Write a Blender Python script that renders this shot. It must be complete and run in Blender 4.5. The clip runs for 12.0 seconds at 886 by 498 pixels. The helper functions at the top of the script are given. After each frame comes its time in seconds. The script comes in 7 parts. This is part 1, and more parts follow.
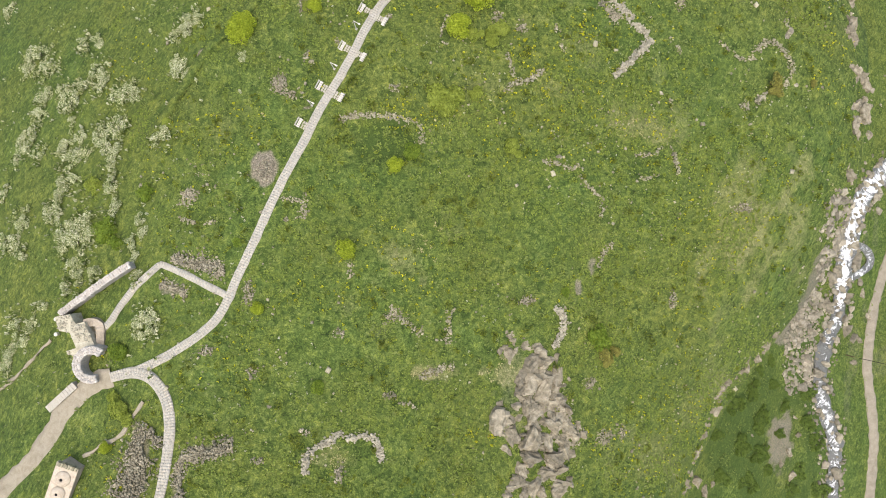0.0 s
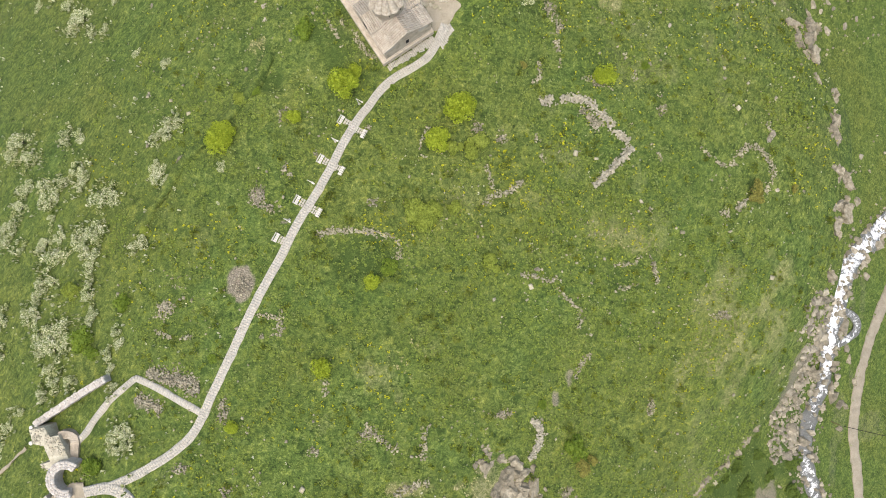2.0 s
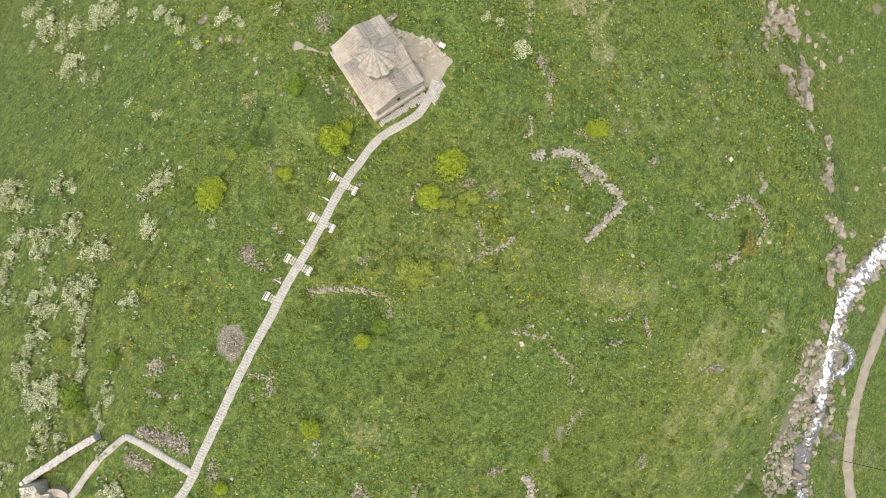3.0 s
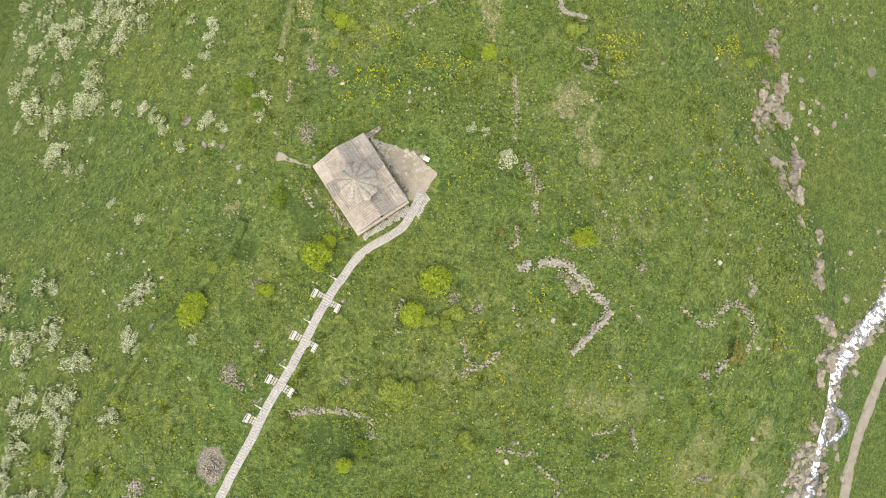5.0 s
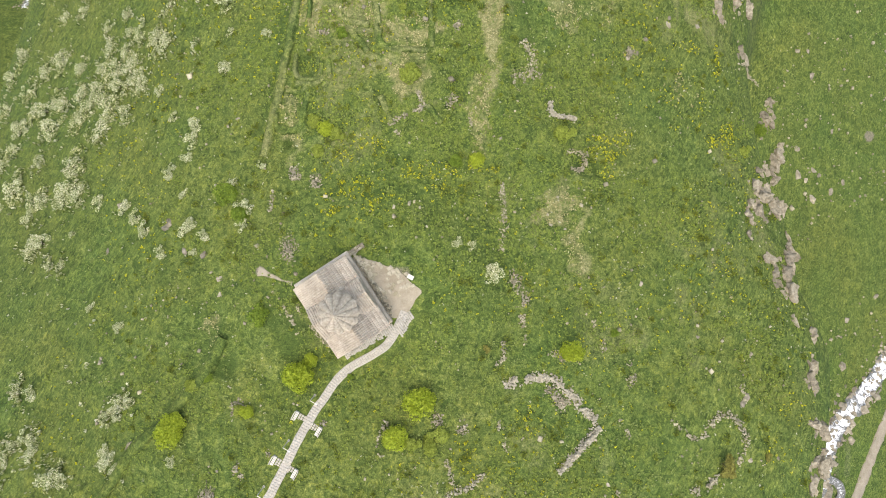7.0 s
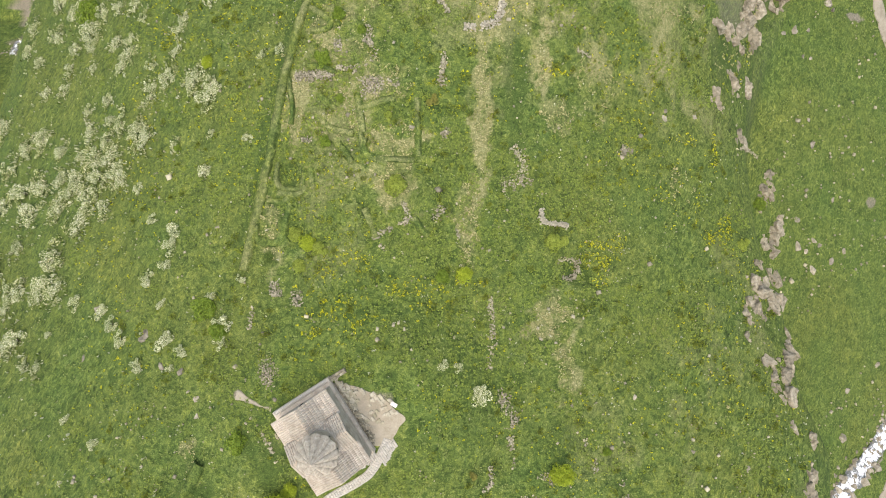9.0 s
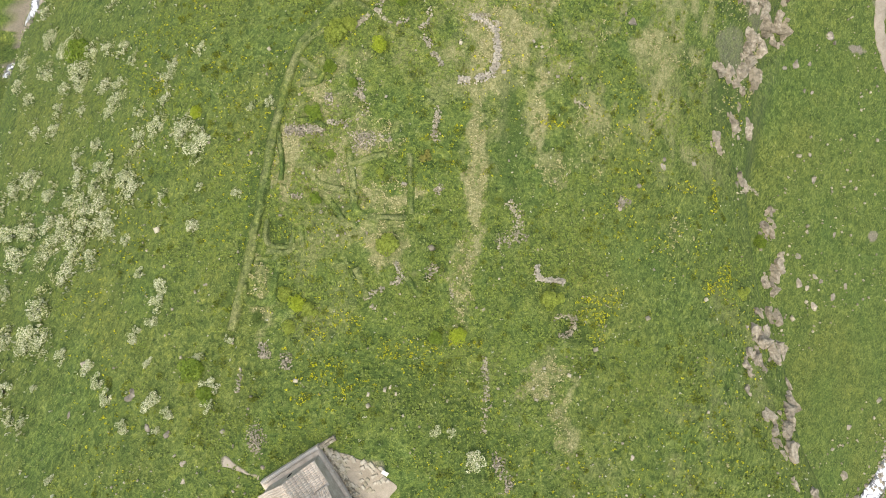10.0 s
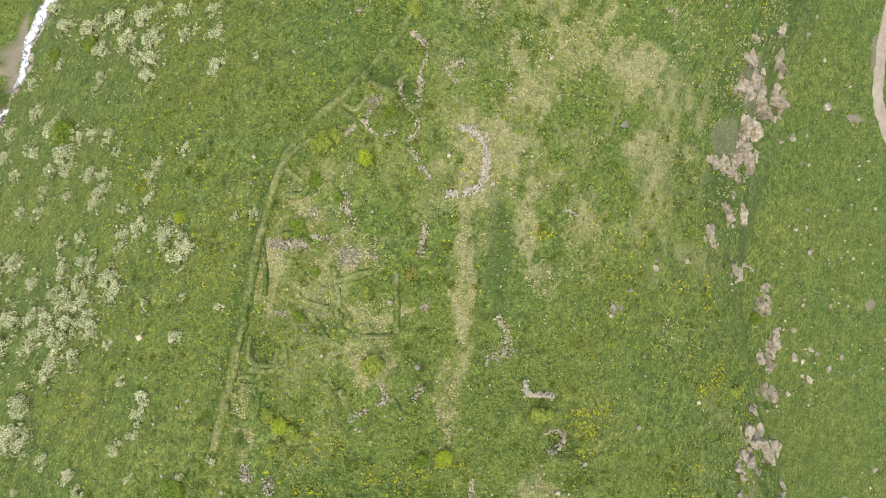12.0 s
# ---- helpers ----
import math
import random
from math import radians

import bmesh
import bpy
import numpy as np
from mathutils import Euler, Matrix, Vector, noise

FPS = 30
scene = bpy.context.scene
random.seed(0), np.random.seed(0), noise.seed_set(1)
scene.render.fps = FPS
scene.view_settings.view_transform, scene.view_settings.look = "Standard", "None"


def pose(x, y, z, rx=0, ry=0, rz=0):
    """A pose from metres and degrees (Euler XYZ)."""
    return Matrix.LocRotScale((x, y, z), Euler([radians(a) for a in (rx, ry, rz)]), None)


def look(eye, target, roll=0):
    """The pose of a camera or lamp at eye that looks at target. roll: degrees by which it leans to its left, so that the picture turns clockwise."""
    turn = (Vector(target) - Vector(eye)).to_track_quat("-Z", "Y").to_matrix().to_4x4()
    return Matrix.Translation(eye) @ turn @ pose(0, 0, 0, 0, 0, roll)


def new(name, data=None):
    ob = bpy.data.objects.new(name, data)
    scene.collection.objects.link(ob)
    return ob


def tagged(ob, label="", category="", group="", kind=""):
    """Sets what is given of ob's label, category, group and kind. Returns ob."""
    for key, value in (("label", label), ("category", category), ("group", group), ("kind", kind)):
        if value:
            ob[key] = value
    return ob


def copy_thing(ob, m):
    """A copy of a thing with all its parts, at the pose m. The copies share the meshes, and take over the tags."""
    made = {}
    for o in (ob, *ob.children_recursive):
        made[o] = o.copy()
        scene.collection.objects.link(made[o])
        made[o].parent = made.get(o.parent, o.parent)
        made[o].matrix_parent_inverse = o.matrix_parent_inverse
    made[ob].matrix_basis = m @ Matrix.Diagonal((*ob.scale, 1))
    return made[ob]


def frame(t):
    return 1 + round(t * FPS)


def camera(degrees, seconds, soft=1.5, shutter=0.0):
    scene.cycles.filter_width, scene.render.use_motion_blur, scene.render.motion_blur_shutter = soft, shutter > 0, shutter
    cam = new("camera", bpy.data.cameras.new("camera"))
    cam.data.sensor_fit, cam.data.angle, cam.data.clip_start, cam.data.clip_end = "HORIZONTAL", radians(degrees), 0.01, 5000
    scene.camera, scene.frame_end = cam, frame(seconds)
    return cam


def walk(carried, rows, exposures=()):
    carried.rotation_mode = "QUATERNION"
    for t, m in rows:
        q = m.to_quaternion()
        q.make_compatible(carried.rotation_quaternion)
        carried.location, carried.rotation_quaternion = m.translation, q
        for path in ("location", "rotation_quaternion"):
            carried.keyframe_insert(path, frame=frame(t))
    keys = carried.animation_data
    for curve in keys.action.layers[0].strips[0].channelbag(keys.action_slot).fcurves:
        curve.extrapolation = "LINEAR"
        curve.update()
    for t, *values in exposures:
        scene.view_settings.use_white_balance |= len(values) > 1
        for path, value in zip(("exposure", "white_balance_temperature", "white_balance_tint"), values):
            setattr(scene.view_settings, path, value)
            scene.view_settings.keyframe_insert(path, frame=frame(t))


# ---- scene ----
cam = camera(68.0, 12.0, 0.6)
METRES, EYE, TILT, LEAN, TURN = 115.0, 121.7, -90.0, 0.0, 0.0
ROWS = [
    (0, 0, 0, 0, -0, 0, -0),
    (0.5, 0.0082, 0.0005, 0.0381, -0.02, -0, -0.2),
    (1, 0.0163, 0.0007, 0.0795, -0.04, 0.01, -0.38),
    (1.5, 0.0232, 0.0011, 0.118, -0.07, 0, -0.51),
    (2, 0.03, 0.0014, 0.1602, -0.07, 0, -0.62),
    (2.5, 0.0357, 0.0018, 0.1987, -0.07, 0.01, -0.72),
    (3, 0.0417, 0.0018, 0.2409, -0.08, 0.02, -0.76),
    (5, 0.0617, 0.0131, 0.4052, -0.09, 0.04, -0.89),
    (5.5, 0.0664, 0.0155, 0.4447, -0.11, 0.04, -0.93),
    (6, 0.0712, 0.0198, 0.4878, -0.12, 0.04, -0.98),
    (6.5, 0.0754, 0.0261, 0.5279, -0.13, 0.07, -1.03),
    (7, 0.08, 0.0349, 0.5715, -0.13, 0.07, -1.11),
    (9, 0.0966, 0.0698, 0.7395, -0.11, 0.1, -1.32),
    (9.5, 0.1003, 0.0804, 0.7796, -0.1, 0.09, -1.38),
    (10, 0.1043, 0.0917, 0.8233, -0.11, 0.11, -1.4),
    (10.5, 0.1079, 0.1012, 0.8633, -0.1, 0.09, -1.49),
    (11, 0.1118, 0.1055, 0.9067, -0.09, 0.07, -1.55),
    (11.5, 0.1154, 0.1058, 0.9463, -0.12, 0.07, -1.69),
    (12, 0.1181, 0.1095, 0.9891, -0.12, 0.07, -1.7),
]
walk(cam, [(t, pose(0, 0, EYE, TILT, LEAN, TURN) @ pose(METRES * x, METRES * y, METRES * z, 90 + pitch, roll, yaw)) for t, x, y, z, yaw, pitch, roll in ROWS], exposures=[(0.0, 1.27), (6.0, 1.36), (12.0, 1.38)])

# ---------------------------------------------------------------- world and light
world = bpy.data.worlds.new("overcast_sky")
scene.world = world
world.use_nodes = True
wn = world.node_tree
sky = wn.nodes.new("ShaderNodeTexSky")
sky.sky_type = 'NISHITA'
sky.sun_disc = False
sky.sun_elevation, sky.sun_rotation = radians(77), radians(198)
sky.air_density, sky.dust_density = 1.0, 4.0
wn.nodes["Background"].inputs["Strength"].default_value = 0.15
wn.links.new(sky.outputs["Color"], wn.nodes["Background"].inputs["Color"])
sun = new("sun", bpy.data.lights.new("sun", 'SUN'))
sun.data.energy, sun.data.angle, sun.data.color = 0.9, radians(60), (1.0, 0.93, 0.80)
sun.matrix_world = look((-15, -46, 213), (0, 0, 0))


# ---------------------------------------------------------------- materials
def mat(name, rough=0.9):
    m = bpy.data.materials.new(name)
    m.use_nodes = True
    b = m.node_tree.nodes["Principled BSDF"]
    b.inputs["Roughness"].default_value = rough
    b.inputs["Specular IOR Level"].default_value = 0.25
    return m, m.node_tree, b


def noise_node(nt, scale, detail=4.0, rough=0.6, warp=0.0):
    g = nt.nodes.new("ShaderNodeNewGeometry")
    n = nt.nodes.new("ShaderNodeTexNoise")
    n.inputs["Scale"].default_value, n.inputs["Detail"].default_value = scale, detail
    n.inputs["Roughness"].default_value, n.inputs["Distortion"].default_value = rough, warp
    nt.links.new(g.outputs["Position"], n.inputs["Vector"])
    return n.outputs["Fac"]


def ramp(nt, fac, stops):
    r = nt.nodes.new("ShaderNodeValToRGB")
    while len(r.color_ramp.elements) < len(stops):
        r.color_ramp.elements.new(0.5)
    for e, (p, c) in zip(r.color_ramp.elements, stops):
        e.position, e.color = p, (*c, 1)
    nt.links.new(fac, r.inputs["Fac"])
    return r.outputs["Color"]


def mix(nt, fac, a, b, blend='MIX'):
    n = nt.nodes.new("ShaderNodeMix")
    n.data_type, n.blend_type = 'RGBA', blend
    for sock, v in ((n.inputs["Factor"], fac), (n.inputs["A"], a), (n.inputs["B"], b)):
        if isinstance(v, bpy.types.NodeSocket):
            nt.links.new(v, sock)
        else:
            sock.default_value = v if isinstance(v, float) else (*v, 1)
    return n.outputs["Result"]


def maths(nt, op, a, b=0.0, c=0.0, clamp=False):
    n = nt.nodes.new("ShaderNodeMath")
    n.operation, n.use_clamp = op, clamp
    for sock, v in zip(n.inputs, (a, b, c)):
        if isinstance(v, bpy.types.NodeSocket):
            nt.links.new(v, sock)
        else:
            sock.default_value = v
    return n.outputs[0]


def relief(nt, b, height, strength=0.5, distance=0.1):
    n = nt.nodes.new("ShaderNodeBump")
    n.inputs["Strength"].default_value, n.inputs["Distance"].default_value = strength, distance
    nt.links.new(height, n.inputs["Height"])
    nt.links.new(n.outputs["Normal"], b.inputs["Normal"])


def attribute(nt, name):
    n = nt.nodes.new("ShaderNodeAttribute")
    n.attribute_name = name
    return n.outputs["Fac"]


def stone_mat(name, dark, mid, light, scale=1.2, island=0.5, rough=0.92, bump=0.4):
    """Weathered stone: a blotchy base, finer lichen and grain, and a shade of its own for each piece."""
    m, nt, b = mat(name, rough)
    col = ramp(nt, noise_node(nt, scale, 6, 0.65, 0.4), [(0.25, dark), (0.5, mid), (0.78, light)])
    g = nt.nodes.new("ShaderNodeNewGeometry")
    shade = ramp(nt, g.outputs["Random Per Island"], [(0.0, (1 - island,) * 3), (1.0, (1 + island * 0.5,) * 3)])
    col = mix(nt, 1.0, col, shade, 'MULTIPLY')
    fine = noise_node(nt, scale * 9, 5, 0.7)
    col = mix(nt, maths(nt, 'MULTIPLY_ADD', fine, 2.2, -1.0, True), mix(nt, 1.0, col, (0.7, 0.66, 0.6), 'MULTIPLY'), col)
    nt.links.new(col, b.inputs["Base Color"])
    relief(nt, b, fine, bump, 0.08)
    return m


def leaf_mat(name, stops, scale=0.5, through_light=0.25, rough=0.65):
    """Leaves: each one has its own tint, and whole stretches drift in hue."""
    m, nt, b = mat(name, rough)
    g = nt.nodes.new("ShaderNodeNewGeometry")
    f = maths(nt, 'MULTIPLY_ADD', g.outputs["Random Per Island"], 0.6, maths(nt, 'MULTIPLY', noise_node(nt, scale, 3), 0.4))
    col = ramp(nt, f, stops)
    nt.links.new(col, b.inputs["Base Color"])
    if through_light:
        tr = nt.nodes.new("ShaderNodeBsdfTranslucent")
        nt.links.new(col, tr.inputs["Color"])
        ms = nt.nodes.new("ShaderNodeMixShader")
        ms.inputs[0].default_value = through_light
        nt.links.new(b.outputs[0], ms.inputs[1])
        nt.links.new(tr.outputs[0], ms.inputs[2])
        nt.links.new(ms.outputs[0], nt.nodes["Material Output"].inputs["Surface"])
    return m


def grain_node(nt, scale, along=0.3, turn=62, detail=5):
    """Noise drawn out along one bearing, as grass laid over by wind and slope."""
    g = nt.nodes.new("ShaderNodeNewGeometry")
    spin = nt.nodes.new("ShaderNodeVectorRotate")
    spin.rotation_type = 'Z_AXIS'
    spin.inputs["Angle"].default_value = radians(-turn)
    size = nt.nodes.new("ShaderNodeVectorMath")
    size.operation = 'MULTIPLY'
    size.inputs[1].default_value = (along, 1.0, 0.3)
    n = nt.nodes.new("ShaderNodeTexNoise")
    n.inputs["Scale"].default_value, n.inputs["Detail"].default_value = scale, detail
    n.inputs["Roughness"].default_value, n.inputs["Distortion"].default_value = 0.65, 0.5
    nt.links.new(g.outputs["Position"], spin.inputs["Vector"])
    nt.links.new(spin.outputs[0], size.inputs[0])
    nt.links.new(size.outputs[0], n.inputs["Vector"])
    return n.outputs["Fac"]


def meadow_mat():
    m, nt, b = mat("meadow", 0.95)
    n0 = noise_node(nt, 0.035, 4, 0.6, 0.5)
    n1 = noise_node(nt, 0.35, 5, 0.65, 0.3)
    n2 = noise_node(nt, 1.7, 7, 0.8, 0.4)
    n3 = noise_node(nt, 5.0, 5, 0.8)
    n4 = noise_node(nt, 0.85, 4, 0.6, 1.2)
    lay = grain_node(nt, 2.4, 0.4)
    blade = mix(nt, attribute(nt, "lean"), n2, lay)
    f = maths(nt, 'MULTIPLY_ADD', n1, 0.35, maths(nt, 'MULTIPLY_ADD', blade, 1.0, -0.175))
    # the darkest stop also paints the shadow in gaps between weeds
    green = ramp(nt, f, [(0.32, (0.019, 0.033, 0.006)), (0.44, (0.077, 0.110, 0.020)), (0.56, (0.133, 0.168, 0.038)), (0.68, (0.243, 0.270, 0.084))])
    hue = ramp(nt, n0, [(0.36, (0.88, 0.97, 0.92)), (0.64, (1.14, 1.05, 1.0))])
    green = mix(nt, 1.0, green, hue, 'MULTIPLY')
    clump = ramp(nt, n4, [(0.38, (0.58, 0.68, 0.60)), (0.46, (0.93, 0.96, 0.93)), (0.54, (1.05, 1.04, 1.0)), (0.62, (1.42, 1.31, 1.15))])
    green = mix(nt, 1.0, green, clump, 'MULTIPLY')
    straw = ramp(nt, n2, [(0.25, (0.11, 0.128, 0.032)), (0.5, (0.25, 0.238, 0.096)), (0.75, (0.46, 0.42, 0.23))])
    d = maths(nt, 'MULTIPLY_ADD', n2, 1.3, maths(nt, 'MULTIPLY_ADD', attribute(nt, "dry"), 1.6, -1.25), True)
    col = mix(nt, d, green, straw)
    # dark green, both for lush growth and for shade painted into the ground
    lush_shade = ramp(nt, n2, [(0.3, (0.030, 0.058, 0.010)), (0.7, (0.078, 0.120, 0.022))])
    col = mix(nt, maths(nt, 'MULTIPLY', attribute(nt, "lush_shade"), 0.85), col, lush_shade)
    soil = ramp(nt, n3, [(0.25, (0.13, 0.105, 0.075)), (0.5, (0.24, 0.20, 0.15)), (0.8, (0.38, 0.33, 0.26))])
    s = maths(nt, 'MULTIPLY_ADD', n2, 1.6, maths(nt, 'MULTIPLY_ADD', attribute(nt, "soil"), 2.2, -1.75), True)
    col = mix(nt, s, col, soil)
    # low values darken the colour, as painted shadow between the weeds
    gap_shade = maths(nt, 'MULTIPLY_ADD', n3, 4.5, -1.75, True)
    pale = maths(nt, 'MULTIPLY_ADD', n3, 6.0, -3.6, True)
    col = mix(nt, maths(nt, 'MULTIPLY', pale, 0.5), col, (0.30, 0.32, 0.13))
    col = mix(nt, gap_shade, mix(nt, 1.0, col, (0.38, 0.43, 0.36), 'MULTIPLY'), col)
    nt.links.new(col, b.inputs["Base Color"])
    h = maths(nt, 'MULTIPLY_ADD', n3, 0.5, maths(nt, 'MULTIPLY_ADD', n4, 1.2, blade))
    relief(nt, b, h, 0.5, 0.35)
    return m


MEADOW = meadow_mat()
PAVER = stone_mat("pale_paving_stone", (0.41, 0.398, 0.345), (0.48, 0.468, 0.412), (0.54, 0.528, 0.47), 0.9, 0.05, 0.9, 0.1)
BEDDING = stone_mat("sandy_bedding", (0.39, 0.378, 0.327), (0.455, 0.443, 0.39), (0.51, 0.498, 0.44), 0.9, 0.05, 0.9, 0.1)
GRAVEL = stone_mat("trodden_gravel", (0.28, 0.25, 0.185), (0.385, 0.352, 0.27), (0.47, 0.435, 0.35), 0.9, 0.15, 0.95, 0.5)
TUFF = stone_mat("pinkish_tuff_roof", (0.37, 0.318, 0.25), (0.565, 0.503, 0.408), (0.68, 0.622, 0.525), 1.1, 0.08, 0.92, 0.2)
WALLSTONE = stone_mat("pale_tuff_wall", (0.24, 0.208, 0.158), (0.45, 0.40, 0.32), (0.60, 0.545, 0.45), 0.8, 0.2)
DARK = mat("dark_opening", 0.95)[0]
DARK.node_tree.nodes["Principled BSDF"].inputs["Base Color"].default_value = (0.012, 0.011, 0.010, 1)
RUIN = stone_mat("limewashed_ruin_stone", (0.31, 0.295, 0.225), (0.455, 0.438, 0.345), (0.62, 0.598, 0.49), 1.3, 0.3)
CONE = stone_mat("lichened_cone_slabs", (0.36, 0.315, 0.25), (0.575, 0.522, 0.43), (0.70, 0.65, 0.56), 2.2, 0.2)
LIMEWASH = stone_mat("limewashed_masonry", (0.40, 0.38, 0.34), (0.54, 0.52, 0.48), (0.66, 0.645, 0.61), 1.6, 0.18, 0.9, 0.2)
RUBBLE = stone_mat("lichened_rubble", (0.24, 0.225, 0.155), (0.385, 0.368, 0.262), (0.56, 0.535, 0.41), 0.8, 0.4)
MAUVE = stone_mat("grey_rubble", (0.18, 0.168, 0.12), (0.335, 0.316, 0.232), (0.54, 0.51, 0.40), 0.8, 0.5)
CRAG = stone_mat("basalt_crag", (0.095, 0.086, 0.058), (0.29, 0.266, 0.198), (0.52, 0.485, 0.38), 1.1, 0.25, 0.93, 1.0)
BOULDER = stone_mat("river_boulder", (0.13, 0.12, 0.088), (0.32, 0.298, 0.232), (0.52, 0.488, 0.40), 0.8, 0.45, 0.9, 0.8)
WHITE = stone_mat("white_painted_wood", (0.55, 0.54, 0.50), (0.68, 0.67, 0.63), (0.76, 0.75, 0.71), 2.0, 0.12, 0.6, 0.1)
RUST = stone_mat("rusty_steel", (0.13, 0.07, 0.04), (0.22, 0.13, 0.09), (0.33, 0.24, 0.19), 3.0, 0.2, 0.8, 0.3)
BARK = stone_mat("bark", (0.05, 0.04, 0.03), (0.09, 0.07, 0.05), (0.13, 0.11, 0.08), 4.0, 0.2)
ROAD = stone_mat("dirt_road", (0.23, 0.208, 0.158), (0.315, 0.29, 0.228), (0.40, 0.37, 0.295), 0.5, 0.05, 0.95, 0.4)
LIME = leaf_mat("lime_green_leaves", [(0.1, (0.16, 0.215, 0.014)), (0.5, (0.29, 0.36, 0.024)), (0.9, (0.42, 0.48, 0.045))], 0.5, 0.35)
OLIVE = leaf_mat("olive_green_leaves", [(0.1, (0.10, 0.135, 0.016)), (0.5, (0.205, 0.255, 0.034)), (0.9, (0.33, 0.38, 0.065))], 0.5, 0.35)
GREEN = leaf_mat("mid_green_leaves", [(0.1, (0.07, 0.115, 0.010)), (0.5, (0.135, 0.20, 0.018)), (0.9, (0.22, 0.29, 0.03))], 0.5, 0.35)
DARKLEAF = leaf_mat("dark_green_leaves", [(0.1, (0.040, 0.068, 0.010)), (0.5, (0.085, 0.130, 0.018)), (0.9, (0.150, 0.205, 0.032))], 0.5, 0.3)
RUSSET = leaf_mat("russet_olive_leaves", [(0.1, (0.09, 0.085, 0.018)), (0.5, (0.19, 0.18, 0.035)), (0.9, (0.28, 0.28, 0.06))])
BLOSSOM = leaf_mat("cream_blossom", [(0.22, (0.075, 0.118, 0.018)), (0.38, (0.19, 0.235, 0.065)), (0.53, (0.45, 0.47, 0.235)), (0.76, (0.73, 0.715, 0.52))], 0.8, 0.3)
BUDDING = leaf_mat("budding_blossom", [(0.24, (0.070, 0.110, 0.014)), (0.44, (0.18, 0.225, 0.055)), (0.60, (0.40, 0.42, 0.18)), (0.82, (0.66, 0.645, 0.43))], 0.8, 0.3)
CUSHION = leaf_mat("yellow_green_weeds", [(0.1, (0.115, 0.158, 0.016)), (0.5, (0.215, 0.265, 0.032)), (0.9, (0.35, 0.395, 0.070))], 0.2, 0.3)
WEED = leaf_mat("leafy_weeds", [(0.1, (0.070, 0.108, 0.014)), (0.5, (0.135, 0.183, 0.028)), (0.9, (0.225, 0.275, 0.052))], 0.25)
GRASS = leaf_mat("grass_blades", [(0.1, (0.075, 0.108, 0.020)), (0.5, (0.130, 0.170, 0.038)), (0.9, (0.215, 0.250, 0.080))], 0.12)
STRAW = leaf_mat("dry_grass_blades", [(0.1, (0.17, 0.165, 0.055)), (0.5, (0.29, 0.27, 0.12)), (0.9, (0.43, 0.39, 0.21))], 0.3)
YELLOW = leaf_mat("yellow_petals", [(0.1, (0.27, 0.30, 0.016)), (0.5, (0.46, 0.46, 0.022)), (0.9, (0.66, 0.60, 0.03))], 0.3)
PETAL = leaf_mat("white_petals", [(0.1, (0.38, 0.40, 0.26)), (0.9, (0.64, 0.62, 0.47))], 0.3)


def water_mat():
    m, nt, b = mat("rushing_water", 0.3)
    n1 = noise_node(nt, 0.42, 6, 0.6, 1.6)
    n2 = noise_node(nt, 2.6, 5, 0.7, 0.8)
    churn = maths(nt, 'MULTIPLY_ADD', n1, 0.72, maths(nt, 'MULTIPLY', n2, 0.28))
    foam = maths(nt, 'MULTIPLY_ADD', churn, 7.5, maths(nt, 'MULTIPLY_ADD', attribute(nt, "foam"), 4.5, -6.3), True)
    deep = ramp(nt, n2, [(0.3, (0.060, 0.062, 0.054)), (0.7, (0.150, 0.152, 0.138))])
    nt.links.new(mix(nt, foam, deep, (0.83, 0.84, 0.83)), b.inputs["Base Color"])
    nt.links.new(maths(nt, 'MULTIPLY_ADD', foam, 0.5, 0.3), b.inputs["Roughness"])
    relief(nt, b, churn, 0.7, 0.3)
    return m


WATER = water_mat()

# ---------------------------------------------------------------- the lie of the land
SPUR = [10.6, -12.92, 4.11, 9.05, -7.8, -4.61, 2.34, -7.28, 9.35, 1.81, 7.01, 0.11, 0.37, -37.75, -32.88, 0.66, 17.07, 1.76, 22.64, -16.66, -11.38, 5.82, 21.73, 11.15, -11.63, -13.06, 5.83, -10.63]
VALLEY = [-13.85, 2.33, -37.52]
EDGE_Y = [-60, -47, -34, -22, -5, 16, 30, 46, 59, 75, 87, 109, 123, 135, 152, 180]
EDGE_X = [48, 52, 57, 66, 80, 81, 82, 87, 80, 80, 76, 76, 79, 84, 92, 98]


def lattice(seed):
    return np.random.RandomState(seed).rand(256, 256)


LATTICES = [lattice(k) for k in range(6)]


def fuzz(x, y, size, seed=0):
    """Smooth noise from 0 to 1 with lumps of that size."""
    u, v = np.asarray(x, float) / size + 31.7 * seed, np.asarray(y, float) / size + 17.3 * seed
    i, j = np.floor(u).astype(int), np.floor(v).astype(int)
    p, q = u - i, v - j
    p, q = p * p * (3 - 2 * p), q * q * (3 - 2 * q)
    t = LATTICES[seed % 6]
    a, b = t[i % 256, j % 256], t[(i + 1) % 256, j % 256]
    c, d = t[i % 256, (j + 1) % 256], t[(i + 1) % 256, (j + 1) % 256]
    return (a * (1 - p) + b * p) * (1 - q) + (c * (1 - p) + d * p) * q


def smooth(s):
    s = np.clip(s, 0, 1)
    return s * s * (3 - 2 * s)


def brink(y):
    return np.interp(y, EDGE_Y, EDGE_X)


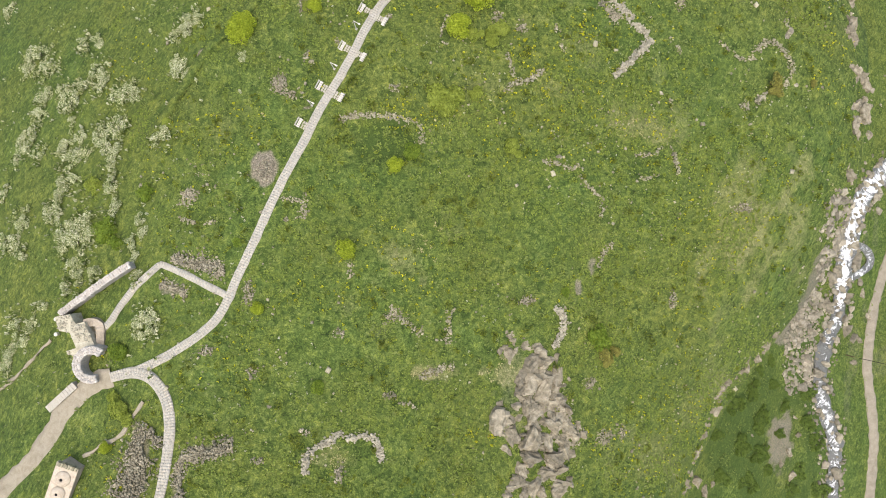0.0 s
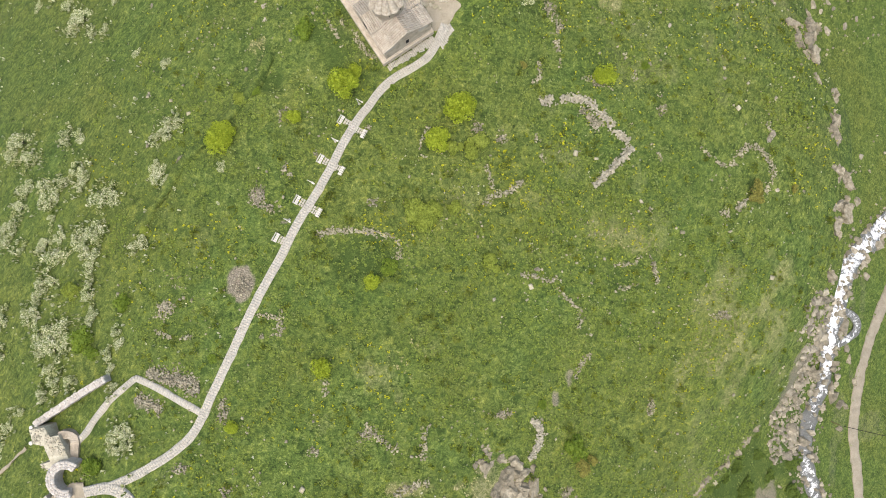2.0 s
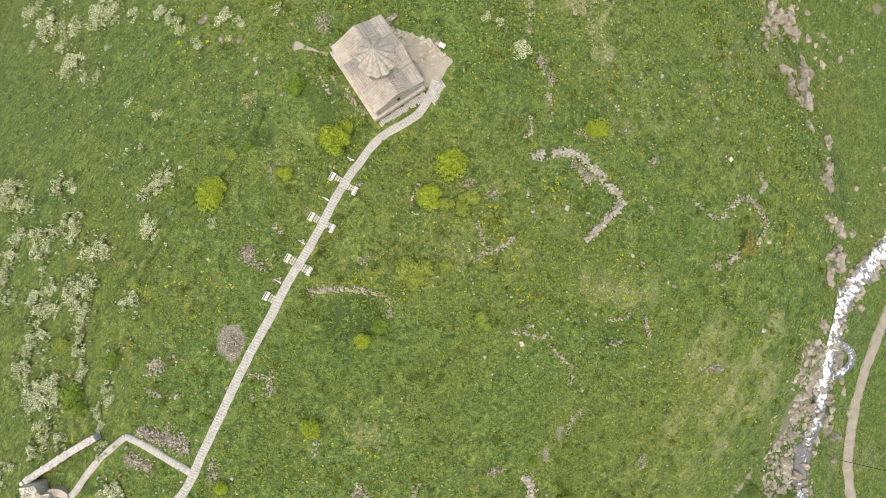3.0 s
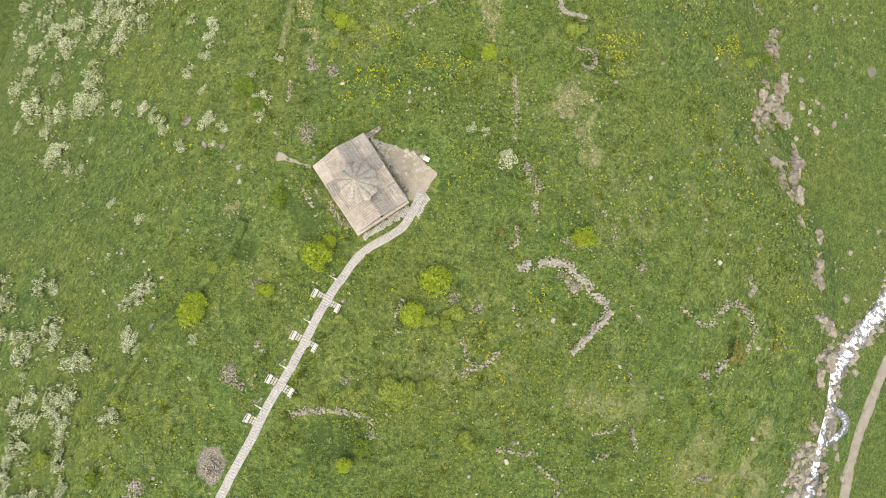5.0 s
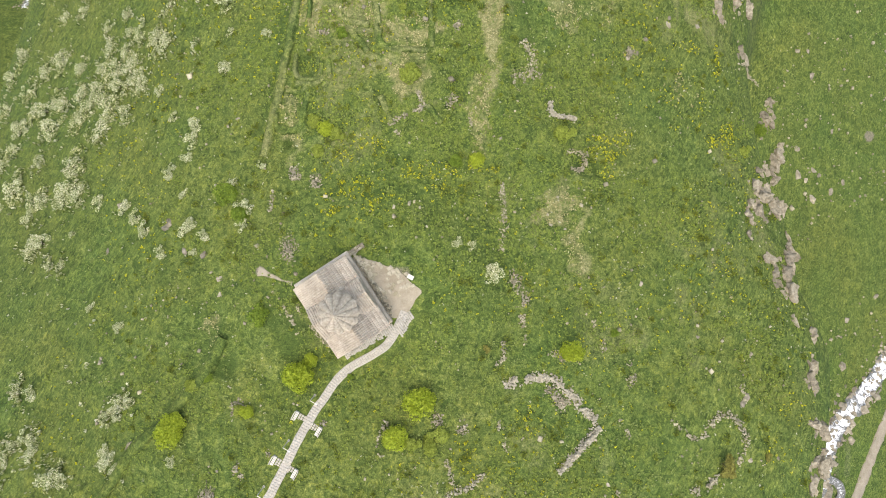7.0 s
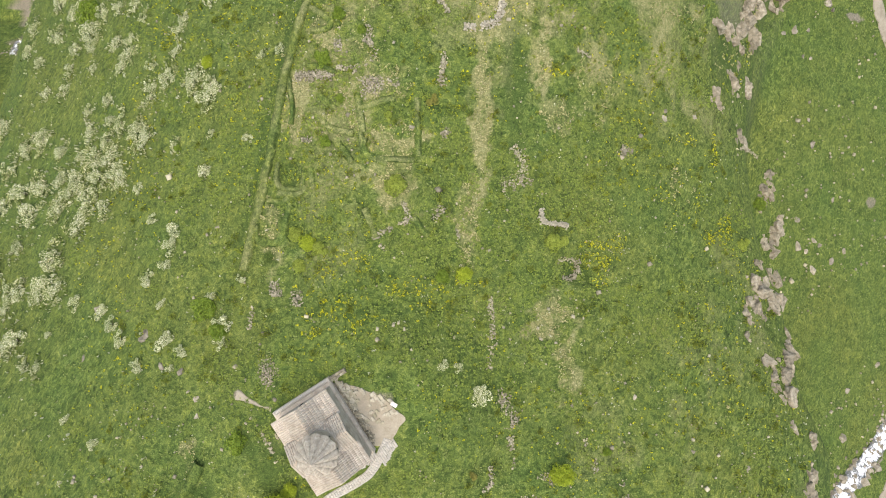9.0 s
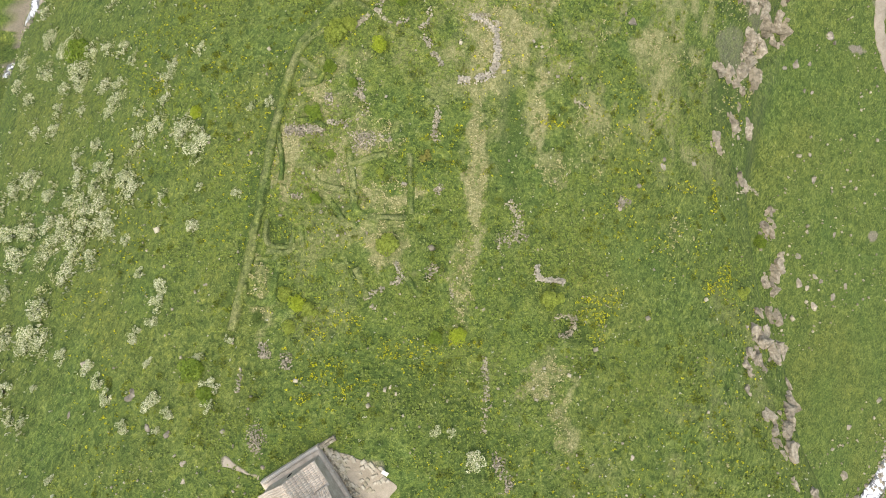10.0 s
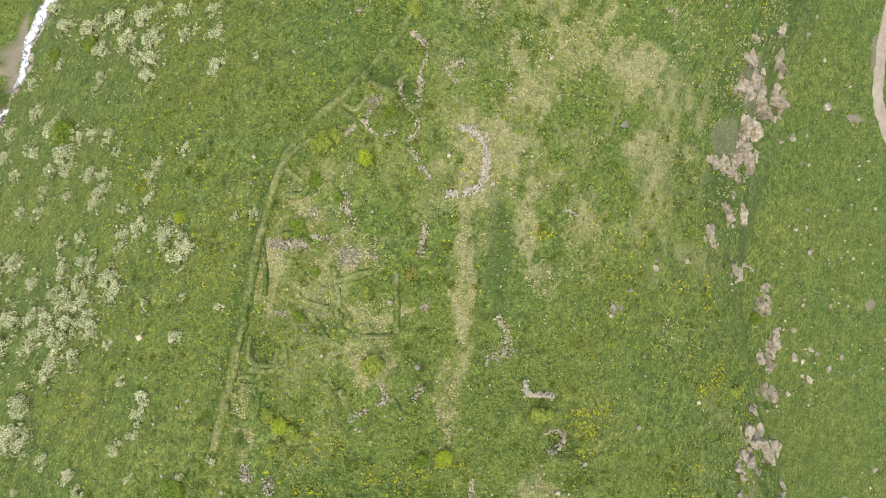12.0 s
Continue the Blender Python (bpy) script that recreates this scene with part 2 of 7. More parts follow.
def land(x, y):
    """Height of the grassy spur, which falls to a stream on one side and over a cliff to a river on the other."""
    x, y = np.asarray(x, float), np.asarray(y, float)
    xe = brink(y)
    u = np.clip(np.minimum(x, xe + 4), -130, 110) / 80
    v = (np.clip(y, -70, 172) - 60) / 80
    k, up = 0, 0.0
    for i in range(7):
        for j in range(7 - i):
            up = up + SPUR[k] * u ** i * v ** j
            k += 1
    low = VALLEY[0] + VALLEY[1] * v + VALLEY[2] * np.clip(x, 0, 150) / 80
    s = smooth((x - xe - 1) / 12)
    far = smooth((np.maximum(np.maximum(x - 170, -150 - x), np.maximum(-95 - y, y - 200))) / 400)
    return up * (1 - s) + low * s + far * (70 + 60 * fuzz(x, y, 300, 2))


# hollows where houses stood: x, y, half-widths, depth
HOLLOWS = [(-8.8, 17, 4.9, 3.4, 0.9), (34.8, 13.9, 2.7, 2.1, 0.6), (35.3, 81.4, 2.1, 1.9, 1), (-17.1, 83.3, 0.8, 1, 1.2), (-14.4, 97, 2.2, 2, 0.7), (4.2, 142.6, 3.3, 2.3, 0.8), (8, 139.3, 1.9, 1.9, 0.8), (-5, 101.8, 2.2, 1.0, 0.6), (-25.4, 46.1, 2.2, 1.8, 0.8), (33.5, 82.4, 1.6, 1.8, 0.7), (-16.6, 92.3, 1.4, 0.6, 0.5)]


def hollow(x, y):
    d = 0.0
    for cx, cy, rx, ry, deep in HOLLOWS:
        r = np.maximum(np.abs(x - cx) / rx, np.abs(y - cy) / ry) * 0.5 + np.hypot((x - cx) / rx, (y - cy) / ry) * 0.5
        d = d + deep * smooth((1.15 - r) / 0.4)
    return d


def ground_z(x, y):
    x, y = np.asarray(x, float), np.asarray(y, float)
    near = smooth((x + 150) / 20) * smooth((170 - x) / 20)
    z = land(x, y) + near * (0.5 * (fuzz(x, y, 7, 1) - 0.5) + 0.30 * (fuzz(x, y, 2.4, 3) - 0.5))
    # the church stands on a levelled shelf
    f = smooth((25 - np.hypot(x + 2.5, y - 57)) / 14)
    z = z * (1 - f) + f * 12.4
    return z - hollow(x, y)


def blot(x, y, ellipses, wobble=0.5):
    """How strongly a place lies in one of the ragged patches (x, y, half-widths, strength)."""
    out = np.zeros(np.shape(x))
    w = wobble * (fuzz(x, y, 3.5, 4) + fuzz(x, y, 1.2, 5) - 1.0)
    for cx, cy, rx, ry, k in ellipses:
        out = np.maximum(out, k * smooth((1.25 - np.hypot((x - cx) / rx, (y - cy) / ry) + w) / 0.6))
    return out


DRY = [(-3.9, 0.1, 6.2, 5.3, 0.3), (51.1, -2.9, 7.1, 6.1, 0.24), (49.6, -13.3, 4.6, 5.2, 0.24), (62.6, 13.3, 3.1, 7.1, 0.2), (-2.1, -19.5, 4, 1.2, 0.9), (-17.4, -31.4, 3.4, 1.7, 0.6), (10.7, -20.2, 5.5, 2.3, 0.8), (33.4, 20.4, 5.8, 1.9, 0.4), (15.4, 88, 1.8, 7.9, 0.75), (30.6, 73.9, 4.1, 3.6, 0.9), (32.6, 66.8, 2.2, 6.1, 0.7), (2.9, 97.2, 3.9, 5.9, 0.7), (-16.5, 87.2, 2, 4.9, 0.8), (-28.1, 51.9, 1.9, 2.4, 0.6), (-28, 50.9, 1.1, 2.8, 0.7), (-31.6, 41.7, 0.9, 2.3, 0.6), (-34.1, 37.1, 1.3, 1.7, 0.6)]
DRY_MORE = [(17.3, 108.6, 1.6, 10.1, 0.9), (20.4, 130.9, 4.6, 5.6, 0.85), (28.4, 120.1, 1.7, 7.6, 0.9), (15, 90.6, 2.3, 5.4, 0.8), (4, 102.1, 4.5, 4, 0.75), (24.2, 130.2, 2.3, 5.6, 0.8), (28.8, 142.1, 3.8, 5.7, 0.6), (38.7, 151.9, 6.8, 5.9, 0.6), (46.6, 148.1, 6, 6, 0.6), (-13.8, 109.5, 1.8, 5.5, 0.9), (-16.5, 113.1, 0.9, 8.3, 0.7), (-17.7, 90.6, 1.8, 5.4, 0.7), (51.3, 132.8, 6.2, 4.2, 0.5), (39, 115.7, 5.9, 6.9, 0.45), (1.8, 112.7, 3.6, 3.6, 0.6), (56, 98.4, 4.2, 4.2, 0.4), (30.8, 108.8, 5.7, 3.8, 0.5), (-6.1, 106.2, 4.5, 5.4, 0.5)] + [(0.8, 113.6, 4.5, 4.5, 0.6), (-3.3, 123.5, 4.6, 4.6, 0.4), (-9.7, 121.5, 2.3, 5.5, 0.5), (20.8, 116, 0.9, 5.6, 0.5)]
# dark green patches: lush hollows and weeds, and painted shade on the valley side
LUSH_SHADE = [(-8.8, 17, 5.4, 3.7, 1), (34.8, 13.9, 2.9, 2.3, 0.8), (5.1, -18, 5.4, 1.4, 0.5), (-32, -21.3, 4.3, 2.6, 0.3), (31.8, 53.7, 3, 3, 0.7), (24.7, 91.1, 6.1, 4.1, 0.3), (-16.1, 55.8, 3.7, 4.7, 0.6), (-8.2, 45.5, 0.9, 0.9, 0.5), (21.6, 62.4, 3.4, 3.9, 0.4), (35.3, 81.4, 2.4, 2.1, 1), (-17.1, 83.3, 1.1, 1.2, 1), (-14.4, 97, 2.7, 2.2, 0.9), (22.8, 113.3, 2.3, 11.2, 0.7), (4.2, 142.6, 3.7, 2.6, 0.9), (8, 139.3, 2, 2, 0.9), (10.4, 95.9, 2.7, 3.6, 0.5), (69.7, 128.4, 4.6, 6.9, 0.8), (70.3, 147.5, 4.5, 4.5, 0.8)] + [(-5.9, 102.7, 3.6, 2.7, 0.5), (79.7, -48.3, 9.1, 10.6, 0.9), (106.5, -51.8, 4.1, 14.6, 0.8), (-14.1, 51.5, 3.2, 3.7, 0.8), (-10.8, 123.4, 1.3, 2.3, 0.7), (-13.9, 90, 1.2, 2.7, 0.6), (-8.1, 109.7, 2.3, 1.4, 0.7), (-5.8, 101.8, 2, 1.3, 0.8), (-12.2, 86.3, 0.9, 1.8, 0.6), (-25.4, 46.1, 2.5, 2.1, 0.9), (-14, 97.3, 2.5, 2.0, 0.9), (1.9, 142.3, 2.6, 1.7, 0.9), (33.6, 82.3, 1.8, 1.9, 1), (-16.6, 92.3, 1.5, 0.7, 0.9), (-31.0, 43.5, 1.2, 3.0, 0.6), (-41.5, 32.5, 1.0, 3.0, 0.6)]
SOIL = [(-28.1, 12.5, 2.2, 3.1, 1), (-40.7, 32.7, 0.9, 1.3, 1), (-21.6, 22.3, 0.9, 0.5, 0.9), (25, -3.2, 0.9, 2.1, 0.8), (22.7, -6.5, 0.8, 1.5, 0.8), (13.6, -24.2, 6.5, 10.3, 0.5), (97.3, -20.4, 9.5, 6.3, 0.8), (75.9, -6.8, 4.6, 6.9, 0.8), (134.4, -34.5, 8.7, 6.2, 0.5), (93.7, -53.3, 5.2, 9.4, 0.8), (62.5, -3, 1.6, 1.6, 0.4), (-20.3, 61.7, 1.1, 0.8, 1), (0.9, 60.1, 3.4, 3.2, 1), (1.2, 60.2, 1.9, 1.9, 0.9), (132.4, 169.4, 2.5, 7.8, 0.7), (125.7, 153, 3.4, 1.4, 0.9), (134.8, 101.8, 2.4, 1.9, 0.8), (-155.7, 179.7, 5.7, 12.1, 0.95)] + [(-151, 193.1, 3.1, 8.8, 0.9), (-150.4, 160.1, 4.7, 8.5, 0.9), (72.4, 138, 7, 5.9, 0.6), (78, 150.6, 6, 7.2, 0.6), (122.1, -30.1, 3.7, 10.1, 0.5), (120, -43.4, 2.3, 10.1, 0.5), (94.9, -61.5, 3.2, 7.1, 0.45), (126.1, 0.2, 2, 6.8, 0.5), (130.8, 7, 1.7, 10.2, 0.5), (126.6, -20.2, 1.7, 5.1, 0.5), (-38.2, -2.4, 4.2, 0.9, 0.75), (-42.3, -6.4, 2.1, 0.9, 0.75), (-46.1, -32.3, 2.2, 5.6, 0.75), (-35.3, -30.1, 3.9, 0.9, 0.75), (-39.3, -34.2, 1, 2.7, 0.7), (-17.8, -29.8, 1.7, 0.7, 0.4)]


def mesh_np(name, verts, faces, material, values=None):
    me = bpy.data.meshes.new(name)
    verts, faces = np.asarray(verts, np.float32), np.asarray(faces, np.int32)
    n, k = faces.shape
    me.vertices.add(len(verts))
    me.vertices.foreach_set("co", verts.ravel())
    me.loops.add(n * k)
    me.loops.foreach_set("vertex_index", faces.ravel())
    me.polygons.add(n)
    me.polygons.foreach_set("loop_start", np.arange(0, n * k, k, dtype=np.int32))
    me.polygons.foreach_set("loop_total", np.full(n, k, np.int32))
    for key, arr in (values or {}).items():
        me.attributes.new(key, 'FLOAT', 'POINT').data.foreach_set("value", np.asarray(arr, np.float32).ravel())
    me.update(calc_edges=True)
    me.validate()
    me.materials.append(material)
    return me


def grid_axis(lo, hi, step, far):
    core = np.arange(lo, hi + 1e-6, step)
    out = [1.35 ** k * 3 for k in range(60)]
    tail = np.cumsum(out)
    tail = tail[tail < far]
    return np.concatenate([(lo - tail)[::-1], core, hi + tail])


gx, gy = grid_axis(-148, 152, 0.66, 2500), grid_axis(-66, 178, 0.65, 2500)
X, Y = np.meshgrid(gx, gy)
Z = ground_z(X, Y)
idx = np.arange(X.size).reshape(X.shape)
quads = np.stack([idx[:-1, :-1], idx[:-1, 1:], idx[1:, 1:], idx[1:, :-1]], -1).reshape(-1, 4)
slope_side = smooth((X - 38) / 25) * smooth((brink(Y) - X) / 10) * smooth((95 - Y) / 40) * smooth((Y + 45) / 25)
top_dry = smooth((Y - 96) / 25) * smooth((X - 5) / 15) * smooth((75 - X) / 10)
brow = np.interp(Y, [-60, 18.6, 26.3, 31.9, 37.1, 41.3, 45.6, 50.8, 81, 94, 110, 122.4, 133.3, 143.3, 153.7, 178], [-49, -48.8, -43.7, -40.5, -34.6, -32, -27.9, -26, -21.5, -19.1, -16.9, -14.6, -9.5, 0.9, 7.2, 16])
drift = smooth((X - brow + 1) / 5) * smooth((brink(Y) - X) / 5) * smooth(fuzz(X, Y, 15, 5) * 1.3 + fuzz(X, Y, 4, 1) * 0.8 - 0.85)
yards = smooth((X + 20) / 5) * smooth((26 - X) / 10) * smooth((Y - 80) / 15) * smooth((158 - Y) / 10) * smooth(fuzz(X, Y, 5, 2) * 1.2 + fuzz(X, Y, 1.8, 4) * 0.8 - 0.6)
U, V = X * 0.47 + Y * 0.88, X * 0.88 - Y * 0.47
streaks = smooth(fuzz(U * 0.35, V, 1.7, 2) * 1.5 + fuzz(U * 0.4, V, 4.5, 3) * 0.8 - 0.75)
patchy = 0.45 + 0.75 * fuzz(X * 1.6, Y, 1.9, 3)
dry = np.clip(0.55 * drift + 0.36 * yards + blot(X, Y, DRY + DRY_MORE, 1.2) * patchy + 0.22 * slope_side * streaks + 0.7 * top_dry * (0.35 + 0.65 * smooth(fuzz(X * 2, Y, 9, 2) * 1.9 - 0.5)) * smooth(fuzz(X * 2.2, Y, 3.2, 4) * 1.4 - 0.1), 0, 1)
# shadow line below the terrace brow, painted as a dark green strip
scarp_shade = np.maximum(smooth((Y - 16) / 4) * smooth((54 - Y) / 4), smooth((Y - 80) / 4))
lush_shade = np.maximum(blot(X, Y, LUSH_SHADE, 0.35), scarp_shade * smooth((1.1 - np.abs(X - brow + 1.5)) / 0.6) * (0.5 + 0.6 * fuzz(X, Y, 3, 4)))
soil = blot(X, Y, SOIL, 0.5)
steep = smooth((X - brink(Y) - 2) / 2) * smooth((brink(Y) + 11 - X) / 2)
soil = np.maximum(soil, steep * 0.45)
# shade on the slope beyond the brink, painted in with the dark green
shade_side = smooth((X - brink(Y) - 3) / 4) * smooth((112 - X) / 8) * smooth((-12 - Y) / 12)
lush_shade = np.maximum(lush_shade, 0.8 * shade_side * smooth(fuzz(X, Y, 6, 3) * 2 - 0.3))
lean = np.maximum(0.6 * smooth((-34 - X) / 12), 0.75 * smooth((X - 40) / 16) * (1 - 0.4 * smooth((X - 95) / 10)))
ground = new("ground", mesh_np("ground", np.stack([X, Y, Z], -1).reshape(-1, 3), quads, MEADOW, {"dry": dry, "lush_shade": lush_shade, "soil": soil, "lean": lean}))
ground.data.polygons.foreach_set("use_smooth", [True] * len(ground.data.polygons))
tagged(ground, "green meadow on a steep spur with straw-coloured dry patches", "meadow", kind="structure")


def part(name, me, parent=None, material=None, label=""):
    """One mesh object, from a bmesh or a mesh, under a thing or under a part."""
    if isinstance(me, bmesh.types.BMesh):
        bm, me = me, bpy.data.meshes.new(name)
        bm.to_mesh(me)
        bm.free()
    if material:
        me.materials.clear()
        me.materials.append(material)
    ob = new(name, me)
    ob.parent = parent
    return tagged(ob, label) if label else ob


def thing(name, at, label, category, group="", turn=0.0):
    ob = new(name)
    ob.empty_display_size = 0.2
    ob.location, ob.rotation_euler = at, (0, 0, turn)
    return tagged(ob, label, category, group)


def zat(x, y):
    return float(ground_z(x, y))
# ---------------------------------------------------------------- paths
def resample(pts, step):
    p = np.array(pts, float)
    for _ in range(2):  # round the corners a little
        q = [p[0]]
        for a, b in zip(p[:-1], p[1:]):
            q += [a * 0.75 + b * 0.25, a * 0.25 + b * 0.75]
        p = np.array(q + [p[-1]])
    d = np.concatenate([[0], np.cumsum(np.hypot(*np.diff(p, axis=0).T))])
    s = np.linspace(0, d[-1], max(2, int(d[-1] / step) + 1))
    return np.stack([np.interp(s, d, p[:, 0]), np.interp(s, d, p[:, 1])], -1)


def normals(p):
    t = np.gradient(p, axis=0)
    t /= np.maximum(np.hypot(*t.T), 1e-6)[:, None]
    return np.stack([-t[:, 1], t[:, 0]], -1)


def ribbon(name, pts, width, material, lift=0.05, step=0.6, ragged=0.1, across=5, sink=0.25):
    """A bed that lies on the ground and follows it, with skirts that go into the soil."""
    p = resample(pts, step)
    n = normals(p)
    w = np.interp(np.linspace(0, 1, len(p)), np.linspace(0, 1, len(width)), width) if isinstance(width, (list, tuple)) else np.full(len(p), width)
    rows = []
    for k in range(across + 1):
        f = (k / across - 0.5)
        r = ragged * (fuzz(p[:, 0] + 40 * k, p[:, 1], 1.3, 2) - 0.5) * 2 * (abs(f) > 0.49)
        q = p + n * (w * f + r)[:, None]
        rows.append(q)
    zs = [np.maximum.reduce([ground_z(q[:, 0] + dx, q[:, 1] + dy) for dx in (-0.35, 0.35) for dy in (-0.35, 0.35)]) + lift for q in rows]
    mid = np.mean(zs, axis=0)
    zs = [0.5 * z + 0.5 * mid for z in zs]
    verts = [np.column_stack([rows[0] + n * -0.06, zs[0] - sink])]
    verts += [np.column_stack([q, z]) for q, z in zip(rows, zs)]
    verts += [np.column_stack([rows[-1] + n * 0.06, zs[-1] - sink])]
    v = np.stack(verts, 1)
    m, k = v.shape[:2]
    idx = np.arange(m * k).reshape(m, k)
    quads = np.stack([idx[:-1, 1:], idx[:-1, :-1], idx[1:, :-1], idx[1:, 1:]], -1).reshape(-1, 4)
    me = mesh_np(name, v.reshape(-1, 3), quads, material)
    return me, p, n, w, mid


BOX_F = np.array([[0, 1, 2, 3], [4, 5, 1, 0], [5, 6, 2, 1], [6, 7, 3, 2], [7, 4, 0, 3]])


def slabs(name, boxes, material):
    """Many small blocks as one mesh: centre x, y, top z, half-length, half-width, turn, thickness."""
    b = np.array(boxes, float)
    n = len(b)
    sx, sy = np.array([-1, 1, 1, -1]), np.array([-1, -1, 1, 1])
    c, s = np.cos(b[:, 5])[:, None], np.sin(b[:, 5])[:, None]
    lx, ly = b[:, 3:4] * sx, b[:, 4:5] * sy
    rng = np.random.RandomState(n)
    lx, ly = lx * (1 + 0.02 * rng.randn(n, 4)), ly * (1 + 0.02 * rng.randn(n, 4))
    x, y = b[:, 0:1] + lx * c - ly * s, b[:, 1:2] + lx * s + ly * c
    lean = b[:, 7:8] if b.shape[1] > 7 else 0.0
    top = np.stack([x, y, b[:, 2:3] + lean * lx], -1)
    bot = top.copy()
    bot[..., :2] = b[:, None, :2] + (top[..., :2] - b[:, None, :2]) * 1.03
    bot[..., 2] -= b[:, 6:7]
    v = np.concatenate([top, bot], 1).reshape(-1, 3)
    f = (BOX_F[None] + 8 * np.arange(n)[:, None, None]).reshape(-1, 4)
    return mesh_np(name, v, f, material)


def paved_path(name, pts, width, label, courses=3, pitch=0.42, lift=0.07):
    me, p, n, w, mid = ribbon(name, pts, width, BEDDING, lift)
    bed = tagged(new(name, me), label, "path", kind="structure")
    q = resample(pts, pitch)
    nn = normals(q)
    d = np.linspace(0, 1, len(q))
    zz, ww = np.interp(d, np.linspace(0, 1, len(p)), mid), np.interp(d, np.linspace(0, 1, len(p)), w)
    lean = np.gradient(zz) / np.maximum(np.hypot(*np.gradient(q, axis=0).T), 1e-3)
    rng = np.random.RandomState(7)
    out = []
    for k in range(len(q)):
        cuts = np.sort(np.concatenate([[0, 1], (np.arange(1, courses) + 0.25 * rng.randn(courses - 1)) / courses]))
        for a, b in zip(cuts[:-1], cuts[1:]):
            f = (a + b) / 2 - 0.5
            c = q[k] + nn[k] * ww[k] * f
            out.append((c[0], c[1], zz[k] + 0.11 + 0.002 * rng.randn(), pitch / 2, max(0.08, ww[k] * (b - a) / 2 - 0.001), math.atan2(-nn[k][0], nn[k][1]), 0.22, lean[k]))
    stones = part("paving_stones", slabs("paving_stones", out, PAVER), bed, label="pale cut paving stones with narrow joints")
    stones["kind"] = "stuff"
    return bed


PATH_MAIN = [(-47.6, -18.9), (-45, -17.8), (-41.7, -16), (-38.1, -13.8), (-35.2, -11.4), (-33.7, -9.3), (-32.8, -7.2), (-32, -5.1), (-30.1, -0.8), (-28.2, 3.6), (-26.3, 8), (-24.2, 12.5), (-21.7, 17.3), (-19.9, 21.6), (-17.1, 26.2), (-14.7, 30.9), (-12.6, 35.7), (-10, 40.5), (-9.1, 41.5), (-7.5, 44.2), (-5.7, 46.1), (-3.7, 47.5), (-1.2, 48.8), (0.9, 50.4), (2.1, 52.3), (3, 54.5), (3.4, 55.6)]
PATH_GATE = [(-51.7, -20), (-47.6, -18.9), (-44.2, -20), (-42.1, -22.7), (-41.2, -26), (-41.2, -30.4), (-41.5, -34.2), (-41.8, -37.6)]
PATH_BRANCH = [(-55.2, -13.6), (-52.9, -11.8), (-51.1, -8.9), (-48.8, -6), (-45.7, -3.4), (-44.9, -2.7), (-44.4, -2.4), (-43.8, -2.6), (-42.7, -3), (-39, -4.5), (-33.2, -7.2)]
TRACK_LINE = [(-71.8, -40.6), (-67.9, -36.4), (-63.4, -32.1), (-60.4, -26.4), (-57.5, -23.6), (-55.1, -21.3), (-51.7, -20)]
ROAD_LINE = [(129.4, -77.3), (131.1, -67.2), (131.3, -56.8), (129.8, -46.2), (127.5, -35.6), (128.5, -25.4), (131.3, -13.5), (136.5, -1.6), (149, 20.1), (151.8, 27), (161.4, 108.3), (144.3, 140.7), (133.1, 157), (133.7, 171.2), (136.3, 184.3), (141.1, 194.8)]
paved_path("path_main", PATH_MAIN, 1.32, "pale stone-paved footpath through the meadow to the church")
paved_path("path_gate", PATH_GATE, [1.55, 1.7, 1.7, 1.6, 1.5, 1.4], "pale stone-paved path curving away from the gate ruin", 3)
paved_path("path_branch", PATH_BRANCH, 1.0, "narrow stone-paved side path to the gate ruin", 1, 0.4)
me = ribbon("track", TRACK_LINE, [3.6, 3.2, 3.6, 3.4, 3.0], GRAVEL, 0.05, ragged=0.4)[0]
tagged(new("path_track", me), "trodden gravel track below the gate ruin", "track", kind="structure")
me = ribbon("footpath", [(-55.2, -31.9), (-53.6, -31.1), (-52.3, -29.8), (-49.9, -29.1), (-48.2, -27.3), (-46.6, -24.3), (-45.8, -23.3)], 0.55, GRAVEL, 0.14, ragged=0.2)[0]
tagged(new("path_foot", me), "narrow trodden earth footpath to the bath house", "path", kind="structure")
me = ribbon("footpath_west", [(-14.6, 59.9), (-17.2, 60.5), (-19.3, 61.5), (-20.5, 61.7)], [0.4, 0.5, 1.6], GRAVEL, 0.03, ragged=0.25)[0]
tagged(new("path_church", me), "trodden earth path leaving the church corner", "path", kind="structure")
me = ribbon("trail", [(-76.1, -24.4), (-71.3, -21), (-68.2, -18.3), (-64.5, -15)], 0.45, GRAVEL, 0.1, ragged=0.25)[0]
tagged(new("path_trail", me), "faint trodden trail across the western slope", "path", kind="structure")
me = ribbon("road", ROAD_LINE, 3.4, ROAD, 0.3, 1.0, ragged=0.35)[0]
tagged(new("road_valley", me), "pale dirt road along the river", "road", kind="structure")
# ---------------------------------------------------------------- the church
CH_O, CH_A = Vector((-14.06, 59.7, 0)), math.atan2(-0.829, 0.56)
church = thing("church", (CH_O.x, CH_O.y, 13.9), "small domed tuff church with a pleated stone cone roof", "church", turn=CH_A)


def box_bm(bm, x0, x1, y0, y1, z0, z1, bevel=0.0):
    m = Matrix.Translation(((x0 + x1) / 2, (y0 + y1) / 2, (z0 + z1) / 2)) @ Matrix.Diagonal((x1 - x0, y1 - y0, z1 - z0, 1))
    r = bmesh.ops.create_cube(bm, size=1, matrix=m)
    if bevel:
        bmesh.ops.bevel(bm, geom=list({e for v in r["verts"] for e in v.link_edges}), offset=bevel, segments=1, affect='EDGES')
    return r["verts"]


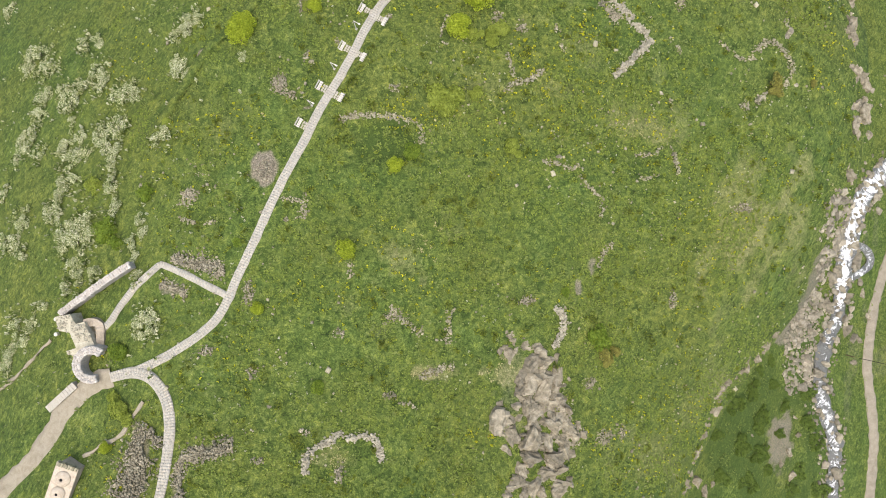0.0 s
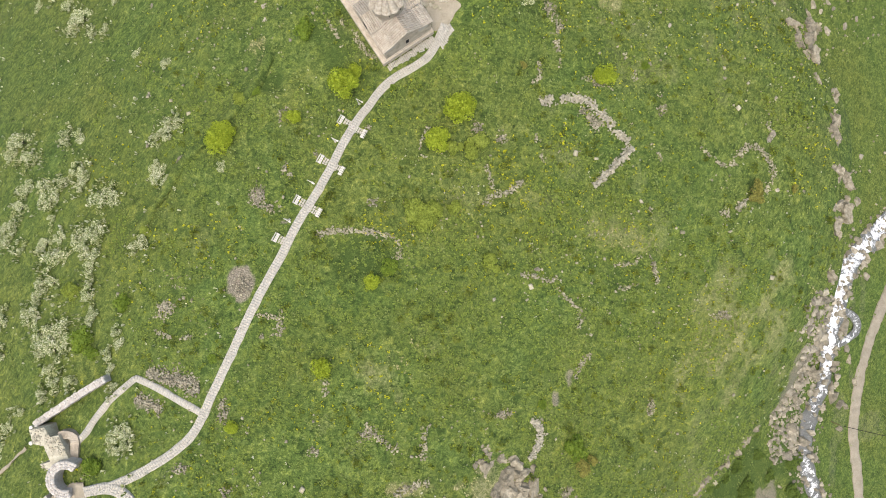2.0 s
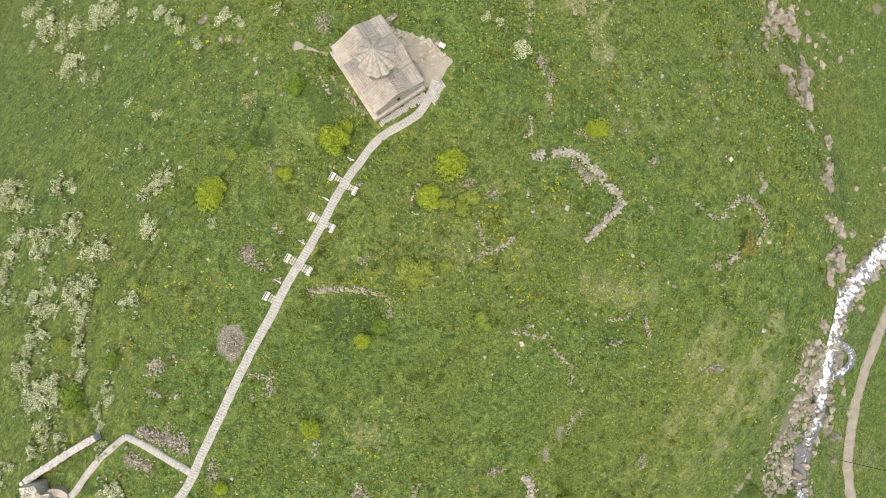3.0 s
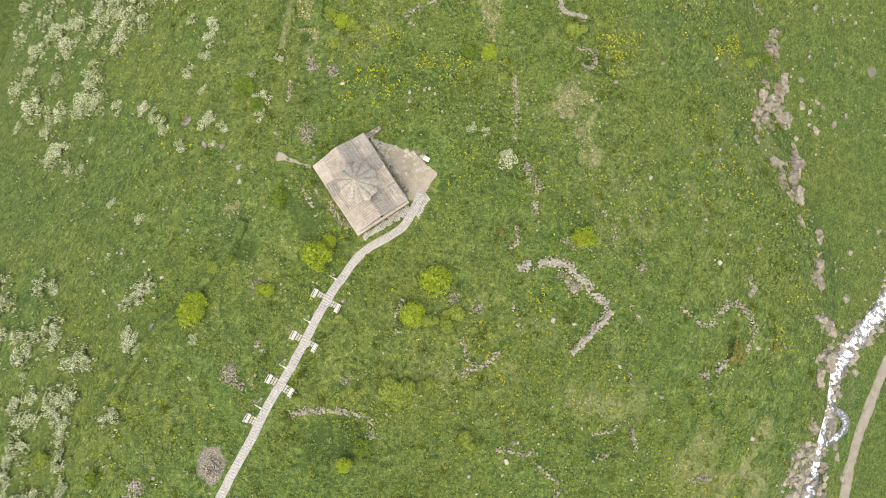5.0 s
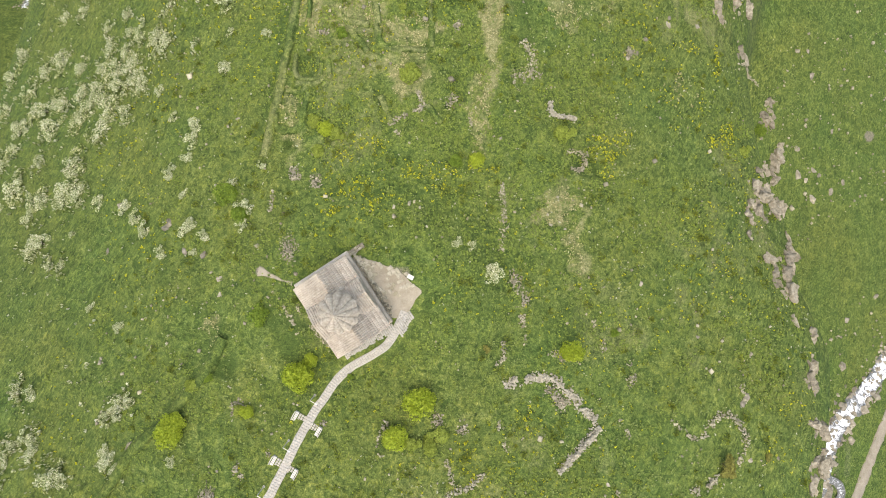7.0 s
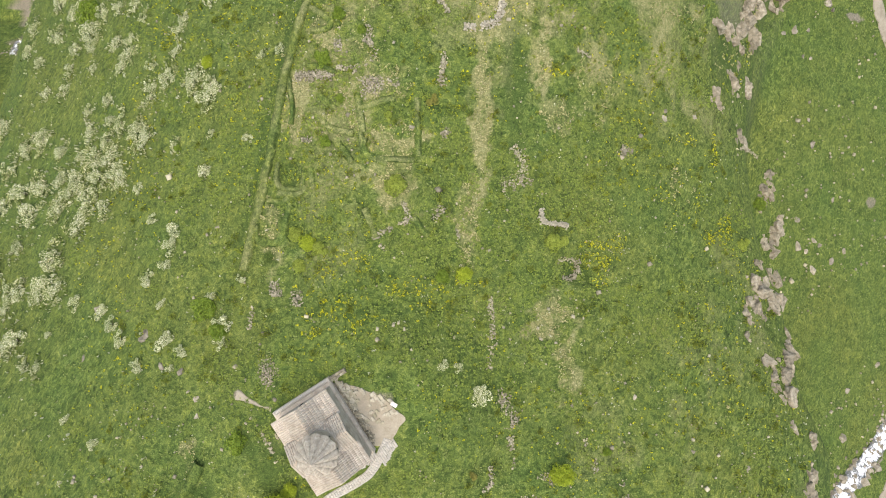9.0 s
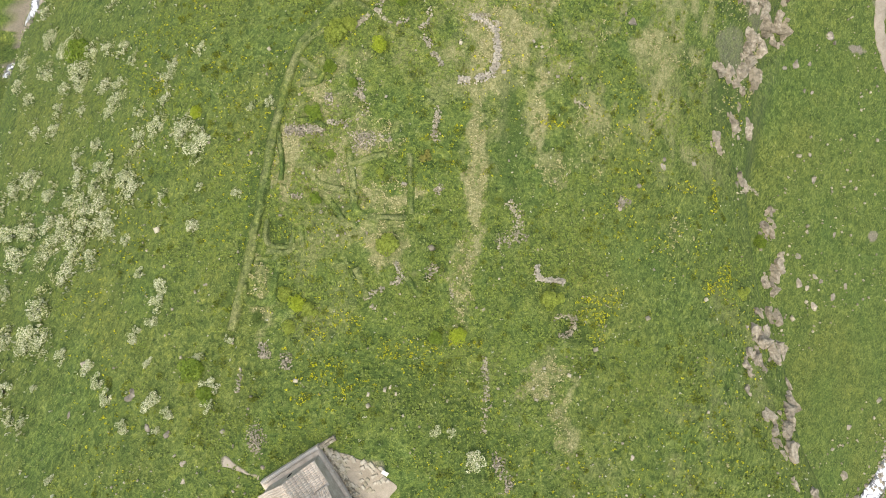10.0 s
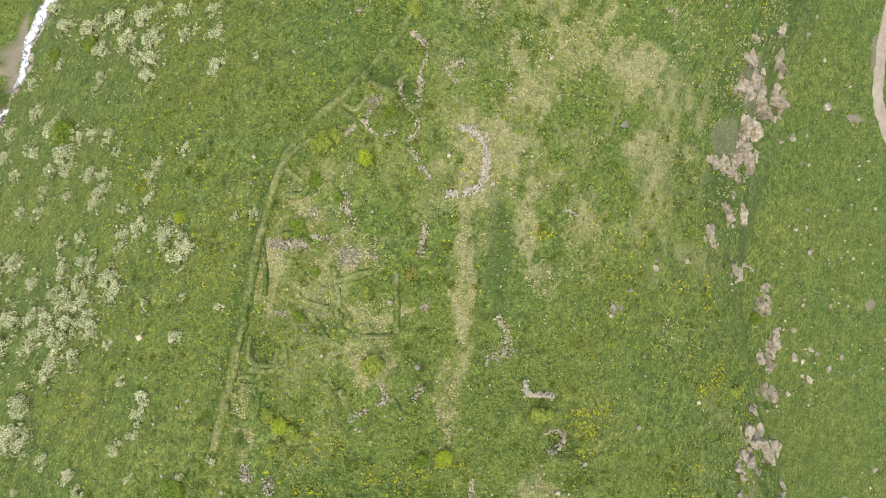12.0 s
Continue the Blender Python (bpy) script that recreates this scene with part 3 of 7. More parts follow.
def prism(bm, outline, axis_from, axis_to):
    """A solid between two copies of an outline (points as (across, up)) along one local axis pair."""
    rings = []
    for a in (axis_from, axis_to):
        rings.append([bm.verts.new(a(p)) for p in outline])
    n = len(outline)
    for k in range(n):
        bm.faces.new((rings[0][k], rings[0][(k + 1) % n], rings[1][(k + 1) % n], rings[1][k]))
    bm.faces.new(rings[0][::-1])
    bm.faces.new(rings[1])
    bmesh.ops.recalc_face_normals(bm, faces=bm.faces)


# local axes: x runs along the long side, y across, z from the top of the plinth
L0, L1, B0, B1 = 1.15, 13.1, 0.85, 9.6


bm = bmesh.new()
box_bm(bm, 0, 13.4, 0, 9.95, -3.2, 0.0, 0.06)
box_bm(bm, 0.65, 13.25, 0.5, 9.85, 0.0, 0.28, 0.04)
part("plinth", bm, church, TUFF, "worn pale stone plinth with a step")
bm = bmesh.new()
box_bm(bm, L0, L1, B0, B1, 0.25, 4.35)
part("walls", bm, church, WALLSTONE, "grey tuff ashlar walls")
MIDX, MIDY, HALF = 7.3, 5.1, 2.35
bm = bmesh.new()
prism(bm, [(-HALF, 3.6), (HALF, 3.6), (HALF, 5.2), (0, 6.7), (-HALF, 5.2)], lambda p: (L0 + 0.05, MIDY + p[0], p[1]), lambda p: (L1 - 0.05, MIDY + p[0], p[1]))
part("long_arm", bm, church, WALLSTONE)
bm = bmesh.new()
prism(bm, [(-HALF, 3.6), (HALF, 3.6), (HALF, 5.2), (0, 6.69), (-HALF, 5.2)], lambda p: (MIDX + p[0], B0 + 0.05, p[1]), lambda p: (MIDX + p[0], B1 - 0.05, p[1]))
part("cross_arm", bm, church, WALLSTONE)


def tile_plane(corner, along, down, courses, count, seed, thick=0.035):
    """Courses of overlapping stone roof slabs on a slope: from its top corner along the ridge and down the slope."""
    rng = np.random.RandomState(seed)
    c, a, d = (np.array(v, float) for v in (corner, along, down))
    n = np.cross(a, d)
    n /= np.linalg.norm(n)
    if n[2] < 0:
        n = -n
    verts, faces = [], []
    for i in range(courses):
        cuts = np.linspace(0, 1, count + 1) + np.concatenate([[0], 0.12 / count * rng.randn(count - 1), [0]])
        for s0, s1 in zip(cuts[:-1], cuts[1:]):
            f0, f1 = i / courses, (i + 1.12) / courses
            up0, up1 = 0.034, thick + 0.006 + 0.010 * rng.rand()
            g = 0.0008
            top = [c + a * (s0 + g) + d * f0 + n * up0, c + a * (s1 - g) + d * f0 + n * up0, c + a * (s1 - g) + d * f1 + n * up1, c + a * (s0 + g) + d * f1 + n * up1]
            k = len(verts)
            verts += top + [p - n * thick for p in top]
            faces += [[k, k + 1, k + 2, k + 3], [k + 3, k + 2, k + 6, k + 7], [k + 1, k + 5, k + 6, k + 2], [k, k + 3, k + 7, k + 4]]
    return verts, faces


def tiles(name, planes, label=""):
    v, f = [], []
    for pl in planes:
        a, b = tile_plane(*pl)
        f += [[i + len(v) for i in q] for q in b]
        v += a
    ob = part(name, mesh_np(name, v, f, TUFF), church, label=label)
    ob["kind"] = "stuff"
    return ob


OV = 0.28
tiles("long_roof", [((L0 - OV, MIDY, 6.75), (L1 - L0 + 2 * OV, 0, 0), (0, s * (HALF + 0.25), -1.62), 5, 36, 11 + s) for s in (-1, 1)], "lichened pinkish stone roof slabs in courses")
tiles("cross_roof", [((MIDX, B0 - OV, 6.78), (0, B1 - B0 + 2 * OV, 0), (s * (HALF + 0.25), 0, -1.62), 5, 26, 21 + s) for s in (-1, 1)], "lichened pinkish stone roof slabs in courses")
bays = []
for sx, xa, xb in ((-1, L0 - OV, MIDX - HALF), (1, MIDX + HALF, L1 + OV)):
    for sy, yr, ye in ((-1, MIDY - HALF, B0 - OV), (1, MIDY + HALF, B1 + OV)):
        bays.append(((xa, yr, 5.15), (xb - xa, 0, 0), (0, ye - yr, -0.75), 4, 13, 31 + sx + 3 * sy))
for pl in bays:
    tiles("bay_roof", [pl], "low lean-to roofs of stone slabs over the corner bays")
for x0, x1 in ((L0, MIDX - HALF), (MIDX + HALF, L1)):
    for y0, y1, hi_first in ((B0, MIDY - HALF, False), (MIDY + HALF, B1, True)):
        zs = (5.05, 4.4) if hi_first else (4.4, 5.05)
        bm = bmesh.new()
        prism(bm, [(y0, 4.2), (y1, 4.2), (y1, zs[1]), (y0, zs[0])], lambda p, x=x0: (x, p[0], p[1]), lambda p, x=x1: (x, p[0], p[1]))
        part("corner_bay", bm, church, WALLSTONE)


def lathe(rings, sides, pleat=0.0, phase=0.0):
    v, f = [], []
    for r, z in rings:
        for k in range(sides):
            a = 2 * math.pi * k / sides + phase
            q = r * (1 - (pleat if k % 2 else 0))
            v.append((q * math.cos(a), q * math.sin(a), z - (pleat * r * 0.18 if k % 2 else 0)))
    for i in range(len(rings) - 1):
        for k in range(sides):
            a, b = i * sides + k, i * sides + (k + 1) % sides
            f.append([a, b, b + sides, a + sides])
    return v, f


CX, CY = 7.58, 5.2
v, f = lathe([(2.65, 4.5), (2.65, 8.7), (2.78, 8.78), (2.78, 9.0)], 24)
part("drum", mesh_np("drum", [(x + CX, y + CY, z) for x, y, z in v], f, TUFF), church, label="many-sided pale tuff drum below the dome")
for k in range(8):
    a = 2 * math.pi * (k + 0.5) / 8
    bm = bmesh.new()
    box_bm(bm, 2.6, 2.68, -0.07, 0.07, 7.3, 7.9)
    ob = part("drum_window", bm, church, DARK, "narrow dark window slit")
    ob.location, ob.rotation_euler = (CX, CY, 0), (0, 0, a)
v, f = lathe([(2.55, 8.8), (2.62, 8.86), (0.02, 12.8)], 24)
part("cone_core", mesh_np("cone_core", [(x + CX, y + CY, z) for x, y, z in v], f, WALLSTONE), church)
crng = np.random.RandomState(17)
v, f = [], []
N_C = 11
for i in range(N_C):
    f0, f1 = i / N_C, (i + 1.1) / N_C
    r0, r1, z0, z1 = 3.16 - 3.04 * f0, 3.16 - 3.04 * min(f1, 1), 9.1 + 4.0 * f0, 9.1 + 4.0 * min(f1, 1)
    for k in range(24):
        a0, a1 = 2 * math.pi * k / 24 + 0.003, 2 * math.pi * (k + 1) / 24 - 0.003
        # each fold dips towards the groove on one side, and the eave is scalloped
        fold = (0.0, 0.26) if k % 2 == 0 else (0.26, 0.0)
        lift = 0.03 + 0.03 * crng.rand()
        q = len(v)
        for a_, dp in ((a0, fold[0]), (a1, fold[1])):
            for r_, z_, l_ in ((r0, z0, lift + 0.05), (r1, z1, lift)):
                rr = r_ * (1 - 0.42 * dp)
                v.append((CX + rr * math.cos(a_), CY + rr * math.sin(a_), z_ + l_ - dp * r_ * 0.42))
        for t_ in range(4):
            x_, y_, z_ = v[q + t_]
            v.append((x_, y_, z_ - 0.1))
        f += [[q, q + 2, q + 3, q + 1], [q, q + 4, q + 6, q + 2], [q, q + 1, q + 5, q + 4], [q + 2, q + 6, q + 7, q + 3]]
part("cone_roof", mesh_np("cone_roof", v, f, CONE), church, label="umbrella-pleated conical stone roof, patched with lichen")["kind"] = "stuff"
bm = bmesh.new()
bmesh.ops.create_uvsphere(bm, u_segments=10, v_segments=6, radius=0.16, matrix=Matrix.Translation((CX, CY, 13.2)))
part("finial", bm, church, TUFF)
# windows and doorway in the gable walls
for x, y, wx, wy in ((L1 + 0.01, MIDY, 0.06, 0.5), (MIDX, B0 - 0.01, 0.4, 0.06), (L0 - 0.01, MIDY, 0.06, 0.45)):
    bm = bmesh.new()
    box_bm(bm, x - wx, x + wx, y - wy * 0.5, y + wy * 0.5, 1.6, 2.9)
    part("window", bm, church, DARK, "deep dark window opening")
for y0, y1 in ((B0 + 0.2, B0 + 2.0), (B1 - 2.3, B1 - 0.5)):
    bm = bmesh.new()
    box_bm(bm, L1 - 0.02, L1 + 0.05, y0, y1, 3.3, 3.95, 0.02)
    part("pale_block", bm, church, PAVER, "pale replaced wall block")


def chw(x, y):
    """A place beside the church, in metres along its long side and across."""
    c, s = math.cos(CH_A), math.sin(CH_A)
    return CH_O.x + x * c - y * s, CH_O.y + x * s + y * c


# ---- paving and slabs round the church
def blocks(name, spec, material, parent=None, label="", stuff=True):
    ob = part(name, slabs(name, spec, material), parent, label=label)
    if stuff:
        ob["kind"] = "stuff"
    return ob


rng = np.random.RandomState(5)


def strips(name, x0, x1, y0, y1, pitch, label):
    """Narrow paving strips side by side, their long side along the church's long side."""
    spec = []
    for k in range(int((y1 - y0) / pitch)):
        y = y0 + (k + 0.5) * pitch
        a, b_ = x0(y) + rng.uniform(-0.12, 0.12), x1(y) + rng.uniform(-0.15, 0.15)
        cuts = [a] + sorted(rng.uniform(a, b_, max(1, int((b_ - a) / 1.2)))) + [b_]
        for p, q in zip(cuts[:-1], cuts[1:]):
            if q - p > 0.25:
                x, w = chw((p + q) / 2, y)
                spec.append((x, w, 12.60 + 0.02 * rng.rand(), (q - p) / 2 - 0.03, pitch / 2 - 0.025, CH_A, 0.4))
    return tagged(new(name, slabs(name, spec, PAVER)), label, "paving", kind="structure")


strips("pavement_apron", lambda y: 13.5, lambda y: 14.5 + 0.04 * y, 0.4, 9.7, 0.34, "pale paving strips along the church front")
strips("pavement_rows", lambda y: 13.7 - 0.1 * (y - 9.7), lambda y: 16.5 - 0.55 * (y - 9.7), 9.7, 13.4, 0.34, "rows of narrow pale paving strips beside the church corner")

spec = []
for k in range(31):
    x, w = chw(0.32, 0.25 + k * 0.315)
    spec.append((x, w, 13.93 + 0.02 * rng.rand(), 0.29, 0.145, CH_A, 0.2))
blocks("ledge_slabs", spec, PAVER, None, "narrow pale slabs along the plinth ledge")

# the gravelled yard, a fan shape on the north-east side
fan = [(-4.8, 64), (-1.9, 63.9), (1.1, 62.8), (3, 61.7), (4.8, 60), (6.4, 58.9), (5.4, 57.9), (4.1, 55.2), (2.5, 54.6), (0.4, 54.9), (-1.7, 57.7), (-3.7, 61.2)]
bm = bmesh.new()
cen = np.mean(fan, axis=0)
fine = resample(fan + fan[:1], 0.5)
rim = [cen + (q - cen) * (1 + 0.10 * (float(fuzz(q[0], q[1], 1.1, 3)) - 0.5)) for q in fine]
vt = [bm.verts.new((q[0], q[1], 12.53)) for q in rim]
vb = [bm.verts.new((q[0], q[1], 12.0)) for q in rim]
vc = bm.verts.new((cen[0], cen[1], 12.56))
for k in range(len(vt) - 1):
    bm.faces.new((vc, vt[k], vt[k + 1]))
    bm.faces.new((vt[k], vb[k], vb[k + 1], vt[k + 1]))
bmesh.ops.recalc_face_normals(bm, faces=bm.faces)
tagged(part("pavement_yard", bm, None, GRAVEL), "bare gravelled yard beside the church", "yard", kind="structure")

SLAB_AT = [(1.6, 11.2, 0.9, 0.35), (2.3, 12.0, 0.8, 0.3), (2.6, 10.9, 0.7, 0.35), (3.4, 11.6, 0.9, 0.4), (4.2, 11.2, 0.8, 0.35), (3.2, 12.9, 0.8, 0.35), (4.0, 13.2, 0.85, 0.35),
           (4.3, 13.9, 0.8, 0.3), (5.1, 11.6, 0.9, 0.45), (5.6, 12.4, 0.6, 0.35), (5.0, 15.2, 0.8, 0.4), (6.0, 15.9, 0.9, 0.45), (7.0, 16.2, 0.9, 0.4), (7.6, 15.6, 0.8, 0.35), (8.4, 16.3, 0.9, 0.4)]
SLAB_AT += [(8.7, 14.9, 0.5, 0.3), (7.2, 13.5, 0.5, 0.25), (8.2, 12.7, 0.6, 0.4), (8.6, 13.4, 0.6, 0.35), (9.6, 13.9, 0.7, 0.3), (9.9, 15.1, 0.8, 0.4), (10.5, 13.0, 0.5, 0.3), (9.2, 12.1, 0.7, 0.35),
           (6.6, 10.6, 0.7, 0.4), (7.8, 10.8, 0.6, 0.35), (10.4, 15.7, 0.6, 0.35), (3.0, 13.9, 0.7, 0.3), (1.9, 12.9, 0.7, 0.3)]
for k in range(34):
    x, f_ = rng.uniform(0.8, 10.8), rng.rand() ** 1.3
    SLAB_AT.append((x, 10.7 + 5.6 * f_, rng.uniform(0.45, 0.85), rng.uniform(0.25, 0.4)))
for k, (x, y, l, w) in enumerate(SLAB_AT):
    y = 10.3 + (y - 10.3) * min(1.0, (0.3 + 0.62 * x) / 5.9)
    px, py = chw(x, y)
    bm = bmesh.new()
    box_bm(bm, -l * 0.5, l * 0.5, -w * 0.62, w * 0.62, -0.25, 0.16 + 0.1 * rng.rand(), 0.05)
    for q in bm.verts:
        q.co += Vector(rng.uniform(-0.05, 0.05, 3))
    ob = part("grave_slab", bm, None, RUIN if k % 3 else RUBBLE)
    ob.location, ob.rotation_euler = (px, py, 12.58), (0, 0, CH_A + 1.57 * (k % 2) + rng.uniform(-0.15, 0.15))
    tagged(ob, "weathered pale stone slab lying in the gravel yard", "stone slab", "slabs in the church yard")


# ---- information board at the edge of the yard
def info_board(x, y, z, turn):
    t = thing("information_board", (x, y, z), "white tilted information board on two posts", "sign", turn=turn)
    bm = bmesh.new()
    box_bm(bm, -0.52, 0.52, -0.38, 0.38, -0.03, 0.03, 0.01)
    p = part("panel", bm, t, WHITE, "blank white panel")
    p.location, p.rotation_euler = (0, 0, 1.0), (radians(24), 0, 0)
    for s in (-0.42, 0.42):
        bm = bmesh.new()
        box_bm(bm, s - 0.035, s + 0.035, -0.035, 0.035, -0.3, 0.98)
        part("post", bm, t, RUST)


info_board(4.35, 61.3, 12.4, radians(-28))

# ---- stub of a ruined wall at the church's north corner
sx, sy = chw(0.55, 11.3)
stub = thing("wall_stub", (sx, sy, 12.2), "short brown ruined wall stub beside the church", "ruined wall", turn=CH_A + 1.57)
for i in range(5):
    for j in range(2):
        bm = bmesh.new()
        box_bm(bm, -1.4 + i * 0.56, -0.88 + i * 0.56, -0.42 + j * 0.43, -0.02 + j * 0.43, -0.4, 0.9 + 0.15 * rng.rand(), 0.05)
        part("stone", bm, stub, CRAG if (i + j) % 3 else RUBBLE)


# ---------------------------------------------------------------- benches and lamps along the path
def bench(x, y, turn):
    """Bench on a pad of slats, its long side along the path; the pad reaches towards the path."""
    t = thing("bench", (x, y, zat(x, y)), "white slatted bench with a low backrest beside the path", "bench", "benches along the path", turn)
    for k in range(3):
        bm = bmesh.new()
        box_bm(bm, -0.75, 0.75, -0.28 + k * 0.17, -0.14 + k * 0.17, 0.42, 0.47, 0.01)
        part("seat_slat", bm, t, WHITE)
    for k in range(2):
        bm = bmesh.new()
        box_bm(bm, -0.75, 0.75, -0.46 - 0.05 * k, -0.41 - 0.05 * k, 0.56 + 0.2 * k, 0.70 + 0.2 * k, 0.01)
        part("back_slat", bm, t, WHITE)
    for s in (-0.62, 0.62):
        bm = bmesh.new()
        box_bm(bm, s - 0.06, s + 0.06, -0.42, 0.2, -0.35, 0.415, 0.01)
        box_bm(bm, s - 0.05, s + 0.05, -0.405, -0.33, 0.3, 0.92, 0.01)
        part("leg", bm, t, WHITE)
    return t


def bench_pad(x, y, turn):
    z = zat(x, y)
    t = thing("stepping_slabs", (x, y, z), "pale stone stepping slabs between bench and path", "stone slabs", "slabs before the benches", turn)
    for i in range(3):
        for j in range(3):
            bm = bmesh.new()
            box_bm(bm, -0.62 + 0.44 * i, -0.24 + 0.44 * i, -0.62 + 0.42 * j, -0.30 + 0.42 * j, -0.4, 0.10, 0.015)
            part("slab", bm, t, PAVER)
    return t


PATH_TURN = radians(62)
BENCH_W = [(-13.1, 39.2), (-16.1, 32.6), (-19.5, 25.9), (-22.6, 19.9)]
BENCH_E = [(-9.6, 37), (-12.9, 30.8), (-16.2, 24)]
for pts, turn, side in ((BENCH_W, PATH_TURN + math.pi, 1), (BENCH_E, PATH_TURN, -1)):
    for x, y in pts:
        bench(x, y, turn)
        nx, ny = -math.sin(turn), math.cos(turn)
        bench_pad(x + nx * 0.95, y + ny * 0.95, turn)


def path_lamp(x, y):
    t = thing("path_lamp", (x, y, zat(x, y)), "slim pale lamp post with a short arm beside the path", "lamp post", "lamp posts along the path", PATH_TURN)
    bm = bmesh.new()
    bmesh.ops.create_cone(bm, cap_ends=True, segments=8, radius1=0.09, radius2=0.06, depth=4.2, matrix=Matrix.Translation((0, 0, 1.8)))
    part("pole", bm, t, WHITE)
    bm = bmesh.new()
    box_bm(bm, -0.05, 0.05, -0.9, 0.05, 3.82, 3.9, 0.01)
    part("arm", bm, t, WHITE)
    bm = bmesh.new()
    box_bm(bm, -0.12, 0.12, -1.25, -0.85, 3.80, 3.92, 0.03)
    part("lamp_head", bm, t, WHITE)
    bm = bmesh.new()
    box_bm(bm, -0.18, 0.18, -0.18, 0.18, -0.3, 0.12, 0.02)
    part("footing", bm, t, PAVER)


for x, y in [(-10.5, 42.2), (-14, 35.6), (-17.4, 28.8), (-20.8, 22.8)]:
    path_lamp(x, y)
# ---------------------------------------------------------------- ruins and rubble
CUBE_V = np.array([[-1, -1, -1], [1, -1, -1], [1, 1, -1], [-1, 1, -1], [-1, -1, 1], [1, -1, 1], [1, 1, 1], [-1, 1, 1]], float)
CUBE_F = np.array([[0, 3, 2, 1], [4, 5, 6, 7], [0, 1, 5, 4], [1, 2, 6, 5], [2, 3, 7, 6], [3, 0, 4, 7]])


def stones(name, at, size, material, seed, flat=0.65):
    """Rough stones, each a broken block of its own shape, as one mesh."""
    rng = np.random.RandomState(seed)
    at, size = np.asarray(at, float), np.asarray(size, float)
    n = len(at)
    v = CUBE_V[None] * (1 + 0.32 * rng.uniform(-1, 1, (n, 8, 3)))
    v = v * np.stack([size, size * rng.uniform(0.6, 1.0, n), size * rng.uniform(flat * 0.7, flat * 1.2, n)], -1)[:, None] * 0.5
    a, b = rng.uniform(0, 6.28, n)[:, None], rng.uniform(-0.35, 0.35, n)[:, None]
    x, z = v[..., 0] * np.cos(b) - v[..., 2] * np.sin(b), v[..., 0] * np.sin(b) + v[..., 2] * np.cos(b)
    v = np.stack([x * np.cos(a) - v[..., 1] * np.sin(a), x * np.sin(a) + v[..., 1] * np.cos(a), z], -1) + at[:, None]
    f = (CUBE_F[None] + 8 * np.arange(n)[:, None, None]).reshape(-1, 4)
    return mesh_np(name, v.reshape(-1, 3), f, material)


SEED = [100]


def ruin_wall(pts, thick, high, material=RUBBLE, label="low tumbled dry-stone wall, half overgrown with grass", size=0.25, dense=9.0):
    SEED[0] += 1
    rng = np.random.RandomState(SEED[0])
    p = resample(pts, 0.3)
    n = normals(p)
    length = 0.3 * len(p)
    count = int(length * (thick + 0.5) * dense * (1 + high * 0.9))
    k = rng.randint(0, len(p), count)
    off = rng.randn(count) * thick * 0.36
    q = p[k] + n[k] * off[:, None] + rng.uniform(-0.2, 0.2, (count, 2))
    keep = fuzz(q[:, 0], q[:, 1], 1.6, 4) > 0.22
    q, off = q[keep], off[keep]
    prof = np.clip(1 - (np.abs(off) / thick / 0.75) ** 2, 0, 1)
    z = ground_z(q[:, 0], q[:, 1]) + high * prof * rng.uniform(0.3, 1.0, len(q)) * (0.4 + 0.9 * fuzz(q[:, 0], q[:, 1], 2.5, 1)) + 0.04
    s = size * rng.uniform(0.5, 1.35, len(q))
    me = stones("ruined_wall", np.column_stack([q, z]), s, material, SEED[0])
    t = thing("ruined_wall", (0, 0, 0), label, "ruined wall", "ruined walls in the meadow")
    part("rubble", me, t)["kind"] = "stuff"
    return t


def rubble_heap(x, y, rx, ry, material=MAUVE, high=0.35, label="flat heap of grey rubble in the grass", size=0.2):
    SEED[0] += 1
    rng = np.random.RandomState(SEED[0])
    count = max(12, int(rx * ry * 70))
    r, a = np.sqrt(rng.rand(count)) * (1 + 0.25 * rng.randn(count)), rng.uniform(0, 6.28, count)
    px, py = x + rx * r * np.cos(a), y + ry * r * np.sin(a)
    keep = (fuzz(px, py, 1.3, 4) > 0.3)
    px, py, r = px[keep], py[keep], r[keep]
    z = ground_z(px, py) + high * np.clip(1 - r * r, 0, 1) * rng.uniform(0.3, 1, len(px)) + 0.03
    me = stones("rubble_heap", np.column_stack([px, py, z]), size * rng.uniform(0.45, 1.5, len(px)), material, SEED[0])
    t = thing("rubble_heap", (0, 0, 0), label, "rubble heap", "rubble heaps in the meadow")
    part("rubble", me, t)["kind"] = "stuff"
    return t


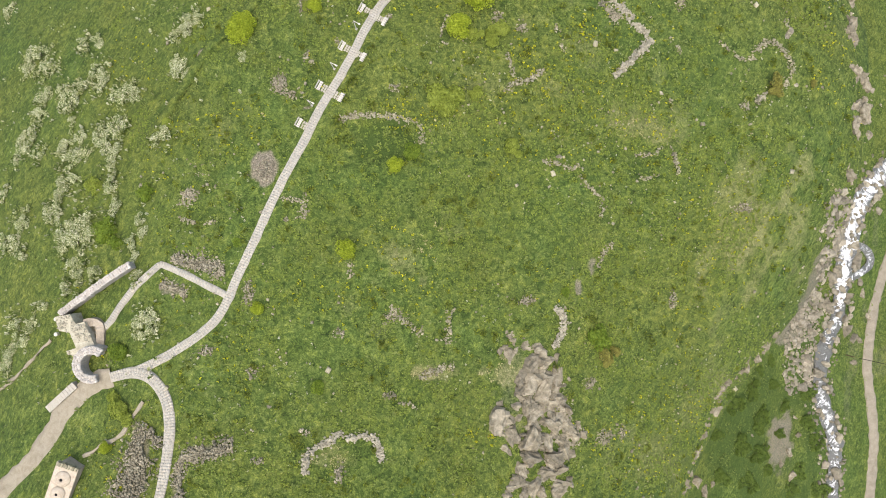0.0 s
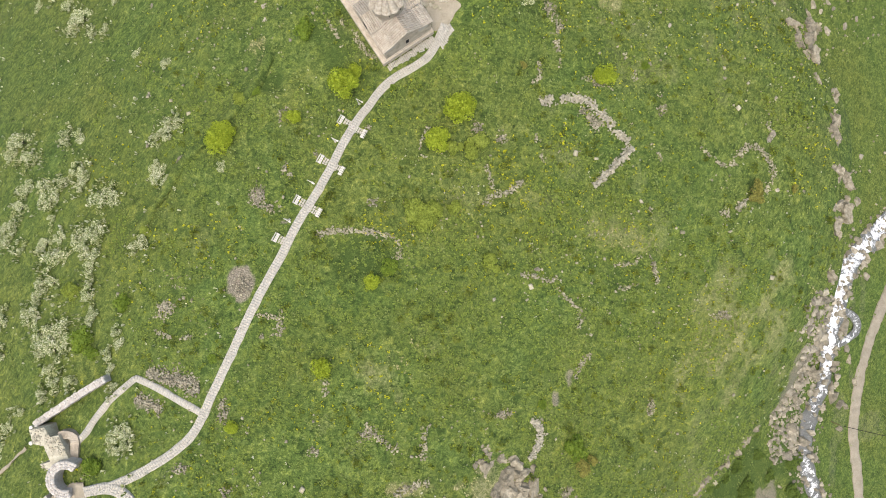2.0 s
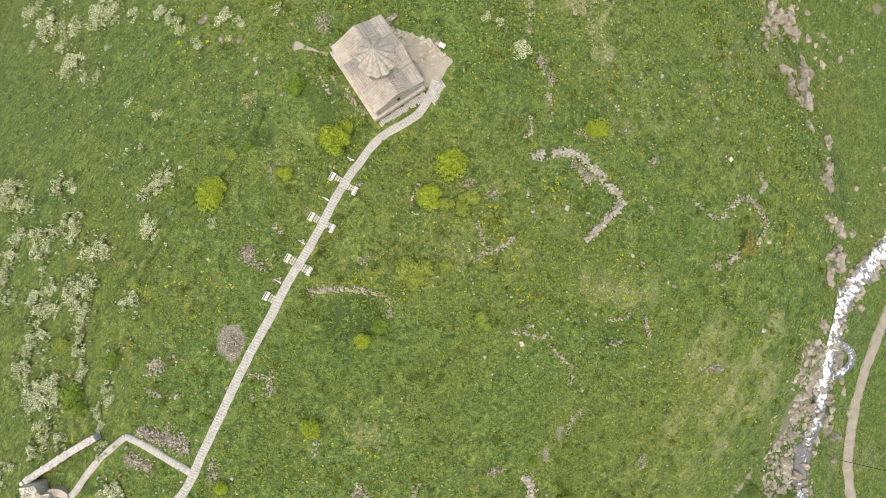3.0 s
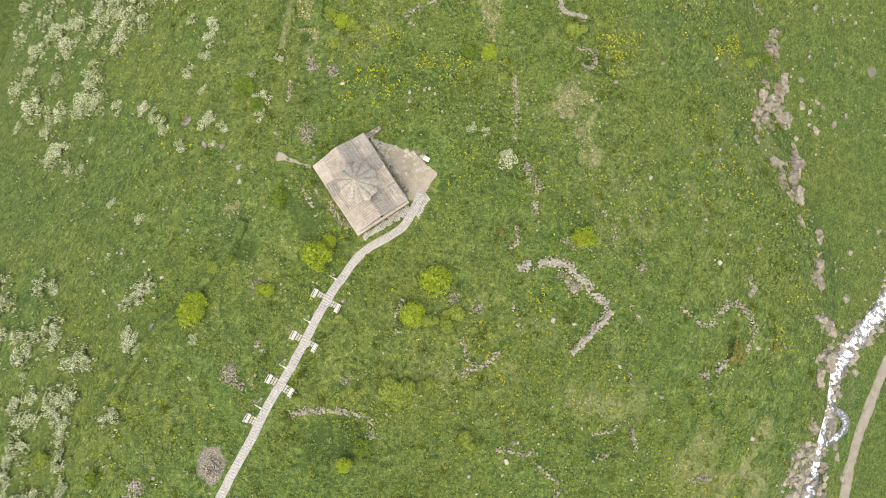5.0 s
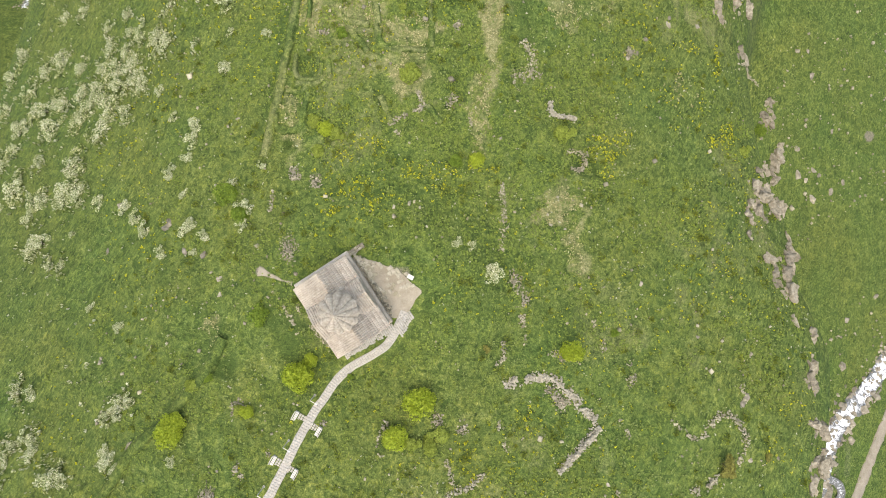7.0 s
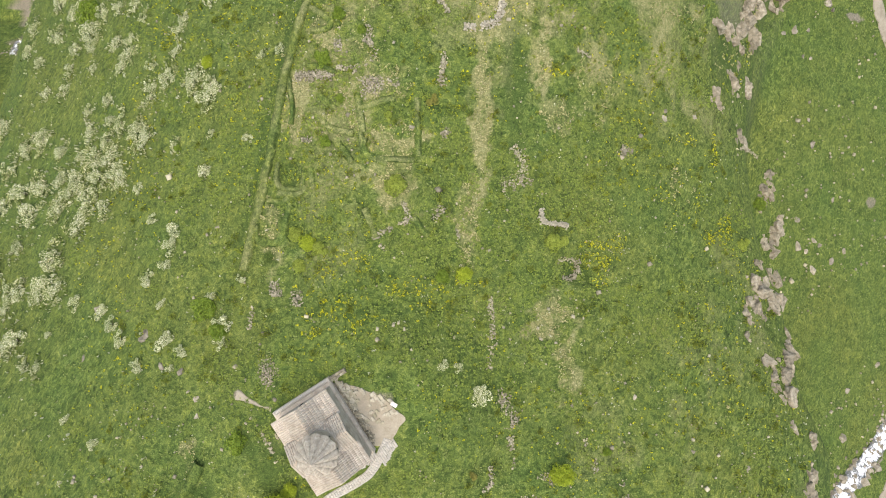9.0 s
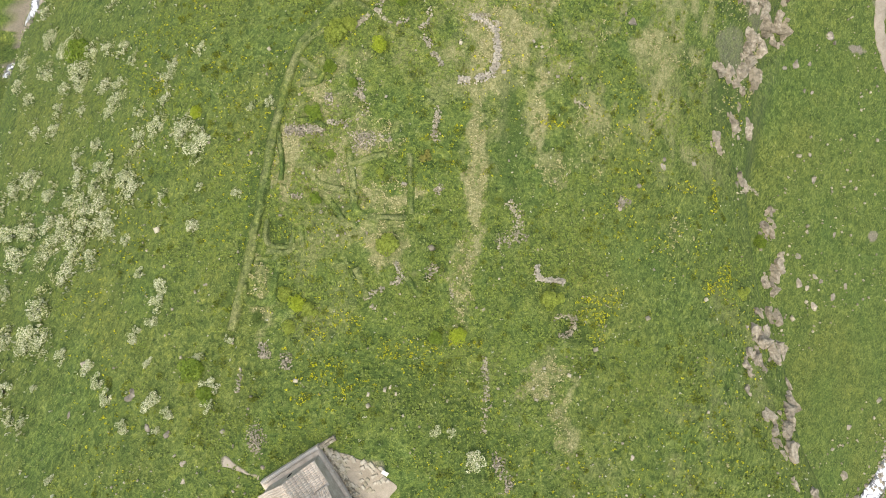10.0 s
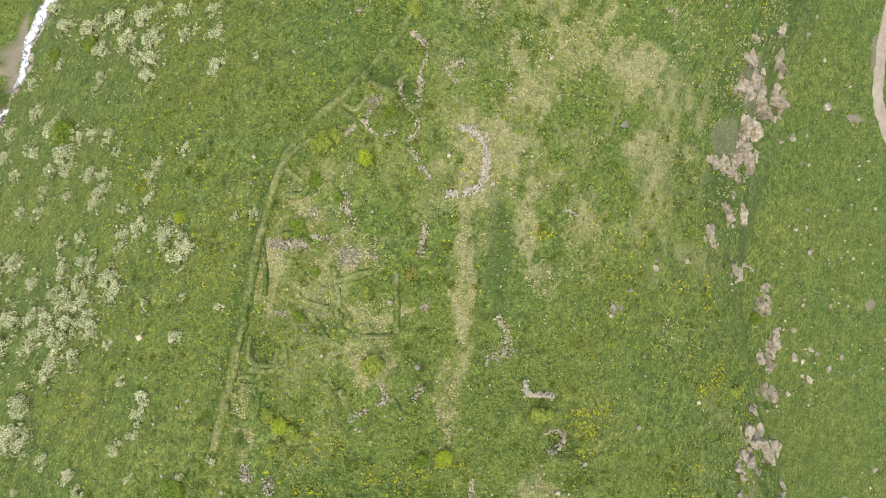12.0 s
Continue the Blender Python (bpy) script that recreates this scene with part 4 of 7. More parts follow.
for pts, thick, high in (([(10, 25.9), (11.9, 27.5), (13.6, 27.4), (16.7, 29.8)], 0.8, 0.5),
    ([(10.6, 32.2), (11.2, 30), (12.3, 27.8)], 0.5, 0.3),
    ([(39.5, 25.9), (40.5, 23.4)], 0.7, 0.5),
    ([(39.8, 16.4), (40.6, 13.1)], 0.8, 0.6),
    ([(36.6, 16.7), (38.2, 17.9), (39.5, 17)], 0.6, 0.3),
    ([(53.6, 24.9), (57.2, 27.1)], 0.9, 0.6),
    ([(55.9, 34.2), (57.4, 36.5), (60, 38.4), (63, 35.3), (64.1, 33), (61.8, 29.4)], 0.9, 0.4),
    ([(16.5, 14.3), (19.2, 14.1), (21.2, 13.1), (22.5, 13.8)], 0.6, 0.5),
    ([(22.9, 12.1), (24.7, 9.9), (26.7, 8.4)], 0.4, 0.3),
    ([(26.9, 8.4), (26.4, 4.1)], 0.6, 0.3),
    ([(-3.5, -20.3), (-1.4, -19.1), (1.6, -18.6)], 1, 0.5),) + (([(-8.2, -8.9), (-5.6, -11.4), (-3.2, -13.4)], 0.9, 0.3),
    ([(1, -9.6), (0.8, -14.8)], 0.8, 0.3),
    ([(-25.1, 7.8), (-23, 7.8), (-20.8, 6.7), (-21.5, 4.8), (-24.4, 4.6)], 0.5, 0.25),
    ([(-15.7, 20.2), (-13.9, 21.3), (-8.4, 20.9), (-4.1, 20.2)], 0.8, 0.2),
    ([(-4.4, 20.4), (-3.1, 18.7), (-3.6, 16.9)], 0.6, 0.4),
    ([(-41.8, 8.7), (-39.4, 9.5), (-38.8, 8.1), (-41.9, 7.3)], 0.8, 0.3),
    ([(-41.7, 5), (-39.5, 4.1), (-35.7, 4.1)], 0.5, 0.25),
    ([(28.7, 0.9), (26.8, -0.7), (26, -2.8)], 0.7, 0.25),
    ([(-7.4, -24.4), (-5.2, -23.9), (-4.1, -25.3)], 0.5, 0.3),):
    ruin_wall(pts, thick, high)
for pts, thick, high in (([(23, 55.1), (23.3, 50.3)], 0.8, 0.3),
    ([(27.7, 48.4), (30.6, 49), (34.2, 46.9)], 1, 0.3),
    ([(35.9, 53.8), (37.7, 48.9)], 0.9, 0.25),
    ([(19.6, 50.7), (20.1, 47.9), (18.6, 47)], 0.6, 0.2),
    ([(1.1, 38.2), (0.3, 36.7), (-0.1, 35), (0.4, 33.5)], 0.7, 0.5),
    ([(49.5, 37.2), (53.5, 33.5), (55.7, 34.2)], 0.6, 0.25),
    ([(19.1, 37.8), (19.8, 35), (20.5, 33.2)], 0.8, 0.2),
    ([(19.2, 76.2), (19.7, 73.2), (19.4, 65.7)], 0.6, 0.25),
    ([(40.1, 37.3), (42, 34.6)], 0.6, 0.2),
    ([(74.4, 108.2), (88.9, 112.9), (92.1, 110.5)], 0.5, 0.3),
    ([(8.9, 129.2), (9.9, 127), (11.2, 125.2)], 0.7, 0.6),
    ([(7.5, 149.9), (9.8, 147.4)], 0.7, 0.5),) + (([(9.6, 141.7), (8.8, 139.5), (9.8, 137.3), (9, 132.1), (7.4, 131.1)], 0.9, 0.4),
    ([(13.5, 142.8), (14.4, 145), (16.1, 144.1)], 0.7, 0.3),
    ([(-3.8, 131.4), (-1.9, 133), (0.7, 134.3)], 0.6, 0.3),
    ([(-2.1, 122.6), (-1.9, 119.6), (-0.6, 117.3)], 0.7, 0.3),
    ([(11, 118.4), (10.3, 113.9), (10.6, 112.5)], 0.8, 0.35),
    ([(-7, 115.3), (-3.7, 114.5)], 0.5, 0.3),
    ([(34.5, 121.2), (36.9, 120.3)], 0.5, 0.3),
    ([(23, 103.1), (25.5, 100.3), (23.7, 96.7)], 1.4, 0.2),
    ([(35.2, 84.3), (35.3, 81.6), (33.7, 80.6)], 0.6, 0.6),
    ([(0.2, 87.1), (2.8, 88.1), (6.2, 90.2)], 0.5, 0.3),
    ([(0, 86.8), (2, 84.7)], 0.5, 0.3),) + (([(13.7, 89.6), (14.2, 86.7)], 0.8, 0.2),
    ([(-13.6, 56.3), (-10.8, 52.8), (-8.1, 49.5)], 0.9, 0.2),
    ([(-16.2, 56.2), (-14.9, 54.6), (-13.6, 52)], 0.6, 0.2),):
    ruin_wall(pts, thick, high)
for pts, thick, high in (([(7.6, 150), (9.8, 148.1), (10.4, 147.5)], 0.7, 0.5), ([(10.3, 146.2), (9.5, 143.2), (8.9, 141.2)], 0.4, 0.4), ([(6.3, 141.4), (5.9, 138.8), (8.1, 136.2)], 0.5, 0.4),
    ([(0.5, 135.1), (3, 138)], 0.9, 0.3), ([(-0.6, 134.1), (-4.2, 130.8)], 0.5, 0.3), ([(0.3, 134.6), (1.8, 132.2), (4.2, 131.8), (5.5, 132.8)], 0.5, 0.3),
    ([(16.3, 145.1), (14.4, 144.5), (14, 141.8), (15.4, 141.5)], 0.5, 0.3), ([(8.4, 129.5), (9.8, 127.2), (11.3, 125.5)], 0.5, 0.4), ([(15.6, 134), (18.9, 134.2), (20.8, 132.7)], 0.6, 0.3),
    ([(-7.1, 115.3), (-5.3, 115), (-3.4, 115.4)], 0.5, 0.3), ([(-2.9, 113.6), (-2.2, 110.4)], 0.9, 0.3), ([(1.7, 112.8), (3.5, 112.4)], 0.8, 0.3),
    ([(9.8, 112.6), (11.1, 116.7)], 0.5, 0.3), ([(24, 141.6), (25, 138.8)], 0.6, 0.3), ([(9.7, 90.1), (11.4, 91.9)], 0.8, 0.3),
    ([(31.3, 83.6), (34.9, 84.3), (35.4, 80.3), (32.4, 80.8)], 0.5, 0.5), ([(19.5, 77.5), (20.1, 71.5), (20.4, 69.8)], 0.5, 0.2), ([(-19.5, 71.7), (-19.4, 75)], 0.5, 0.4)):
    ruin_wall(pts, thick, high)
for pts, thick, high in (([(52.7, 25.2), (55.8, 26.2), (57.7, 27.9)], 0.7, 0.5), ([(63.6, 42.6), (63.9, 39.8)], 0.8, 0.3), ([(32.9, 16), (37, 16.3)], 0.4, 0.2), ([(32.8, 11.6), (37, 12.7)], 0.4, 0.3),
    ([(-21.5, 8.5), (-21.9, 5.8)], 0.6, 0.3), ([(-14.4, -2.1), (-14.3, -4.3)], 0.8, 0.2), ([(-16.5, 20.7), (-14.7, 21.1), (-7.6, 21.2)], 0.7, 0.2),
    ([(0.1, 87.4), (3.5, 88.7), (5.7, 90.1), (4.7, 92.7)], 0.4, 0.3)):
    ruin_wall(pts, thick, high)
# tumbled stones at the foot of the church's north-east wall
ruin_wall([chw(1.6, 10.35), chw(6.5, 10.45), chw(12.4, 10.4)], 0.8, 0.5, MAUVE, "grey rubble along the foot of the church wall", 0.3, 16)
for pts, thick, high in (([(20.1, 43.6), (23, 44.7), (28, 44.8), (30.7, 42.7), (33.4, 39.5), (35.7, 37.4)], 1.1, 0.5),
    ([(36.4, 36.4), (32.8, 32.8), (29.3, 29.5)], 0.9, 0.9),
    ([(-20.6, -33.4), (-20.6, -30.8), (-17.8, -29.4), (-15.4, -28)], 0.9, 0.6),
    ([(-14.5, -28.9), (-11.6, -28.3), (-10, -29.2), (-9.3, -32.4)], 0.8, 0.6),
    ([(18.8, -9.7), (20.3, -11.2), (20, -14), (18.4, -16.3)], 1, 0.5),
    ([(14.1, 122.8), (17.8, 123.3), (20.1, 124.7), (20.6, 128.1), (20.1, 131.6)], 0.9, 0.7),
    ([(20.1, 131.6), (19.2, 133), (16.1, 133.8)], 0.9, 0.2),
    ([(28.1, 92.4), (28.1, 90.1), (32.9, 89.9)], 0.6, 0.8),):
    ruin_wall(pts, thick, high, RUIN, "tumbled wall of bright pale field stones", 0.28, 19)
for pts, thick, high in (([(-42.5, -1.5), (-38.2, -2.2), (-33.8, -3.6)], 2, 0.4),
    ([(-44.2, -5.5), (-39.9, -7.1)], 1.6, 0.4),
    ([(-43.7, -27.4), (-45.7, -31.4), (-46.9, -35.2), (-47.3, -38.1)], 4.2, 0.7),
    ([(-39.2, -31.2), (-36.5, -30.6), (-31.3, -29.2)], 1.9, 0.6),
    ([(-38.7, -36.7), (-39.5, -33.4), (-39, -31.2)], 1.5, 0.5),
    ([(27.3, 42.7), (29, 41.2), (30.8, 39.7)], 1.4, 0.3),
    ([(-14.2, 113.9), (-7.8, 113.9)], 1.3, 0.5),):
    ruin_wall(pts, thick, high, MAUVE, "broad bank of grey rubble", 0.24, 22.0)
for x, y, rx, ry in [(-40.4, 8.6, 1.44, 0.9), (-25.9, 26.4, 1.09, 1.63), (-23.8, 24.9, 1.8, 0.9), (-21.7, 30.3, 0.91, 1), (-22.2, 40.2, 0.93, 1.11), (53.1, 7.3, 2, 0.8), (25.3, -23.2, 1.16, 1.36), (28.6, -33.2, 1.79, 1.59), (31.8, -32.6, 0.81, 1.21), (-7.8, -10.5, 1.23, 1.06), (13.5, -8.4, 1.85, 0.83), (-27.9, 12.5, 1.42, 1.6), (-20.8, -27.6, 0.85, 0.51), (-29.9, -6.9, 0.87, 2.17), (-16, -12.9, 0.87, 0.69), (-36.2, -15.5, 1.38, 0.69), (40.3, -8.8, 0.79, 1.79), (-27.7, -31.5, 1.01, 0.59), (9, 38.5, 0.94, 1.31), (-8.2, -22.7, 1.05, 0.7), (21.8, -31.8, 2.12, 2.12), (-15.7, -33.5, 0.85, 1.53)] + [(-29.1, -18.8, 0.86, 1.03), (-7.6, 25.8, 0.9, 0.72), (13.3, 36.9, 1.13, 0.94), (-38.8, 12.7, 1.81, 0.9)]:
    rubble_heap(x, y, rx, ry)
for x, y, rx, ry in [(-15.5, 65.3, 1.51, 2.08), (-12, 77.2, 1.06, 0.77), (-16, 78.1, 0.87, 1.35), (-26.5, 26.8, 1.24, 1.6), (-21.8, 31.2, 0.8, 1.07), (-23, 40.3, 0.73, 1.46), (-8.7, 38, 0.72, 0.54), (22.1, 60.9, 1.36, 2.14), (23.1, 57.5, 1.56, 1.36), (30.6, 47.9, 1.36, 0.78), (42.5, 44.9, 0.99, 1.99), (-17.4, 33.5, 0.54, 0.71), (-11.9, 103.1, 1.26, 0.9), (-7.1, 119.2, 1.09, 1.09), (1.8, 137.5, 1.3, 1.3), (-3.3, 132.1, 0.92, 0.92), (11.5, 104.4, 0.99, 0.99), (5.5, 90.2, 0.71, 1.06), (10.5, 91.5, 0.71, 1.07), (-11.8, 76.2, 0.78, 0.78), (-15.2, 77.2, 0.7, 0.88), (44.4, 104, 1.41, 1.41)] + [(-0.9, 112.2, 1.98, 1.62), (22.3, 95.8, 1.29, 1.66), (25.1, 97.1, 1.49, 0.74), (-2.2, 119.8, 0.82, 1.09), (53.9, 157, 1.42, 1.42), (-1.4, 154.3, 0.97, 0.78)]:
    rubble_heap(x, y, rx, ry)


def turf_wall(pts, width, high, parched=0.8, label="low grass-grown wall bank of a vanished house"):
    p = resample(pts, 0.45)
    n = normals(p)
    prof = [(-0.75, -0.3), (-0.5, 0.55), (-0.28, 0.95), (0.0, 1.0), (0.28, 0.93), (0.5, 0.6), (0.75, -0.3)]
    cols = []
    for f, h in prof:
        q = p + n * ((f + 0.35 * (fuzz(p[:, 0] + 9 * f, p[:, 1], 1.4, 3) - 0.5)) * width)[:, None]
        z = ground_z(q[:, 0], q[:, 1]) + h * high * (0.25 + 1.3 * fuzz(p[:, 0], p[:, 1], 2.2, 5))
        cols.append(np.column_stack([q, z]))
    v = np.stack(cols, 1)
    m, k = v.shape[:2]
    idx = np.arange(m * k).reshape(m, k)
    quads = np.stack([idx[:-1, 1:], idx[:-1, :-1], idx[1:, :-1], idx[1:, 1:]], -1).reshape(-1, 4)
    flat = v.reshape(-1, 3)
    dryness = np.clip(0.25 + 0.75 * fuzz(flat[:, 0], flat[:, 1], 2.5, 2), 0, 1) * np.tile([0.5, 0.7, 1, 1, 1, 0.7, 0.5], m)
    me = mesh_np("turf_wall", flat, quads, MEADOW, {"dry": dryness * parched, "lush_shade": 0 * dryness, "lean": 0 * dryness, "soil": 0.3 * dryness * (fuzz(flat[:, 0], flat[:, 1], 3, 1) > 0.6)})
    me.polygons.foreach_set("use_smooth", [True] * len(me.polygons))
    return tagged(new("turf_wall", me), label, "turf wall", "grass-grown house walls")


turf_wall([(8.8, 158), (7.2, 153.7), (4.9, 148.3), (0.9, 143.3), (-4, 138.1), (-9.5, 133.3), (-12.6, 128.8), (-14.6, 122.4), (-15.6, 117.7), (-16.9, 110.3), (-17.8, 102.1), (-19.1, 94.1), (-20.2, 87.9), (-21.5, 81)], 1.4, 0.8, 0.85, "long grass-grown terrace wall along the brow of the slope")
turf_wall([(-26, 50.8), (-27.9, 45.6), (-32, 41.3), (-34.6, 37.1), (-37, 35.2), (-40.5, 31.9), (-43.7, 26.3), (-45.7, 22.7), (-48.8, 18.6)], 1.5, 0.9, 0.35, "grassy brow of an old terrace above the slope")
for pts in ([(-12.5, 94.6), (-16.7, 94.6), (-16.6, 99.1)], [(-18, 92.7), (-15.2, 92.2), (-14.4, 93.3)], [(-19.6, 88.7), (-19.5, 85.6), (-17.5, 85.3)], [(-14.8, 89.4), (-15.2, 85)], [(-1.9, 103.2), (-2.3, 101.4), (-0.4, 99.7), (6.2, 99.8)], [(-15.7, 113.7), (-14.4, 108.2), (-14.7, 105.5)]):
    turf_wall(pts, 0.8, 0.6, 0.8)
for pts in ([(1, 141.3), (4.5, 139.4)],
    [(5.2, 140.6), (6.8, 142.8)],
    [(-4.2, 136.7), (-1.5, 134.3), (2.6, 132.1), (4.2, 129.9)],
    [(-12.6, 127.7), (-11.1, 129.8), (-8.2, 131.5)],
    [(-9.7, 106.3), (-7.3, 104.4), (-3.9, 104)],
    [(-16.4, 93.8), (-12.8, 93.5), (-11.6, 95.1)],
    [(-15.5, 89.5), (-14.3, 85.1)],
    [(-12.2, 98), (-12.4, 94.3)],
    [(-12.5, 126.2), (-8.4, 123.4)],
    [(-2.7, 104.1), (-1.9, 100.2), (1.9, 99.2)],
    [(2.8, 110.1), (-3.4, 108.1)],
    [(-12.2, 115.5), (-9.3, 115.8), (-7.5, 114.2)],
    [(-19.5, 86.2), (-15.3, 85), (-14.1, 92.1)],
    [(-4, 137.8), (-1.3, 135.7), (0.7, 138.6)],
    [(4.3, 139.6), (6.5, 136.8), (9.5, 137.3)],
    [(-8.5, 126.2), (-8.3, 122), (-12.1, 121.9)],
    [(-9.9, 110.6), (-7, 108)],) + ([(-3.5, 110.8), (-2.3, 104.1)],
    [(-11.1, 98.1), (-10.4, 94.6)],
    [(-7.2, 103.1), (-3.9, 99.2)],
    [(6.4, 110.2), (6.9, 100.4)],
    [(-1.7, 91.5), (0.4, 86.8)],
    [(6.2, 90.2), (8.9, 87.3)],):
    turf_wall(pts, 0.95, 0.5, 0.85)


# ---------------------------------------------------------------- the gate ruin
GZ = zat(-58, -12)


def ring_wall(bm, pts, thick, z0, tops, rngs):
    """A thick wall along a line, with an uneven broken top."""
    p = np.array(pts, float)
    n = normals(p)
    cols = []
    for k in range(len(p)):
        h = tops[k] if isinstance(tops, (list, tuple, np.ndarray)) else tops
        a, b = p[k] - n[k] * thick / 2, p[k] + n[k] * thick / 2
        j = rngs.uniform(-0.10, 0.10, 4)
        cols.append([bm.verts.new((a[0], a[1], z0)), bm.verts.new((a[0] + j[0] * 0.5, a[1] + j[1] * 0.5, h + j[0])), bm.verts.new((b[0] + j[2] * 0.5, b[1] + j[3] * 0.5, h + j[1])), bm.verts.new((b[0], b[1], z0))])
    for c, d in zip(cols[:-1], cols[1:]):
        for i in range(3):
            bm.faces.new((c[i], d[i], d[i + 1], c[i + 1]))
    bm.faces.new(cols[0])
    bm.faces.new(cols[-1][::-1])
    bmesh.ops.recalc_face_normals(bm, faces=bm.faces)


gate = thing("gate_ruin", (0, 0, 0), "restored gate ruin with long white wall, vaulted block and round tower", "ruin")
rng = np.random.RandomState(3)
gw = resample([(-61.5, -10.4), (-57.9, -8), (-53.8, -5.3), (-49.1, -2.5)], 0.45)
bm = bmesh.new()
ring_wall(bm, gw, 1.05, GZ - 4, [zat(*q) + 2.3 for q in gw], rng)
part("curtain_wall", bm, gate, LIMEWASH, "long whitish wall with a rough mortared top")
spec = []
for q, nn in zip(gw, normals(gw)):
    for f in (-0.33, 0.0, 0.33):
        c = q + nn * f + rng.uniform(-0.1, 0.1, 2)
        spec.append((c[0], c[1], zat(*q) + 2.31 + 0.04 * rng.rand(), 0.22, 0.17, rng.uniform(0, 3), 0.3))
blocks("coping_stones", spec, LIMEWASH, gate)

BLOCK = [(-61.1, -10.6), (-60.5, -12.9), (-58.6, -13.1), (-57.7, -15.6), (-59.4, -16.1), (-57.1, -17.6), (-56.3, -17.1), (-55.3, -16.5), (-54.9, -15), (-55.6, -13.1), (-56.5, -11.5), (-57.9, -11.9), (-58.7, -10.3)]
bm = bmesh.new()
bx, by = np.mean(BLOCK, axis=0)
top_z = zat(bx, by) + 2.6
vt = [bm.verts.new((x + rng.uniform(-0.1, 0.1), y + rng.uniform(-0.1, 0.1), top_z + rng.uniform(-0.2, 0.2))) for x, y in BLOCK]
vb = [bm.verts.new((x, y, GZ - 4)) for x, y in BLOCK]
for k in range(len(vt)):
    j = (k + 1) % len(vt)
    bm.faces.new((vt[k], vt[j], vb[j], vb[k]))
bm.faces.new(vt)
bmesh.ops.recalc_face_normals(bm, faces=bm.faces)
part("vault_block", bm, gate, RUIN, "massive mortared rubble block over the gate vault")
bx, by = np.mean(BLOCK, axis=0)
at, sz = [], []
for k in range(900):
    x, y = bx + rng.uniform(-4, 4), by + rng.uniform(-5, 5)
    inside = False
    for (x0, y0), (x1, y1) in zip(BLOCK, BLOCK[1:] + BLOCK[:1]):
        if (y0 > y) != (y1 > y) and x < (x1 - x0) * (y - y0) / (y1 - y0) + x0:
            inside = not inside
    if inside:
        at.append((x, y, top_z + 0.06 * rng.rand()))
        sz.append(rng.uniform(0.15, 0.35))
part("top_stones", stones("top_stones", at, sz, RUIN, 9, 0.4), gate)["kind"] = "stuff"

APSE = [(-56.9, -11.8), (-55.3, -11.5), (-54.3, -12), (-54.3, -14), (-54.4, -15.6)]
bm = bmesh.new()
ring_wall(bm, resample(APSE, 0.5), 1.3, GZ - 3, top_z - 0.7, rng)
part("side_wall", bm, gate, WALLSTONE, "darker side wall round the vaulted passage")
(ax, ay), = [(-55.7, -13.5)]
bm = bmesh.new()
bmesh.ops.create_circle(bm, cap_ends=True, segments=20, radius=1.05, matrix=Matrix.Translation((ax, ay, zat(ax, ay) + 0.12)))
part("passage_floor", bm, gate, GRAVEL, "shaded earth floor of the passage")
(tx, ty), (rx_, ry_) = [(-54.7, -18), (-57, -18.1)]
R_T = math.hypot(rx_ - tx, ry_ - ty)
TZ = zat(tx, ty) + 2.1
arc = [(tx + R_T * math.cos(a), ty + R_T * math.sin(a)) for a in np.linspace(radians(55), radians(285), 26)]
bm = bmesh.new()
ring_wall(bm, arc, 1.25, GZ - 5, TZ, rng)
part("round_tower", bm, gate, LIMEWASH, "whitish horseshoe tower wall, broken open")
spec = []
for q in arc:
    for f in (0.82, 1.0, 1.17):
        spec.append((tx + (q[0] - tx) * f, ty + (q[1] - ty) * f, TZ + 0.06 + 0.08 * rng.rand(), 0.24, 0.2, rng.uniform(0, 3), 0.35))
blocks("tower_coping", spec, LIMEWASH, gate)
sp = np.array([(-62.7, -25.4), (-60.4, -23.5), (-58.2, -21.6)])
steps = thing("terrace_steps", (0, 0, 0), "pale stone steps and terrace wall by the gravel track", "steps")
line = resample(sp, 0.55)
for k, (q, nn) in enumerate(zip(line, normals(line))):
    bm = bmesh.new()
    w = 1.2
    m = Matrix.Translation((q[0], q[1], zat(*q) + 0.35)) @ Matrix.Rotation(math.atan2(nn[1], nn[0]), 4, 'Z')
    bmesh.ops.create_cube(bm, size=1, matrix=m @ Matrix.Diagonal((w, 0.52, 1.5, 1)))
    bmesh.ops.bevel(bm, geom=bm.edges[:], offset=0.03, segments=1, affect='EDGES')
    part("step", bm, steps, PAVER)
for x, y in [(-63.1, -13.9), (-63.4, -11.5)]:
    t = thing("litter_bin", (x, y, zat(x, y)), "small white round litter bin", "litter bin", "litter bins by the gate")
    bm = bmesh.new()
    bmesh.ops.create_cone(bm, cap_ends=True, segments=14, radius1=0.24, radius2=0.30, depth=1.1, matrix=Matrix.Translation((0, 0, 0.4)))
    part("drum", bm, t, WHITE)
    bm = bmesh.new()
    bmesh.ops.create_cone(bm, cap_ends=True, segments=14, radius1=0.33, radius2=0.28, depth=0.08, matrix=Matrix.Translation((0, 0, 0.99)))
    part("rim", bm, t, WHITE)

